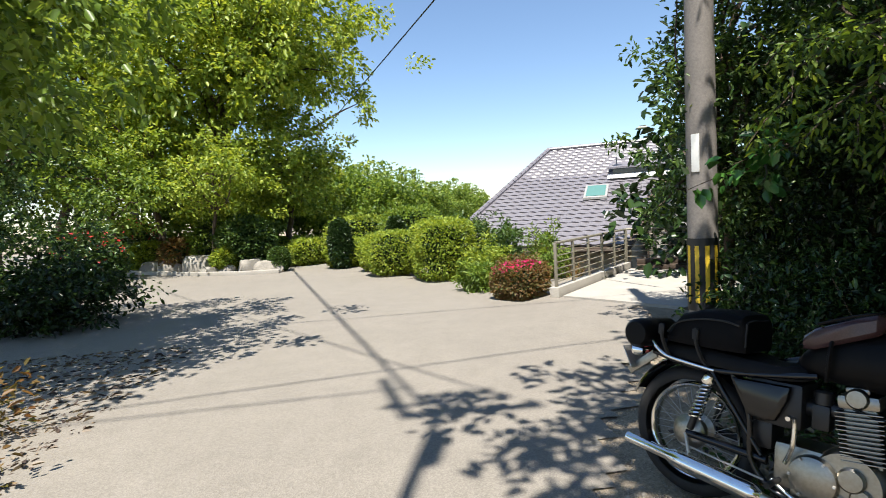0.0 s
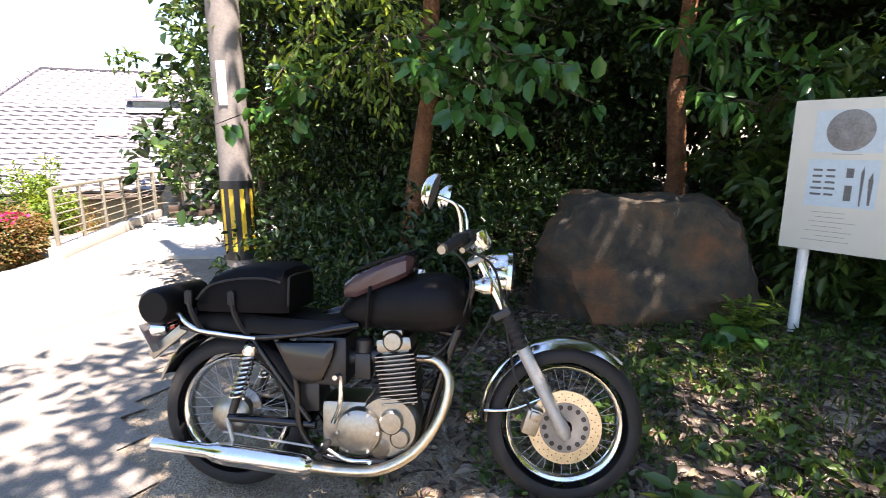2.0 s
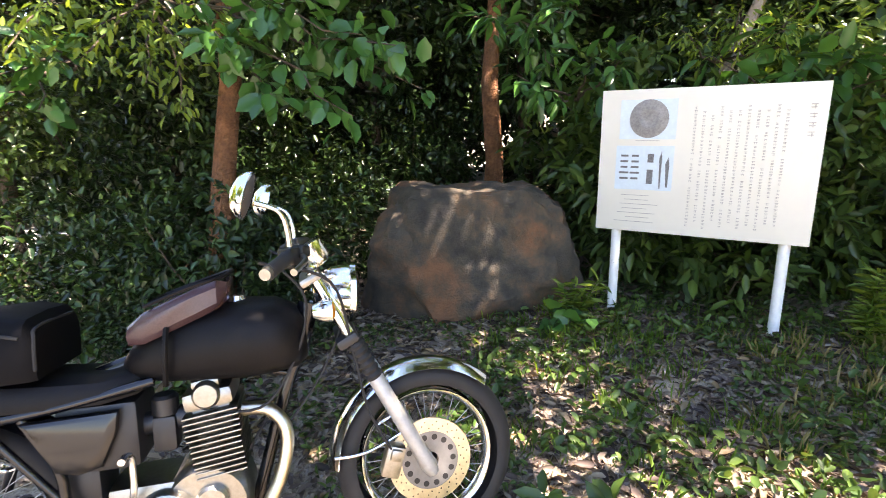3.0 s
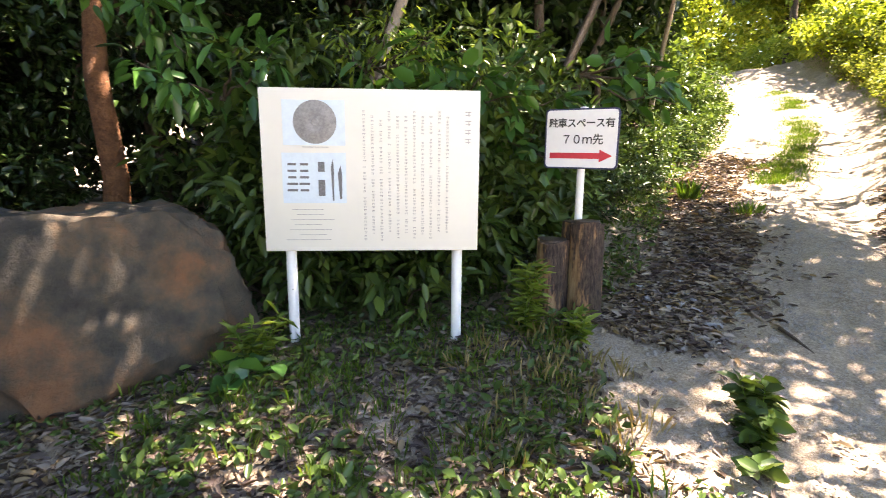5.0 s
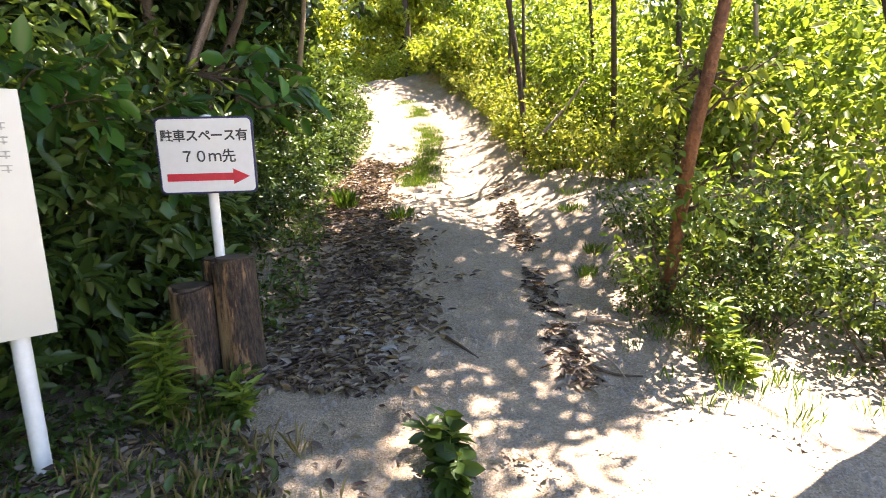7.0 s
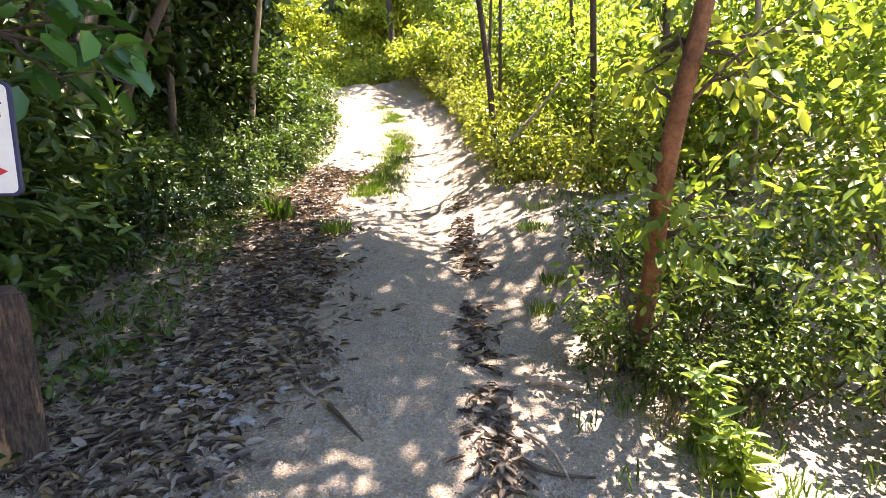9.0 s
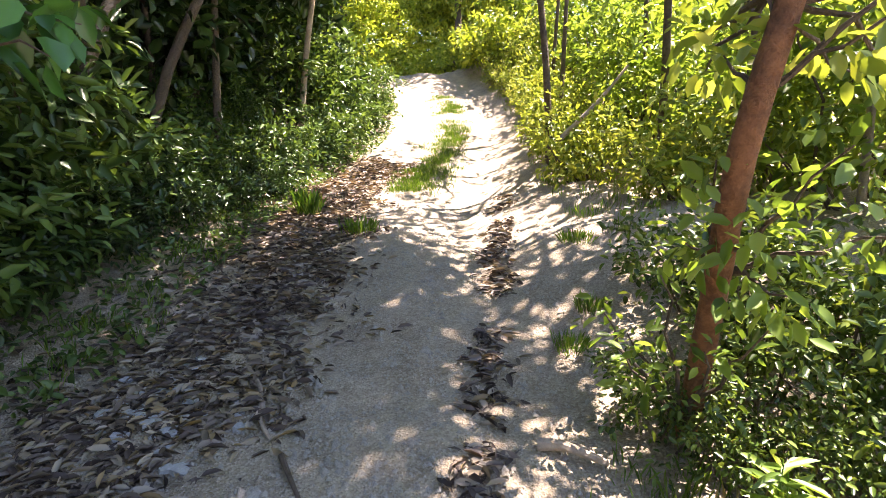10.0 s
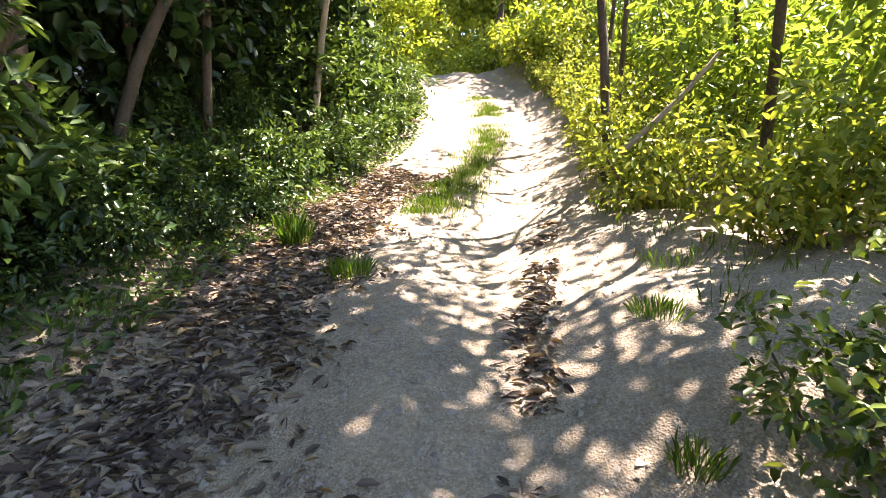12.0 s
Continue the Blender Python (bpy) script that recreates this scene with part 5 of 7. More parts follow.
    lathe(bm, [(0, 0.0), (0.1, 0.02), (0.18, 0.06), (0.19, 0.06), (0.1, 0.01), (0, -0.01)], Matrix.Translation(c) @ pose(0, 0, 0, 62, 0, 20), 22)
    rod(bm, [c, c - Vector((0, 0, 0.4))], 0.018, 8)
    hp("satellite_dish", bm, PINK_GRAY, "grey satellite dish")
    # gable wall openings: door and window
    for a, d, z, w, hgt in ((3.32, 1.25, -0.2, 0.7, 1.3), (3.75, 2.7, 0.55, 0.75, 0.7), (3.9, 3.4, -0.7, 0.8, 1.0)):
        bm = bmesh.new()
        p, e = ad(a, d, z), Vector((0.507 + 0.862 * 0.29, 0.862 - 0.507 * 0.29, 0)).normalized()
        n = Vector((e.y, -e.x, 0))
        q = [p + n * 0.03, p + e * w + n * 0.03, p + e * w + n * 0.03 + Vector((0, 0, hgt)), p + n * 0.03 + Vector((0, 0, hgt))]
        loft(bm, [q, [v + n * 0.03 for v in q]])
        win = hp("window", bm, WOOD_DARK, "dark framed window")
        bm = bmesh.new()
        q = [p + e * 0.06 + n * 0.062 + Vector((0, 0, 0.06)), p + e * (w - 0.06) + n * 0.062 + Vector((0, 0, 0.06)), p + e * (w - 0.06) + n * 0.062 + Vector((0, 0, hgt - 0.06)), p + e * 0.06 + n * 0.062 + Vector((0, 0, hgt - 0.06))]
        loft(bm, [q, [v + n * 0.006 for v in q]])
        hp("pane", bm, GLASS_DARK, "", win)


house()


def railing(a, b, posts, height, bars, label, kerb=None):
    """Posts and thin bars between two points."""
    a, b = Vector(a), Vector(b)
    t = thing("railing", a.x, a.y, a.z, 0, label, "railing")
    L = b - a
    for k in range(posts + 1):
        p = L * (k / posts)
        bm = bmesh.new()
        box(bm, (p.x, p.y, p.z + height / 2), (0.045, 0.045, height), (0, 0, math.degrees(math.atan2(L.y, L.x))), 0.005)
        part("post", bm, RAILPAINT, t)
    for k in range(bars):
        z = 0.1 + (height - 0.1) * k / (bars - 1)
        bm = bmesh.new()
        rod(bm, [Vector((0, 0, z)), L + Vector((0, 0, z))], 0.024 if k == bars - 1 else 0.009, 8)
        part("top_rail" if k == bars - 1 else "bar", bm, RAILPAINT, t)
    if kerb:
        bm = bmesh.new()
        m = L * 0.5
        box(bm, (m.x, m.y, m.z - kerb / 2 + 0.02), (L.length + 0.2, 0.16, kerb), (0, 0, math.degrees(math.atan2(L.y, L.x))), 0.012)
        part("kerb", bm, CONCRETE, t, "concrete kerb under the railing")
    return t


RAILPAINT = plain("rail_paint", (0.24, 0.22, 0.17), 0.5, 0.2, vary=0.12)
railing((2.98, 7.86, 0.16), (5.45, 10.4, 0.16), 5, 0.74, 7, "grey metal railing on a concrete kerb beside the drive", 0.3)
railing((5.5, 10.45, 0.2), (7.6, 9.5, 0.2), 4, 0.7, 6, "grey metal railing across the end of the drive")
bm = bmesh.new()
c = Vector((6.5, 9.75, 0))
for k, (dz, dd) in enumerate(((0.05, 0.0), (0.15, 0.18))):
    box(bm, (c.x + dd * 0.4, c.y + dd * 0.9, dz + 0.05), (2.0, 0.3, 0.1), (0, 0, -24), 0.01)
solid("doorstep", bm, WOOD_DARK, "two dark low steps at the end of the drive", "steps", kind="structure")


# ---- plants ----
def along(s, off):
    """A place beside the track: metres along it and to the left of its middle."""
    w = track_mid(s) + off
    return 4.55 + s * 0.474 + w * 0.88, -2.77 - s * 0.88 + w * 0.474


def hedge_box(x, y, z, size, rz, label, mat, n, seed, category="hedge", leaf=(0.055, 0.032), flowers=None, r=3.2):
    """A clipped shrub: leaves over a rounded block, thin inside."""
    rng = np.random.default_rng(seed)
    t = thing("hedge" if category == "hedge" else "azalea", x, y, z, rz, label, category)
    d = sphere_dirs(rng, n)
    k = (np.abs(d) ** r).sum(1) ** (-1 / r)
    shell = 1 - 0.16 * rng.random(n) ** 1.5
    nz = np.array([noise.noise(Vector(v * 2.2 + seed)) for v in d])
    p = d * (k * shell * (1 + 0.10 * nz))[:, None] * np.array(size)
    p[:, 2] += size[2]
    keep = p[:, 2] > 0.03
    p, d = p[keep], d[keep]
    bm = bmesh.new()
    for q in range(6):
        a = q * 1.05
        rod(bm, limb_path((0.1 * math.cos(a), 0.1 * math.sin(a), -0.05), (size[0] * 0.75 * math.cos(a), size[1] * 0.75 * math.sin(a), size[2] * 1.3), rng, 5, 0.08), [0.02, 0.016, 0.012, 0.008, 0.005], 6)
    tagged(part("stem", bm, BARK, t), kind="stuff")
    ob = new("leaves", leaf_mesh("leaves", p, d, mat, leaf[0], leaf[1], rng, 0.0, 0.8))
    ob.parent = t
    # inner leaves close the shrub's heart, its shade put into their dark colour
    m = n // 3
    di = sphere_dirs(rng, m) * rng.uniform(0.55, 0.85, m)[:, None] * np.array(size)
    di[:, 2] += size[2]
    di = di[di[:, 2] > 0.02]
    ob = new("inner_shade_leaves", leaf_mesh("inner_shade_leaves", di, np.zeros_like(di), LEAF_DARK, leaf[0] * 1.8, leaf[1] * 2, rng, 0.0, 1.0))
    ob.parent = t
    if flowers:
        fm, lo, share = flowers
        pick = rng.random(len(p)) < share * np.clip((p[:, 2] / (2 * size[2]) - lo) * 2.2, 0, 1) * (0.35 + 0.65 * (np.array([noise.noise(Vector(v * 2.5 + 9)) for v in p]) > -0.05))
        ob = new("blossoms", leaf_mesh("blossoms", p[pick] * np.array((1.02, 1.02, 1.01)), d[pick], fm, leaf[0] * 0.95, leaf[0] * 0.95, rng, -0.2))
        ob.parent = t
        tagged(ob, "pink azalea blossoms")
    return t


# forecourt, from the railing round to the left
hedge_box(1.55, 11.15, 0, (0.62, 0.62, 0.66), 12, "boxy clipped hedge block, fresh green", LEAF_FRESH_LIT, 9000, 5, r=6)
hedge_box(0.55, 12.7, 0, (0.75, 0.6, 0.55), 25, "low clipped green hedge by the road edge", LEAF_FRESH_LIT, 6000, 6)
for k, (x, y, sx, sy, h, m) in enumerate(((-0.6, 15.6, 0.9, 0.5, 0.42, LEAF_FRESH_LIT), (-2.0, 17.2, 0.9, 0.5, 0.42, LEAF_FRESH_LIT), (-3.1, 18.6, 0.9, 0.6, 0.45, LEAF_FRESH_LIT), (0.35, 14.0, 0.8, 0.5, 0.5, LEAF_FRESH_LIT), (-0.4, 17.2, 1.2, 0.8, 0.75, LEAF_FRESH_LIT), (1.2, 15.2, 1.0, 0.8, 0.85, LEAF_BRIGHT))):
    hedge_box(x, y, 0, (sx, sy, h), 42, "clipped fresh green hedge along the far road edge", m, 5000, 20 + k, leaf=(0.075, 0.045))
hedge_box(-0.95, 15.0, 0, (0.32, 0.32, 0.72), 0, "small dark column of clipped topiary", LEAF_DARK, 3500, 31, leaf=(0.07, 0.04), r=2.4)
hedge_box(0.62, 13.6, 0, (0.28, 0.28, 0.72), 0, "small dark column of clipped topiary", LEAF_DARK, 3500, 32, leaf=(0.07, 0.04), r=2.4)
bush("shrub", 1.95, 12.3, 0, (0.8, 0.7, 0.68), "rounded yellow-green shrub behind the hedge", LEAF_FRESH_LIT, (0.07, 0.04), 150, 34, 0.2, 41, squash=1.0)
bush("shrub", 2.75, 11.75, 0, (0.75, 0.7, 0.66), "rounded dark green shrub near the house", LEAF_MID, (0.07, 0.04), 150, 34, 0.2, 42)
bush("shrub", 2.35, 9.8, 0, (0.45, 0.45, 0.42), "loose yellow-green shrub by the drive", LEAF_FRESH_LIT, (0.06, 0.03), 90, 30, 0.14, 43)
bush("shrub", 1.95, 9.1, 0, (0.4, 0.35, 0.28), "low leafy weeds by the road edge", LEAF_BRIGHT, (0.09, 0.03), 70, 24, 0.14, 44)
bush("shrub", 2.75, 9.4, 0, (0.5, 0.45, 0.3), "low mixed shrub behind the azalea", LEAF_RED, (0.06, 0.03), 80, 26, 0.14, 45)
hedge_box(2.45, 8.15, 0, (0.46, 0.36, 0.29), 42, "clipped azalea with bright pink flowers by the drive", LEAF_RED, 6000, 46, "azalea", (0.045, 0.026), (PETAL, 0.72, 0.4), r=5)
bush("shrub", 3.65, 10.2, -0.1, (0.38, 0.38, 0.55), "young pale green shrub by the railing", LEAF_BRIGHT, (0.08, 0.03), 80, 30, 0.16, 47)
bush("shrub", 3.9, 11.3, -0.7, (0.9, 0.6, 0.6), "low shrubs with russet leaves behind the railing", LEAF_RED, (0.06, 0.03), 120, 26, 0.2, 48)
bush("shrub", 3.1, 12.4, -0.6, (0.9, 0.6, 0.55), "low green shrubs under the eaves", LEAF_MID, (0.06, 0.03), 120, 26, 0.2, 49)
# the planted island with its stones and kerb
STONE = surface("island_stone", (0.22, 0.20, 0.17), (0.42, 0.39, 0.34), 3, 30, 0.9, 0.6, 0.02)
for k, (x, y, sx, sy, sz) in enumerate(((-3.0, 15.3, 0.4, 0.32, 0.28), (-3.7, 15.8, 0.35, 0.3, 0.3), (-4.5, 16.2, 0.5, 0.36, 0.24), (-5.35, 16.75, 0.55, 0.42, 0.42), (-6.3, 17.4, 0.6, 0.45, 0.36), (-7.2, 18.2, 0.5, 0.4, 0.3), (-4.9, 15.9, 0.3, 0.24, 0.18))):
    boulder("stone", x, y, sz * 0.5, (sx, sy, sz), k * 50, "grey edging stone at the planted island", STONE, 20 + k, [(0, 0, 1, 0.8), (1, 0.2, 0, 0.85), (-0.8, 0.4, 0.2, 0.85), (0.1, -1, 0.2, 0.8)], 3, "stone", "island stones")
bm = bmesh.new()
kp = [(-2.7, 14.9), (-3.9, 15.1), (-5.2, 15.75), (-7.2, 17.3), (-12.5, 22.5)]
for a, b in zip(kp, kp[1:]):
    L = math.hypot(b[0] - a[0], b[1] - a[1])
    box(bm, ((a[0] + b[0]) / 2, (a[1] + b[1]) / 2, 0.05), (L + 0.05, 0.16, 0.14), (0, 0, math.degrees(math.atan2(b[1] - a[1], b[0] - a[0]))), 0.015)
solid("kerb", bm, CONCRETE, "pale concrete kerb round the planted island", "kerb", kind="structure")
hedge_box(-2.75, 15.35, 0, (0.3, 0.28, 0.36), 0, "tight dark round azalea at the island tip", LEAF_MID, 3000, 61, "azalea", (0.06, 0.035), r=2.3)
for k, (x, y, sx, h, m, lab, fl) in enumerate(((-3.9, 16.5, 0.9, 0.85, LEAF_MID, "rounded green azalea among stones", None), (-5.0, 17.6, 1.0, 0.95, LEAF_BRIGHT, "bright green azalea among stones", None), (-4.4, 16.2, 0.5, 0.4, LEAF_FRESH_LIT, "small yellow-green azalea by the stones", None), (-6.2, 17.6, 0.8, 0.55, LEAF_RED, "russet azalea by the stones", None), (-7.6, 18.6, 0.8, 0.5, LEAF_FRESH_LIT, "low yellow-green azalea by the kerb", None), (-8.5, 19.5, 0.9, 0.9, LEAF_MID, "azalea with a few red flowers", (PETAL_RED, 0.5, 0.25)), (-6.8, 13.2, 0.8, 0.75, LEAF_MID, "azalea with red flowers in the shade", (PETAL_RED, 0.5, 0.35)))):
    hedge_box(x, y, 0, (sx, sx * 0.85, h), k * 30, lab, m, 5000, 70 + k, "azalea", (0.085, 0.05), fl, r=2.2)
# shrubs on the near left; the first one's dark leaves carry deep shade
bush("shrub", -5.0, 8.4, 0, (1.0, 1.0, 0.6), "leafy shrub by the road, deep shade put into its dark leaves", LEAF_DARK, (0.10, 0.045), 120, 40, 0.26, 81)
bush("shrub", -3.2, 3.4, 0, (0.8, 0.8, 0.32), "low dry undergrowth at the road edge", LEAF_RED, (0.07, 0.03), 60, 24, 0.2, 82)
bush("shrub", -6.2, 9.5, 0, (1.5, 1.2, 1.1), "broad shrub in shade behind the road edge", LEAF_MID, (0.10, 0.05), 120, 40, 0.3, 83)
# trees round the forecourt
tree("broadleaf_tree", -6.0, 19.6, 0, 11, 0.22, (4.4, 3.4, 3.4), "spreading broadleaf tree with fresh green leaves over the road", (BARK, LEAF_FRESH_LIT), (0.17, 0.09), 640, 60, 0.5, 91, (2.0, -1.0), 7.4, limbs=30, shell=0.2)
tree("broadleaf_tree", -12.6, 21.8, 0, 11, 0.2, (4.6, 3.2, 3.6), "broad leafy tree behind the planted island", (BARK, LEAF_FRESH_LIT), (0.17, 0.09), 460, 52, 0.5, 90, (1.9, 0.2), 6.9, limbs=22, shell=0.2)
tree("broadleaf_tree", -6.2, 3.4, 0, 7.5, 0.16, (2.7, 2.9, 1.9), "broadleaf tree shading the road edge", (BARK, LEAF_BRIGHT), (0.13, 0.065), 360, 60, 0.42, 92, (1.6, 2.0), 4.4, limbs=18, shell=0.2)
tree("maple_tree", -4.9, 16.5, 0, 5.0, 0.09, (1.9, 1.6, 1.3), "low spreading tree with bright yellow-green leaves over the island", (BARK, LEAF_FRESH_LIT), (0.11, 0.06), 170, 40, 0.34, 98, (0.2, 0), 2.9, limbs=12, shell=0.3)
tree("maple_tree", -7.6, 16.2, 0, 5.0, 0.09, (1.9, 1.6, 1.5), "low spreading tree with bright yellow-green leaves in half shade", (BARK, LEAF_BRIGHT), (0.11, 0.06), 150, 40, 0.34, 99, (0, 0), 2.7, limbs=12, shell=0.3)
tree("maple_tree", -2.9, 18.3, 0, 5.2, 0.13, (2.1, 1.9, 1.6), "yellow-green maple beside the far hedge", (BARK, LEAF_FRESH_LIT), (0.13, 0.07), 190, 46, 0.36, 93, (0.2, 0), 3.1, limbs=14, shell=0.3)
tree("maple_tree", -7.4, 19.2, 0, 7, 0.15, (2.8, 2.5, 2.3), "tall green tree behind the island", (BARK, LEAF_FRESH_LIT), (0.14, 0.08), 220, 46, 0.42, 94, (0, 0), 4.3, limbs=16, shell=0.3)
tree("broadleaf_tree", -11, 16.5, 0, 8, 0.18, (3.4, 3.2, 3.0), "dense green tree at the back of the forecourt", (BARK, LEAF_MID), (0.16, 0.09), 260, 46, 0.5, 95, (0, 0), 4.2, limbs=16, shell=0.3)
tree("broadleaf_tree", -13, 25, 0, 9, 0.2, (4.5, 4.0, 3.6), "tall tree at the back of the forecourt", (BARK, LEAF_MID), (0.18, 0.10), 260, 46, 0.6, 96, (0, 0), 5, limbs=12, shell=0.3)
far_tree = tree("broadleaf_tree", 0.5, 30, -0.5, 5.5, 0.2, (2.6, 2.4, 2.0), "rounded dark green tree beyond the hedges", (BARK, LEAF_BRIGHT), (0.19, 0.11), 210, 44, 0.42, 97, (0, 0), 2.6, limbs=8, shell=0.4)
for x, y, s, rz in ((-2.5, 27, 1.05, 40), (-5.5, 26, 1.2, 130), (-8.5, 27, 1.3, 200), (3.2, 33, 0.85, 290), (5.6, 40, 0.9, 80), (-1.0, 36, 1.1, 10), (8.5, 48, 0.9, 150)):
    c = copy_thing(far_tree, pose(x, y, -0.5, 0, 0, rz))
    c.scale = (s, s, s)
# behind the pole: a tall evergreen screen
tree("evergreen_tree", 3.95, 5.0, 0, 5.5, 0.07, (0.85, 0.7, 2.3), "tall evergreen shrub with small glossy leaves behind the pole", (BARK, LEAF_MID), (0.07, 0.032), 270, 44, 0.19, 101, (0, 0), 2.5, limbs=20, shell=0.3)
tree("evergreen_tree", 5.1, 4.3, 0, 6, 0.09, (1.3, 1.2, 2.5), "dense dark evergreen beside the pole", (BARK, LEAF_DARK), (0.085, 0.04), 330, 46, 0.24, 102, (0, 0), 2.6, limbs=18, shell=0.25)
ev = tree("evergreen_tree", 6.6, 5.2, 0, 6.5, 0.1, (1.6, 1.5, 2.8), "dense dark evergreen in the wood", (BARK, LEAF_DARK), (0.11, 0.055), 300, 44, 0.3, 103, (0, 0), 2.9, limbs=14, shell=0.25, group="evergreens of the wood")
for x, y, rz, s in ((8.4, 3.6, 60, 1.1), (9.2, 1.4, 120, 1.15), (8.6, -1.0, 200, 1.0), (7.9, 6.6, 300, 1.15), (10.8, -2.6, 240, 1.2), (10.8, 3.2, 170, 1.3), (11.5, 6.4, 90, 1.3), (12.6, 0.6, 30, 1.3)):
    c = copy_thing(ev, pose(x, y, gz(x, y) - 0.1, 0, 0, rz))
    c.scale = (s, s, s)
# deep wood: its dark interior is put into the leaf colour
back = tree("woodland_tree", 12.6, 3.6, 0.2, 7, 0.12, (2.2, 2.0, 3.4), "dense tree deep in the wood, shade put into its dark leaves", (BARK, LEAF_DARK), (0.24, 0.14), 190, 26, 0.5, 104, (0, 0), 3.4, limbs=10, shell=0.15, group="trees deep in the wood")
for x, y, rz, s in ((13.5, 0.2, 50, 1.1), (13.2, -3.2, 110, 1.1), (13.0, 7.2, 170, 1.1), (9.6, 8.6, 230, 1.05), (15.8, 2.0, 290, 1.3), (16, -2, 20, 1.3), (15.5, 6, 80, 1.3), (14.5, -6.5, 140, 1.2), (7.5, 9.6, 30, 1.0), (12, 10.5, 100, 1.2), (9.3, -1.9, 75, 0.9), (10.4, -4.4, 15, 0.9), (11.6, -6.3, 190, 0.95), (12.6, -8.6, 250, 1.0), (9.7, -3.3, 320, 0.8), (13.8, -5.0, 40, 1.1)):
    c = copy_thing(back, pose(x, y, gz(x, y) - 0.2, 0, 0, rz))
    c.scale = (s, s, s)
# reddish trunks of the wood, their crowns high above
tree("red_barked_tree", 3.98, 3.05, 0, 8, 0.095, (2.2, 2.0, 1.5), "slender tree with reddish-brown bark behind the motorcycle", (BARK_RED, LEAF_MID), (0.13, 0.065), 60, 40, 0.42, 111, (0.35, -0.9), 6.2, limbs=12, shell=0.2)
tree("red_barked_tree", 7.35, 1.6, 0, 9, 0.13, (2.6, 2.5, 1.7), "straight tree with reddish-brown bark behind the boulder", (BARK_RED, LEAF_MID), (0.14, 0.07), 90, 40, 0.45, 112, (-0.3, -0.15), 6.6, limbs=14, shell=0.2)
tree("red_barked_tree", 6.35, -0.6, 0, 8.5, 0.07, (2.3, 2.2, 1.6), "thin pale trunk in the wood behind the board", (BARK_PALE, LEAF_MID), (0.14, 0.07), 200, 44, 0.45, 113, (-0.8, -0.6), 6.2, limbs=12, shell=0.2)
# unseen trees, added to shade the forecourt edge and the foot of the track
tree("unseen_shade_tree", 1.0, -4.3, 0, 8, 0.13, (2.35, 1.75, 1.3), "unseen tree added so its crown shades the parked motorcycle", (BARK, LEAF_MID), (0.14, 0.07), 270, 46, 0.42, 121, (1.5, 4.25), 6.1, limbs=16, shell=0.1)
tree("unseen_shade_tree", 0.5, -1.6, 0, 12, 0.09, (1.6, 1.45, 1.2), "tall unseen tree added so its crown shades the verge by the board", (BARK, LEAF_MID), (0.14, 0.07), 110, 44, 0.42, 123, (2.8, -3.0), 9.6, limbs=14, shell=0.1)
tree("unseen_shade_tree", -1.0, -9.0, 0, 12, 0.10, (1.65, 2.2, 1.5), "tall unseen tree added so its crown shades the foot of the track", (BARK, LEAF_MID), (0.14, 0.07), 290, 46, 0.45, 122, (4.8, 2.5), 9.6, limbs=16, shell=0.15)


def screen(name, spots, **kw):
    """A first plant from the keywords, and copies of it."""
    x, y, rz, s = spots[0]
    first = bush(name, x, y, gz(x, y) - 0.05, rz=rz, **kw)
    first.scale = (s, s, s)
    for x, y, rz, k in spots[1:]:
        c = copy_thing(first, pose(x, y, gz(x, y) - 0.05, 0, 0, rz))
        c.scale = (k * random.uniform(0.92, 1.08), k * random.uniform(0.92, 1.08), k * random.uniform(0.9, 1.1))
    return first


# understorey behind the motorcycle and the boulder, its shade put into dark leaves
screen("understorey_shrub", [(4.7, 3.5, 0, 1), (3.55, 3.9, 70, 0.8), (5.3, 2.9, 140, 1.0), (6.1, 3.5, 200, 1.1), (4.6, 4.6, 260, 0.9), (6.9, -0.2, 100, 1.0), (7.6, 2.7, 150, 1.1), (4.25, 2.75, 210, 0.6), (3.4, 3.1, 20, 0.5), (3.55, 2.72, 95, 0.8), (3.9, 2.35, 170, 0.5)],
       size=(0.8, 0.75, 0.62), label="leafy evergreen undergrowth, the wood's shade put into its dark leaves", mat=LEAF_DARK, leaf=(0.085, 0.04), n_clumps=85, per=28, r_clump=0.2, seed=131, group="undergrowth of the wood")
# behind and above the board
screen("leafy_shrub", [(5.75, 0.05, 0, 1), (5.5, -0.75, 80, 0.95), (6.2, -0.9, 150, 1.1), (5.75, -1.55, 220, 0.95), (6.3, -1.9, 300, 1.15), (6.6, 0.3, 40, 1.15), (6.25, -2.4, 10, 0.85), (7.1, -2.9, 120, 1.1)],
       size=(0.66, 0.66, 0.98), label="leafy green shrub with pointed leaves behind the signs", mat=LEAF_MID, leaf=(0.15, 0.055), n_clumps=85, per=26, r_clump=0.24, seed=141, group="shrubs behind the signs", droop=0.35)
# left side of the track; darker leaf tones carry its shade
L1 = [along(s, o) for s, o in ((1.2, 3.0), (2.0, 2.75), (2.9, 2.6), (3.8, 2.4), (4.8, 2.2), (5.9, 2.0), (7.0, 2.0), (8.2, 2.0), (9.5, 2.0), (11, 2.1))]
L2 = [along(s, o) for s, o in ((0.9, 4.0), (2.0, 3.9), (3.1, 3.8), (4.4, 3.6), (5.8, 3.2), (7.4, 3.3), (9.2, 3.4), (11.3, 3.6), (13.5, 3.6))]
rr = random.Random(5)
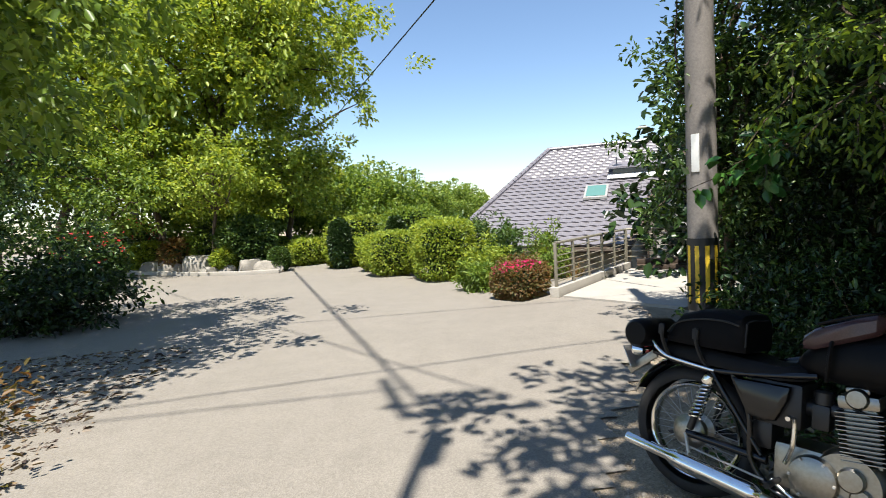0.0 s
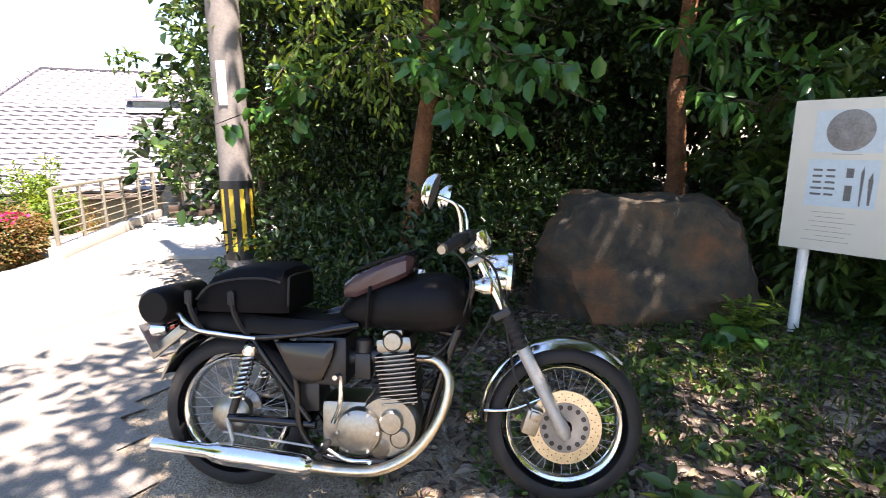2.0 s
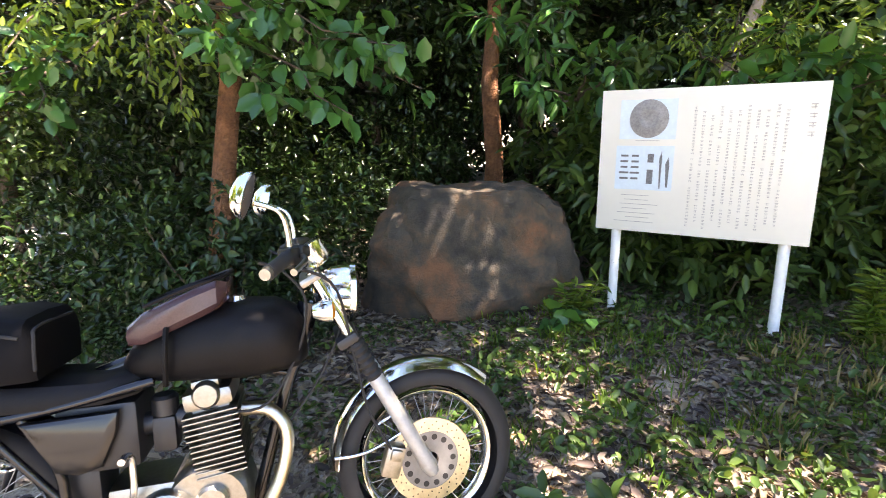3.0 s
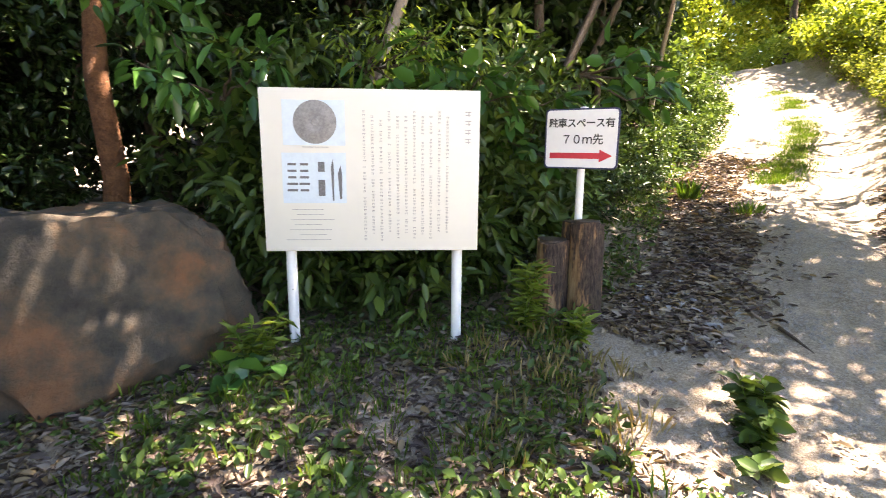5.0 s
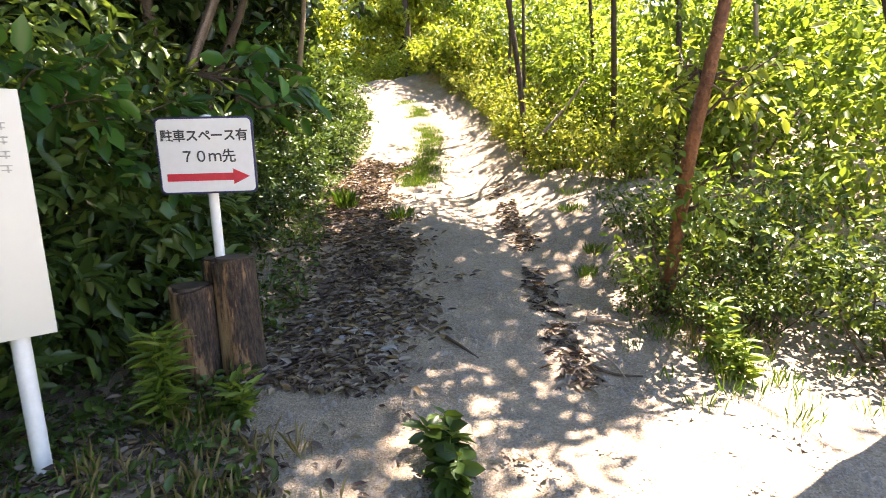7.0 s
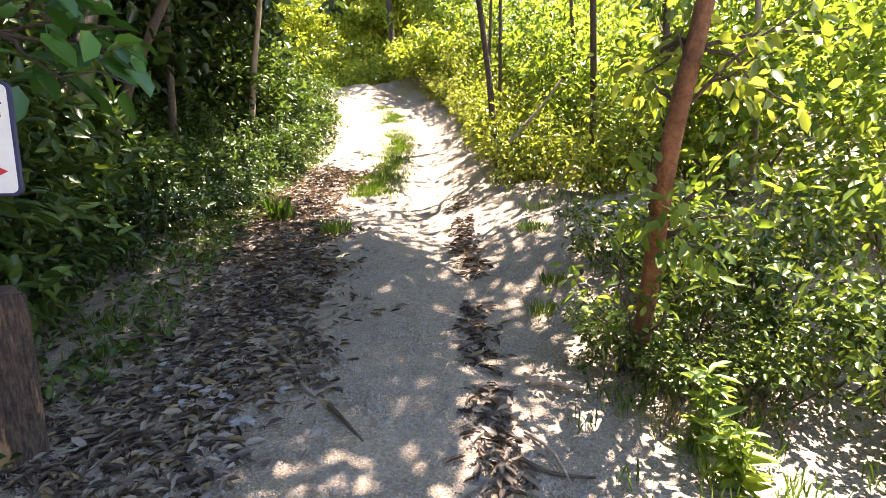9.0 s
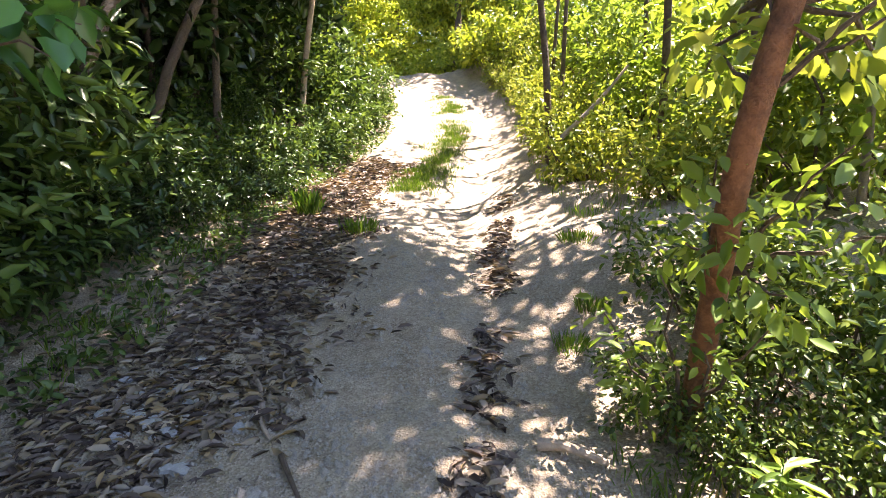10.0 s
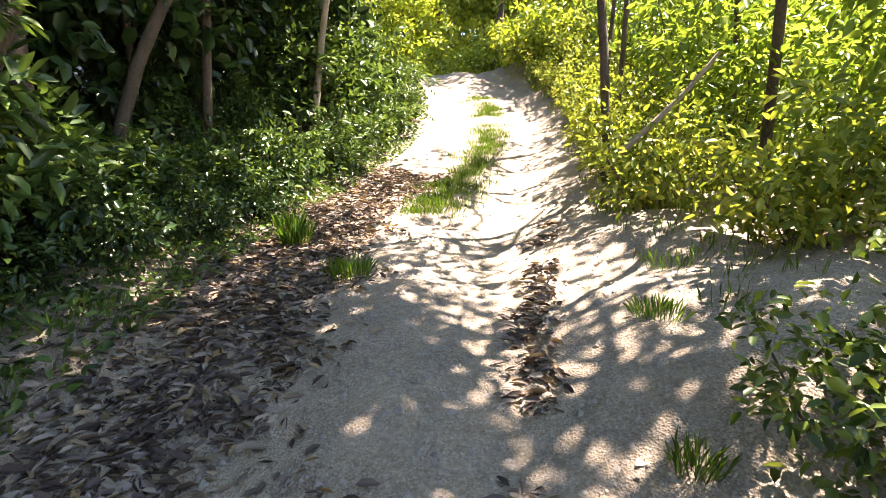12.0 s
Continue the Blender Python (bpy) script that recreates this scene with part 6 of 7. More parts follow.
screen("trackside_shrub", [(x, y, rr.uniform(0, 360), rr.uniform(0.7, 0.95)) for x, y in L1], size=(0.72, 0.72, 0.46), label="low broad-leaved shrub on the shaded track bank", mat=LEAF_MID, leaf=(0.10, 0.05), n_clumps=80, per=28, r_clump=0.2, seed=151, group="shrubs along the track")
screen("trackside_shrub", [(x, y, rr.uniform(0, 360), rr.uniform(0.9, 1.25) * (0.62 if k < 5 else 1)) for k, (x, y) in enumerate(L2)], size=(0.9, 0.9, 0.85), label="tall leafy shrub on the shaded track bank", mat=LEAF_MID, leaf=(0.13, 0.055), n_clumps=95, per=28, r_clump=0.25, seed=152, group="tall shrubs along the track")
screen("trackside_shrub", [(*along(s, o), rr.uniform(0, 360), k) for s, o, k in ((0.5, 2.75, 0.75), (1.3, 2.35, 0.6), (0.7, 3.5, 0.95), (2.1, 2.15, 0.6), (3.0, 2.0, 0.55), (3.9, 1.85, 0.5), (-0.1, 2.6, 0.6), (-0.4, 3.2, 0.8))], size=(0.72, 0.72, 0.5), label="low shrub on the bank, shade put into its dark leaves", mat=LEAF_DARK, leaf=(0.10, 0.05), n_clumps=80, per=28, r_clump=0.2, seed=153, group="shrubs along the track")
# right side of the track; yellower leaf tones carry its sunlight
RN = [(1.95, -4.3, 0.42), (2.68, -4.2, 0.42), (2.3, -4.1, 0.35), (1.75, -4.6, 0.65), (2.4, -4.7, 0.55), (1.25, -4.2, 0.6), (2.85, -5.05, 0.6), (2.1, -5.1, 0.7)]
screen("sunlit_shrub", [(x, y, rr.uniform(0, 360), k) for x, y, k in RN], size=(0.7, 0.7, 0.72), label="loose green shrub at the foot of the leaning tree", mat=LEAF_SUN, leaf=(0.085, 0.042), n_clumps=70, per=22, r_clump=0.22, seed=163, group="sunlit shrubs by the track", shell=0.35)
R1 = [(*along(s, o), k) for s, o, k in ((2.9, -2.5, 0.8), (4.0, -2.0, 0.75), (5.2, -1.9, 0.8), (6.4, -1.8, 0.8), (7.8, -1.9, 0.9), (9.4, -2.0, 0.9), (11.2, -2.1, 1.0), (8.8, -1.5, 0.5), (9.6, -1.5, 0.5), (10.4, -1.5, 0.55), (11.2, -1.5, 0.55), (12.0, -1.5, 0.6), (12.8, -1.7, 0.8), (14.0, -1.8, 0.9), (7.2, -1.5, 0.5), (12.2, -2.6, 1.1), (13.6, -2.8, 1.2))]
screen("sunlit_shrub", [(x, y, rr.uniform(0, 360), k) for x, y, k in R1], size=(0.7, 0.7, 0.62), label="shrub beside the track, sunlight put into its yellow-green leaves", mat=LEAF_YELLOW_LIT, leaf=(0.09, 0.045), n_clumps=75, per=24, r_clump=0.22, seed=161, group="sunlit shrubs by the track", shell=0.35)
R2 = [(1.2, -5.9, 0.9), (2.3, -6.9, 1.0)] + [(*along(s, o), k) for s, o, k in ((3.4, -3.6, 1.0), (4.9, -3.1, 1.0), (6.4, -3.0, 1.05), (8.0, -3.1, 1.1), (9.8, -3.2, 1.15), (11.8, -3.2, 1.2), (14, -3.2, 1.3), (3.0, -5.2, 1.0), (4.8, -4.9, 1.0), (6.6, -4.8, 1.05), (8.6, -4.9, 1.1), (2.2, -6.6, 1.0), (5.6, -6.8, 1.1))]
screen("sunlit_shrub", [(x, y, rr.uniform(0, 360), k) for x, y, k in R2], size=(0.95, 0.95, 1.15), label="tall shrub, sunlight put into its yellow-green leaves", mat=LEAF_BRIGHT, leaf=(0.10, 0.05), n_clumps=110, per=24, r_clump=0.26, seed=162, group="tall sunlit shrubs", shell=0.3)


# trees of the track: thin trunks, crowns high up
def leaning_trunk(pts, radii, x, y, label, crown, seed, mat, leafm):
    rng = np.random.default_rng(seed)
    t = thing("track_tree", x, y, gz(x, y), 0, label, "tree")
    o = np.array((x, y, gz(x, y)))
    bm = bmesh.new()
    rod(bm, bent([tuple(np.array(p) - o) for p in pts], 3), [radii[0] + (radii[1] - radii[0]) * k / (3 * (len(pts) - 1)) for k in range(3 * (len(pts) - 1) + 1)], 12)
    p, ou, c = clumps(rng, crown[3], crown[:3], 40, 0.4, 0.2)
    off = np.array(pts[-1]) - o
    for k in range(min(10, len(c))):
        rod(bm, limb_path(off - np.array((0, 0, 0.6)), c[k] + off, rng, 5, 0.1), [0.04, 0.03, 0.022, 0.014, 0.006], 6)
    part("trunk", bm, mat, t)
    ob = new("crown", leaf_mesh("crown", p + off, ou, leafm, 0.13, 0.065, rng, 0.3))
    ob.parent = t
    return t


g0 = gz(2.62, -4.3)
leaning_trunk([(2.62, -4.3, g0 - 0.1), (2.51, -4.02, 0.85), (2.42, -3.76, 1.42), (2.34, -3.84, 1.98), (2.25, -4.0, 2.8), (2.2, -4.3, 4.2), (2.3, -4.6, 5.6)], (0.05, 0.03), 2.62, -4.3, "leaning tree with orange-brown flaking bark beside the track", (0.7, 0.7, 0.6, 12), 171, BARK_RED, LEAF_BRIGHT)
for k, (x, y, dx, dy, r, cr, m, lab) in enumerate(((4.03, -7.9, -0.2, 1.3, 0.045, 75, BARK, "thin dark tree on the sunlit bank"), (5.39, -7.9, 0.5, 0.3, 0.05, 40, BARK, "thin dark tree on the sunlit bank"), (3.0, -6.8, 0.2, -0.3, 0.04, 12, BARK, "thin dark tree on the sunlit bank"), (10.3, -7.6, -0.6, -0.2, 0.06, 150, BARK_PALE, "pale slender trunk in the shaded wood"), (8.9, -4.4, -0.6, -1.6, 0.07, 120, BARK, "dark trunk in the shaded wood"), (7.6, -3.2, -0.4, -1.6, 0.07, 70, BARK, "dark trunk in the shaded wood"), (8.2, -3.75, 0.1, 0.2, 0.09, 40, BARK, "dark trunk in the shaded wood"), (9.4, -5.6, 0.2, -0.2, 0.06, 40, BARK, "dark trunk in the shaded wood"), (9.9, -5.0, -0.3, 0.3, 0.05, 30, BARK, "dark trunk in the shaded wood"), (4.6, -8.9, 0.3, 0.1, 0.035, 10, BARK, "thin dark tree on the sunlit bank"), (3.5, -8.3, -0.4, 0.2, 0.03, 10, BARK, "thin dark tree on the sunlit bank"), (6.2, -9.6, 0.2, -0.3, 0.04, 10, BARK, "thin dark tree on the sunlit bank"), (7.4, -11.4, -0.2, 0.2, 0.04, 10, BARK, "thin dark tree on the sunlit bank"), (2.2, -6.6, 0.3, 0.2, 0.03, 8, BARK_PALE, "thin pale tree on the sunlit bank"))):
    z = gz(x, y)
    leaning_trunk([(x, y, z - 0.1), (x + dx * 0.2, y + dy * 0.2, z + 1.2), (x + dx * 0.6, y + dy * 0.6, z + 2.8), (x + dx, y + dy, z + 5.2)], (r, r * 0.6), x, y, lab, (2.1, 2.0, 1.3, cr), 180 + k, m, LEAF_BRIGHT if y < -6.5 and x < 6 else LEAF_MID)
# the wood beyond the bend; bright leaf tones carry its sunlight
x, y = 13.9, -16.4
tree("track_tree", x, y, gz(x, y), 9, 0.13, (1.9, 1.9, 1.8), "straight dark trunk beside the bend of the track", (BARK, LEAF_YELLOW_LIT), (0.16, 0.09), 130, 40, 0.4, 195, (0.1, 0), 7.2, limbs=12, shell=0.3)
ft = tree("woodland_tree", 16.3, -19.2, gz(16.3, -19.2), 8, 0.13, (2.2, 2.2, 3.4), "woodland tree beyond the bend of the track, leaves coloured as sunlit", (BARK, LEAF_FRESH_LIT), (0.17, 0.09), 200, 40, 0.42, 191, (0.2, 0), 4.0, limbs=14, shell=0.3, group="sunlit trees beyond the bend")
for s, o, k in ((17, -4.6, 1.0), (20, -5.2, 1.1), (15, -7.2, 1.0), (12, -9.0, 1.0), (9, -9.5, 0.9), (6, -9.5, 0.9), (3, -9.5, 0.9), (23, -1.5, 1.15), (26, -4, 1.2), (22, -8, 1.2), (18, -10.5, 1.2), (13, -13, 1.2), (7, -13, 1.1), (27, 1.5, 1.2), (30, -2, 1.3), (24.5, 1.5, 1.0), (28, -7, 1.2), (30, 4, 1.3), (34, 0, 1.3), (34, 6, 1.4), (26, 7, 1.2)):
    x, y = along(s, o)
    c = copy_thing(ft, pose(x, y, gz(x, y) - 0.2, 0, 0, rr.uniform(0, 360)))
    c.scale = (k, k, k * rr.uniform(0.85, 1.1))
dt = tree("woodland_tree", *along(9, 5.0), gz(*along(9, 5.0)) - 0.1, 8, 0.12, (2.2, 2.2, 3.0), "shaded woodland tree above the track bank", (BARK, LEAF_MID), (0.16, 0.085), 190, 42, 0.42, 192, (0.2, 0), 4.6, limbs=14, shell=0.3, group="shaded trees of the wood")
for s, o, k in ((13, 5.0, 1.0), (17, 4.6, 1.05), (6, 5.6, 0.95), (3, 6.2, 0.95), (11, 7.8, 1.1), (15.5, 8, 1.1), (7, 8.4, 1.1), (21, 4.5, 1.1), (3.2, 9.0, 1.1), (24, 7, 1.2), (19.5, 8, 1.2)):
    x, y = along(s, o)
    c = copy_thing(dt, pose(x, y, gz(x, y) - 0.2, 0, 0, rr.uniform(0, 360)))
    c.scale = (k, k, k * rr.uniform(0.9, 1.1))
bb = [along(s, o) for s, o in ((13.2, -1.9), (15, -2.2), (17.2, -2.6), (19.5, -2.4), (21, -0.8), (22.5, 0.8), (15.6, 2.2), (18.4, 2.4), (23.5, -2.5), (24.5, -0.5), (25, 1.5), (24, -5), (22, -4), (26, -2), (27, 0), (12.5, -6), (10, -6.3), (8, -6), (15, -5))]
screen("sunlit_shrub", [(x, y, rr.uniform(0, 360), rr.uniform(0.9, 1.3)) for x, y in bb], size=(1.1, 1.1, 0.55), label="low growth at the bend of the track, leaves coloured as sunlit", mat=LEAF_FRESH_LIT, leaf=(0.13, 0.06), n_clumps=90, per=22, r_clump=0.26, seed=193, group="sunlit growth at the bend")


# large-leaved branch over the boulder
def leafy_branch(name, root, ends, label, mat, leaf, n, seed, spread=0.16):
    rng = np.random.default_rng(seed)
    t = thing(name, *root, 0, label, "branch")
    bm = bmesh.new()
    P, O = [], []
    for e in ends:
        e = np.array(e) - np.array(root)
        path = limb_path((0, 0, 0), e, rng, 6, 0.08)
        rod(bm, path, [0.013, 0.011, 0.009, 0.007, 0.005, 0.003], 6)
        for k in range(n):
            u = 0.35 + 0.65 * rng.random()
            i = min(int(u * 5), 4)
            q = np.array(path[i]) + (np.array(path[i + 1]) - np.array(path[i])) * (u * 5 - i)
            o = rng.normal(0, 1, 3) + e / np.linalg.norm(e) * 0.7
            o /= np.linalg.norm(o)
            P.append(q + o * rng.uniform(0.02, spread))
            O.append(o)
    tagged(part("stem", bm, BARK, t), kind="stuff")
    ob = new("leaves", leaf_mesh("leaves", np.array(P), np.array(O), mat, leaf[0], leaf[1], rng, 0.55, 0.35, 0.12, 0.3))
    ob.parent = t
    return t


leafy_branch("leafy_branch", (3.98, 2.95, 2.3), [(3.62, 1.62, 1.98), (3.6, 1.35, 1.9), (3.5, 2.1, 1.62), (3.75, 1.75, 1.55), (3.55, 1.9, 2.15), (3.85, 1.35, 1.7), (3.45, 2.35, 1.9)], "hanging branch with large round glossy leaves", LEAF_BIG, (0.13, 0.09), 36, 201)
leafy_branch("leafy_branch", (4.1, 3.4, 2.4), [(3.6, 2.75, 1.95), (3.45, 2.95, 1.75), (3.75, 2.6, 2.2), (3.3, 3.1, 2.05), (3.5, 2.6, 2.3), (3.65, 2.9, 1.6), (3.2, 3.3, 1.85)], "drooping evergreen twigs with narrow pale green leaves", LEAF_BRIGHT, (0.08, 0.03), 60, 208, 0.2)
leafy_branch("leafy_branch", (4.3, 3.9, 2.9), [(3.35, 3.2, 2.5), (3.5, 2.9, 2.65), (3.3, 3.45, 2.2), (3.6, 2.7, 2.45), (3.2, 3.65, 2.6), (3.75, 2.5, 2.75), (3.1, 3.55, 1.9)], "drooping evergreen twigs with narrow pale green leaves", LEAF_BRIGHT, (0.085, 0.032), 90, 209, 0.24)
leafy_branch("leafy_branch", (4.4, 2.7, 3.0), [(3.9, 1.9, 2.5), (4.1, 1.5, 2.6), (3.8, 2.2, 2.75), (4.3, 1.2, 2.45), (4.0, 1.7, 2.25)], "branch with large round glossy leaves high in the shade", LEAF_BIG, (0.13, 0.09), 26, 210)
leafy_branch("leafy_branch", (6.0, 1.0, 2.4), [(5.3, 0.9, 2.25), (5.5, 1.3, 2.4), (5.2, 0.55, 2.35), (5.6, 0.7, 2.6), (5.25, 0.7, 1.95), (5.7, 1.6, 2.5)], "branch with long light leaves above the boulder", LEAF_BIG, (0.17, 0.06), 26, 211)
leafy_branch("leafy_branch", (5.9, -0.6, 2.0), [(5.1, -0.2, 2.15), (5.2, -0.6, 2.3), (5.0, -0.85, 2.1), (5.3, -1.1, 2.3), (5.1, -1.3, 2.1)], "fine feathery sprays of bright green leaves above the board", LEAF_BRIGHT, (0.07, 0.02), 110, 212, 0.22)
leafy_branch("leafy_branch", (4.2, 4.3, 2.0), [(3.0, 3.7, 1.75), (3.2, 3.5, 1.6), (2.85, 3.95, 1.6), (3.4, 3.6, 1.95), (3.1, 3.3, 1.95)], "hanging branch with large round glossy leaves", LEAF_BIG, (0.12, 0.08), 18, 202)
leafy_branch("leafy_branch", (5.6, -1.2, 1.6), [(4.75, -0.9, 1.82), (5.0, -1.25, 1.9), (4.9, -1.5, 1.75), (5.2, -1.7, 2.1), (5.0, -0.4, 1.95), (5.3, -0.9, 2.2), (5.1, -2.0, 1.8), (5.1, -1.9, 1.3)], "branch with broad lobed leaves reaching over the board", LEAF_BIG, (0.19, 0.09), 24, 203)
leafy_branch("leafy_branch", (5.5, 0.5, 1.7), [(5.0, 0.75, 1.75), (5.2, 0.4, 2.0), (5.3, 1.0, 1.9), (5.0, 0.2, 1.95)], "branch with long leaves above the board", LEAF_BIG, (0.16, 0.06), 26, 204)
leafy_branch("leafy_branch", (5.3, -2.3, 2.0), [(4.5, -2.62, 1.85), (4.42, -2.5, 1.7), (4.7, -2.7, 2.0), (4.6, -2.3, 2.1)], "branch with broad lobed leaves hanging over the track edge", LEAF_BIG, (0.17, 0.09), 16, 205)
leafy_branch("leafy_branch", (2.42, -3.85, 1.9), [(2.84, -4.39, 1.9), (2.7, -4.3, 1.75), (2.2, -4.2, 1.7), (1.95, -4.1, 1.6), (2.6, -4.5, 2.05), (1.8, -4.0, 1.9)], "leafy twig with bright sunlit leaves by the leaning tree", LEAF_YELLOW_LIT, (0.09, 0.042), 15, 206)
leafy_branch("leafy_branch", (2.5, -4.02, 1.0), [(2.5, -3.8, 1.4), (2.35, -3.72, 1.2), (2.6, -3.92, 1.1), (2.15, -3.8, 1.45), (2.0, -3.85, 1.2), (2.25, -3.75, 1.0)], "leafy twigs with bright sunlit leaves on the leaning tree", LEAF_BRIGHT, (0.085, 0.042), 22, 213)
leafy_branch("leafy_branch", (2.4, -3.8, 1.6), [(2.55, -3.95, 1.75), (2.4, -3.8, 1.95), (2.05, -3.8, 1.8), (1.95, -3.9, 2.0), (2.6, -4.2, 2.1)], "leafy twigs with bright sunlit leaves on the leaning tree", LEAF_YELLOW_LIT, (0.08, 0.04), 18, 214)
leafy_branch("leafy_branch", (2.6, -4.15, 0.3), [(2.95, -4.05, 0.75), (2.8, -3.95, 0.62), (2.7, -4.0, 0.95), (2.5, -3.95, 0.7), (2.3, -3.9, 0.85), (2.9, -4.25, 0.6)], "sapling with broad bright leaves at the track edge", LEAF_BRIGHT, (0.075, 0.035), 24, 207)


# ground cover
def scatter(n, area, seed):
    rng = np.random.default_rng(seed)
    out = []
    while len(out) < n:
        p = area(rng)
        if p is not None:
            out.append((p[0], p[1], gz(p[0], p[1])))
    return np.array(out)


def flat_leaves(name, pts, mat, size, seed, label, category, lift=0.012, tilt=0.18):
    rng = np.random.default_rng(seed)
    n = len(pts)
    a = rng.uniform(0, 2 * np.pi, n)
    d = np.stack([np.cos(a), np.sin(a), rng.normal(0, tilt, n)], 1)
    p = pts + np.array((0, 0, lift))
    ob = new(name, leaf_mesh(name, p, d, mat, size[0], size[1], rng, 0.0, 0.05, 0.3, 0.5))
    return tagged(ob, label, category, kind="stuff")


def verge(x, y):
    """On the verge by the board, clear of the trodden track."""
    return y > -1.75 + 0.48 * (4.33 - x) + 0.15 * noise.noise(Vector((x * 2.3, y * 2.3, 7)))


def litter_area(rng):
    k = rng.random()
    if k < 0.55:
        s, o = rng.uniform(-0.9, 6.5), 0.85 + rng.normal(0, 0.42)
        return along(s, o) if rng.random() < 1.15 * step01(o + 0.5 * noise.noise(Vector((s * 1.7, o * 1.7, 4))), 0.05, 1.0) else None
    if k < 0.60:
        s = rng.uniform(-0.7, 4.3)
        o = -1.56 + 0.085 * s + rng.normal(0, 0.06) - track_mid(s) + 0.12 * noise.noise(Vector((s * 1.1, 3, 1)))
        return along(s, o) if noise.noise(Vector((s * 1.9, 0, 2))) > -0.12 else None
    if k < 0.93:
        p = rng.uniform(2.6, 5.2), rng.uniform(-2.2, 2.6)
        return p if verge(*p) or rng.random() < 0.06 else None
    return rng.uniform(-4.5, -2.2), rng.uniform(2.5, 6.5)


flat_leaves("leaf_litter", scatter(26000, litter_area, 211), LITTER, (0.07, 0.024), 211, "brown dead leaves lying over the earth", "leaf litter")


def tufts(name, spots, mat, blades, length, seed, label, category="grass", spread=0.5):
    """Tufts of thin blades standing on the ground."""
    rng = np.random.default_rng(seed)
    P, D = [], []
    for x, y, r in spots:
        z = gz(x, y)
        for _ in range(blades):
            a, q = rng.uniform(0, 6.283), r * rng.random() ** 0.7
            P.append((x + q * math.cos(a), y + q * math.sin(a), z - 0.005))
            D.append((math.cos(a) * spread * rng.random(), math.sin(a) * spread * rng.random(), 1))
    P, D = np.array(P), np.array(D)
    D /= np.linalg.norm(D, axis=1)[:, None]
    ob = new(name, leaf_mesh(name, P, D, mat, length, length * 0.034, rng, -0.1, 0.18, 0.2, 0.5))
    return tagged(ob, label, category, kind="stuff")


r2 = random.Random(9)
strip = []
for k in range(420):
    s = r2.uniform(4.4, 11.5)
    if noise.noise(Vector((s * 1.3, 1, 6))) > -0.25:
        strip.append((*along(s, 0.06 + r2.gauss(0, 0.17)), 0.14))
tufts("track_grass", strip, GRASS, 30, 0.07, 221, "strip of grass between the wheel ruts")
for k, (x, y, r, L, m, lab) in enumerate(((6.9, -5.33, 0.13, 0.26, GRASS, "bright tuft of long grass on the track bank"), (5.85, -5.17, 0.18, 0.16, GRASS, "small patch of grass in the track"), (3.82, -5.55, 0.12, 0.11, GRASS, "thin green grass tuft on the bank"), (3.3, -4.5, 0.09, 0.11, GRASS, "thin grass tuft at the rut edge"), (3.35, -4.85, 0.09, 0.11, GRASS, "thin grass tuft at the rut edge"))):
    tufts("grass_tuft", [(x, y, r)], m, 110, L * 0.85, 230 + k, lab, "grass tuft")
weeds = [p for p in [(r2.uniform(2.7, 5.0), r2.uniform(-1.7, 1.2), 0.10) for _ in range(190)] if verge(p[0], p[1])] + [(r2.gauss(2.35, 0.3), r2.gauss(-3.95, 0.2), 0.12) for _ in range(26)] + [(r2.gauss(1.7, 0.4), r2.gauss(-3.5, 0.25), 0.1) for _ in range(24)] + [(*along(r2.uniform(0, 6), 1.45 + r2.random() * 0.5), 0.1) for _ in range(80)] + [(*along(r2.uniform(1.5, 9), -1.5 - r2.random() * 0.8), 0.12) for _ in range(90)] + [(*along(r2.uniform(6.5, 14.5), -1.2 - r2.random() * 1.2), 0.16) for _ in range(260)]
tufts("verge_grass", weeds, GRASS, 16, 0.085, 241, "thin green grass scattered over the verge")
tufts("dry_verge_grass", [(r2.gauss(3.9, 0.35), r2.gauss(-1.1, 0.3), 0.12) for _ in range(20)] + [(r2.gauss(2.3, 0.2), r2.gauss(-4.1, 0.15), 0.1) for _ in range(8)], DRYGRASS, 22, 0.11, 242, "dry straw-coloured grass by the board")


def cover_area(rng):
    k = rng.random()
    if k < 0.36:
        p = rng.uniform(2.8, 5.6), rng.uniform(-2.0, 1.0)
        return p if verge(*p) and (noise.noise(Vector((p[0] * 1.4, p[1] * 1.4, 5))) > -0.05 or p[0] > 4.5) else None
    if k < 0.9:
        s, o = rng.uniform(-0.3, 9), 1.35 + rng.random() * 1.2
        return along(s, o)
    return rng.uniform(2.6, 4.4), rng.uniform(2.3, 4.4)


def front_area(rng):
    return rng.uniform(1.9, 4.7), rng.uniform(-1.3, 2.8)


flat_leaves("leaf_litter", scatter(6500, front_area, 213), LITTER, (0.065, 0.022), 213, "grey-brown dead leaves round the motorcycle", "leaf litter")
fp = scatter(4200, lambda rng: (lambda p: p if noise.noise(Vector((p[0] * 1.8, p[1] * 1.8, 8))) > 0.0 else None)(front_area(rng)), 214)
rng_f = np.random.default_rng(214)
fp[:, 2] += rng_f.uniform(0.005, 0.05, len(fp))
fd = rng_f.normal(0, 1, fp.shape) * np.array((1, 1, 0.3)) + np.array((0, 0, 0.3))
fd /= np.linalg.norm(fd, axis=1)[:, None]
tagged(new("ground_cover", leaf_mesh("ground_cover", fp, fd, LEAF_MID, 0.042, 0.022, rng_f, 0.0, 0.3)), "small green seedlings among the dead leaves", "ground cover", kind="stuff")
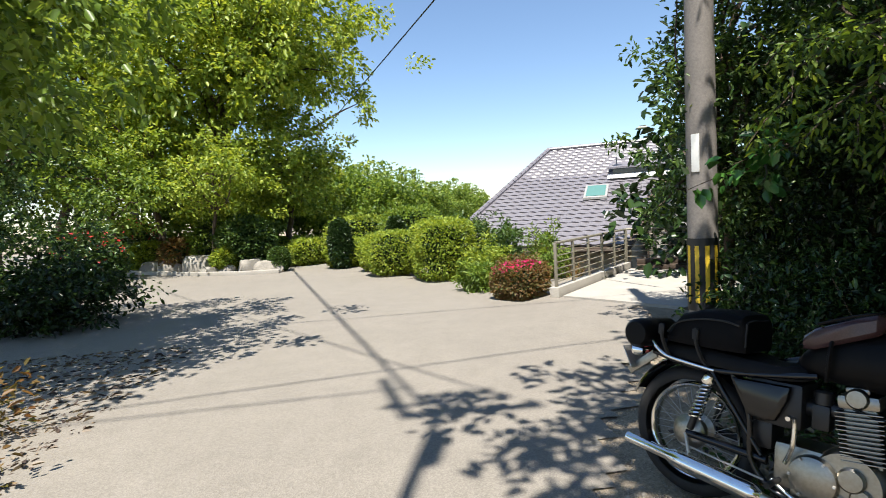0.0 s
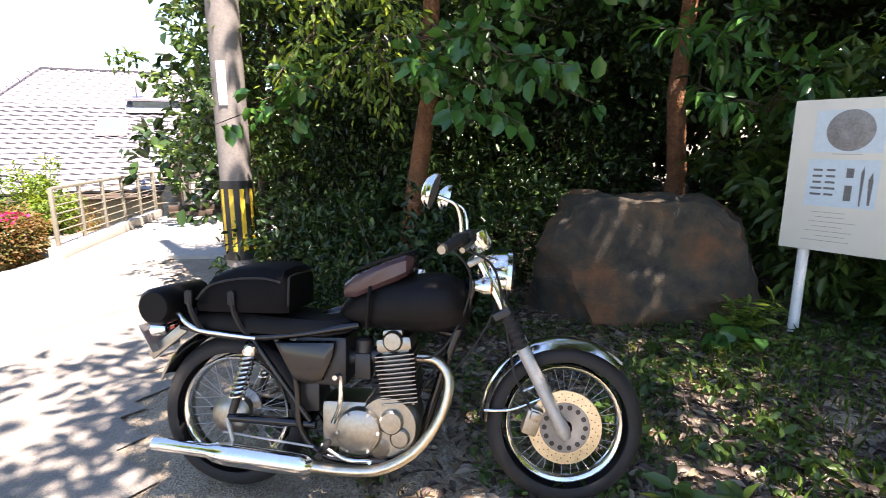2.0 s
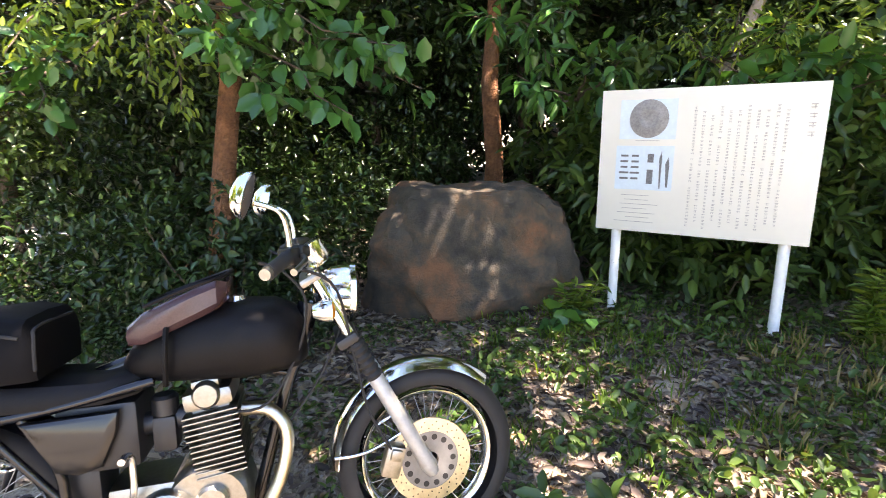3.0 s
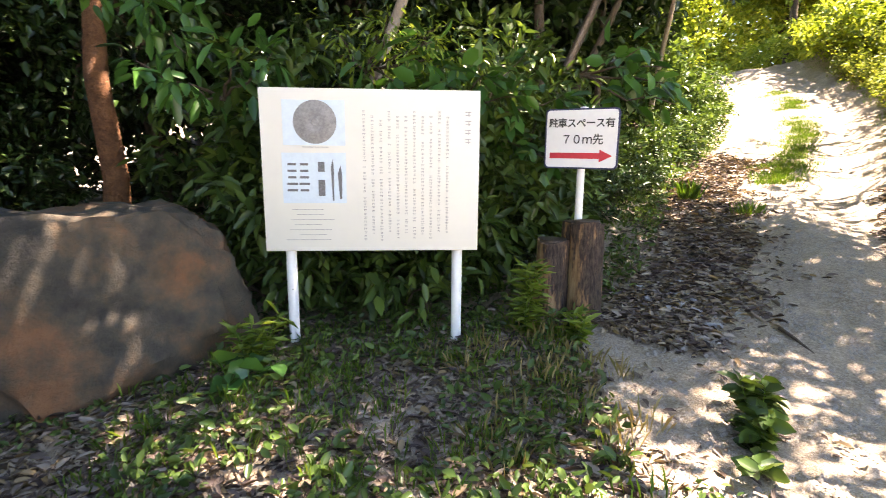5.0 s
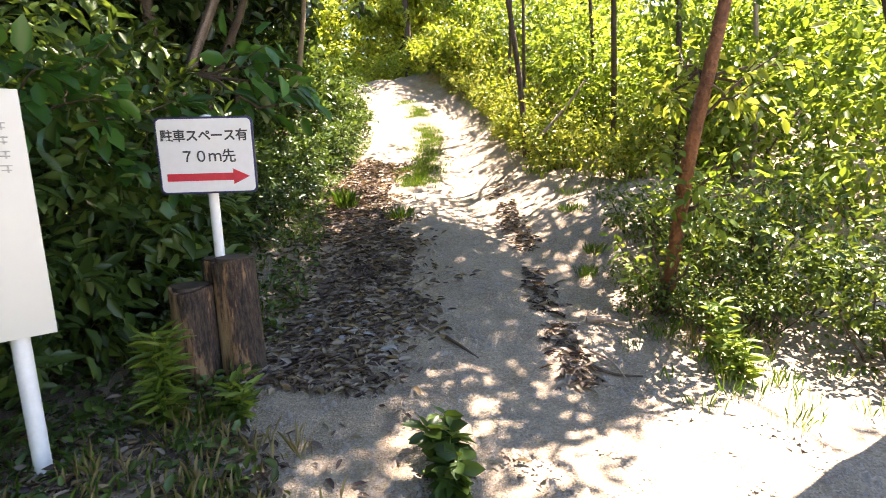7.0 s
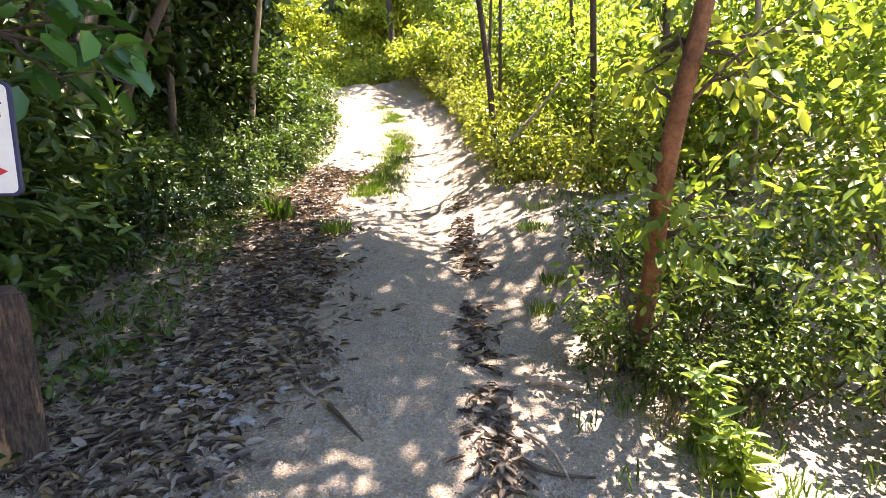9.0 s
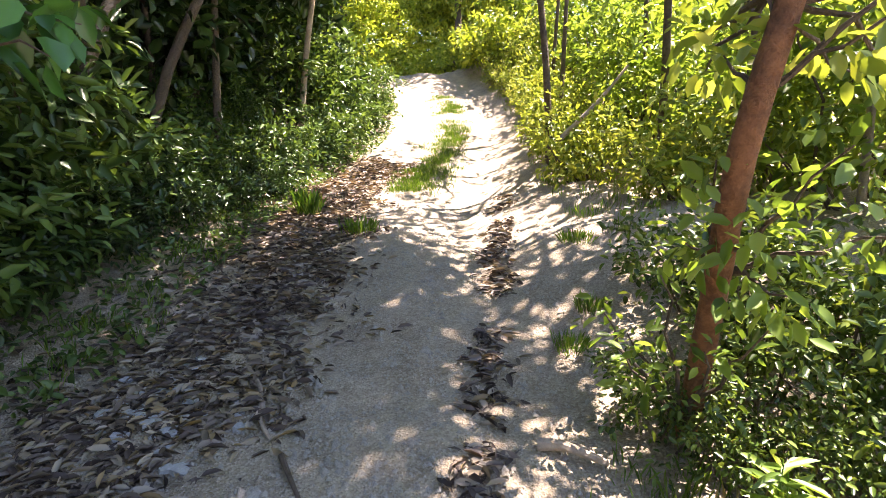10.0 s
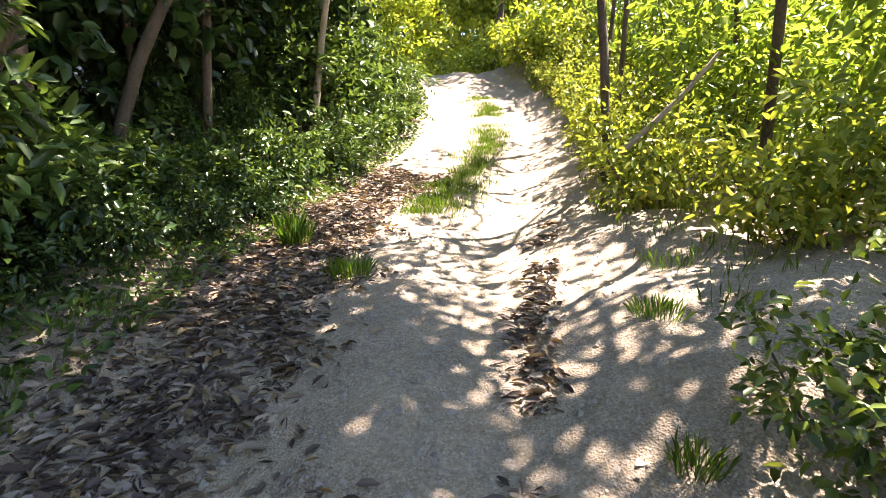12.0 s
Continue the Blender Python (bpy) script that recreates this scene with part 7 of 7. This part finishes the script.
# loose grit on the track and the verge
gp = scatter(22000, lambda rng: along(rng.uniform(-2.2, 6.5), rng.normal(0, 0.9)) if rng.random() < 0.6 else (rng.uniform(0.8, 4.2), rng.uniform(-3.4, 2.2)), 215)
rng_g = np.random.default_rng(215)
gs = rng_g.gamma(2.0, 0.0042, len(gp))[:, None] + 0.003
tet = np.array(((1, 0, -0.4), (-0.5, 0.87, -0.4), (-0.5, -0.87, -0.4), (0.1, 0.1, 0.6)))
ga = rng_g.uniform(0, 6.283, len(gp))
rot = np.stack([np.stack([np.cos(ga), -np.sin(ga), 0 * ga], 1), np.stack([np.sin(ga), np.cos(ga), 0 * ga], 1), np.stack([0 * ga, 0 * ga, 1 + 0 * ga], 1)], 1)
gv = np.einsum("nij,kj->nki", rot, tet) * gs[:, :, None] + (gp + np.array((0, 0, 0.003)))[:, None, :]
gf = (np.arange(len(gp)) * 4)[:, None, None] + np.array(((0, 1, 3), (1, 2, 3), (2, 0, 3)))[None]
tagged(new("grit", mesh_np("grit", gv.reshape(-1, 3), gf.reshape(-1, 3), surface("grit", (0.11, 0.095, 0.075), (0.46, 0.41, 0.34), 30, 200, 0.9, 0))), "loose grit and small stones on the track", "grit", kind="stuff")


cp = scatter(8000, cover_area, 251)
rng_c = np.random.default_rng(252)
cp[:, 2] += rng_c.uniform(0.01, 0.08, len(cp))
dirs = rng_c.normal(0, 1, cp.shape) * np.array((1, 1, 0.35)) + np.array((0, 0, 0.35))
dirs /= np.linalg.norm(dirs, axis=1)[:, None]
tagged(new("ground_cover", leaf_mesh("ground_cover", cp, dirs, LEAF_MID, 0.062, 0.032, rng_c, 0.0, 0.3)), "low green creepers and seedlings on the shaded floor", "ground cover", kind="stuff")


def weed(name, x, y, h, leaf, n, mat, seed, label, lean=0.1):
    """A single upright weed: a stalk with leaves all the way up."""
    rng = np.random.default_rng(seed)
    t = thing(name, x, y, gz(x, y), 0, label, "weed")
    bm = bmesh.new()
    P, O = [], []
    for k in range(3):
        e = (rng.normal(0, lean), rng.normal(0, lean), h * rng.uniform(0.75, 1))
        path = limb_path((0.02 * k, 0.02, -0.02), e, rng, 6, 0.03)
        rod(bm, path, [0.006, 0.006, 0.005, 0.004, 0.003, 0.002], 6)
        for j in range(n):
            u = 0.1 + 0.9 * j / n
            i = min(int(u * 5), 4)
            q = np.array(path[i]) + (np.array(path[i + 1]) - np.array(path[i])) * (u * 5 - i)
            a = j * 2.4
            P.append(q)
            O.append((math.cos(a), math.sin(a), 0.35))
    part("stalk", bm, GRASS, t)
    ob = new("leaves", leaf_mesh("leaves", np.array(P), np.array(O), mat, leaf[0], leaf[1], rng, 0.1, 0.2, 0.15, 0.3))
    ob.parent = t
    return t


weed("tall_weed", 4.42, -1.36, 0.55, (0.13, 0.022), 60, LEAF_BRIGHT, 261, "tall bright green weed with narrow leaves", 0.03)
weed("weed", 3.02, -1.86, 0.30, (0.10, 0.06), 40, LEAF_MID, 262, "bushy dark green weed growing on the track", 0.12)
weed("weed", 2.9, -1.7, 0.2, (0.10, 0.06), 30, LEAF_MID, 263, "bushy dark green weed growing on the track", 0.15)
weed("weed", 4.45, 0.42, 0.34, (0.12, 0.03), 30, LEAF_BRIGHT, 264, "upright weed beside the boulder")
weed("weed", 4.35, 0.52, 0.2, (0.13, 0.11), 5, LEAF_BIG, 265, "round-leaved weed beside the boulder")
weed("weed", 4.15, -1.6, 0.2, (0.12, 0.03), 24, LEAF_BRIGHT, 266, "small leafy weed near the logs")
weed("weed", 2.15, -3.75, 0.4, (0.12, 0.03), 26, LEAF_BRIGHT, 267, "sunlit weed at the track edge")
weed("weed", 2.0, -3.55, 0.3, (0.11, 0.03), 26, LEAF_BRIGHT, 268, "sunlit weed at the track edge")
weed("weed", 2.35, 0.35, 0.2, (0.11, 0.05), 30, LEAF_MID, 269, "leafy weed under the front wheel", 0.2)


# pale stones, sticks
PALE = surface("pale_stone", (0.20, 0.20, 0.20), (0.40, 0.40, 0.39), 5, 40, 0.9, 0.5, 0.01)
r3 = random.Random(3)
for k in range(70):
    x, y = r3.gauss(4.48, 0.2), r3.gauss(-2.82, 0.14)
    s = r3.uniform(0.01, 0.035)
    boulder("pebble", x, y, gz(x, y) + s * 0.1, (s * 1.3, s, s * 0.8), r3.uniform(0, 360), "pale grey stone chip on the track", PALE, k, [(0, 0, 1, 0.8), (1, 0.3, 0, 0.8), (-1, 0.4, 0.2, 0.8)], 1, "stone", "pale stone chips")


def stick(pts, r, label, mat=BARK):
    bm = bmesh.new()
    pts = [(x, y, gz(x, y) + h) for x, y, h in pts]
    q = bent(pts, 4)
    rod(bm, q, [r * (1 - 0.6 * k / len(q)) for k in range(len(q))], 8)
    solid("stick", bm, mat, label, "stick")


stick([(3.05, -3.74, 0.03), (2.95, -3.79, 0.04), (2.78, -3.85, 0.03)], 0.03, "broken grey branch lying at the track edge", BARK_PALE)
stick([(3.79, -2.98, 0.02), (3.65, -2.93, 0.02), (3.48, -2.88, 0.015)], 0.014, "dark stick lying on the track")
stick([(4.6, -3.3, 0.005), (4.3, -3.2, 0.012), (4.05, -3.05, 0.01), (3.9, -3.02, 0.0)], 0.018, "root showing through the track", BARK_PALE)
stick([(2.9, -3.35, 0.02), (2.75, -3.3, 0.03), (2.62, -3.2, 0.02)], 0.01, "thin dry twig on the track", BARK_PALE)
stick([(2.85, -3.15, 0.02), (2.7, -3.2, 0.02), (2.55, -3.3, 0.02)], 0.012, "thin dry twig on the track", BARK)
stick([(4.9, -7.2, 0.5), (4.6, -7.5, 0.9), (4.4, -7.7, 1.2)], 0.03, "dead branch leaning in the sunlit shrubs", BARK_PALE)
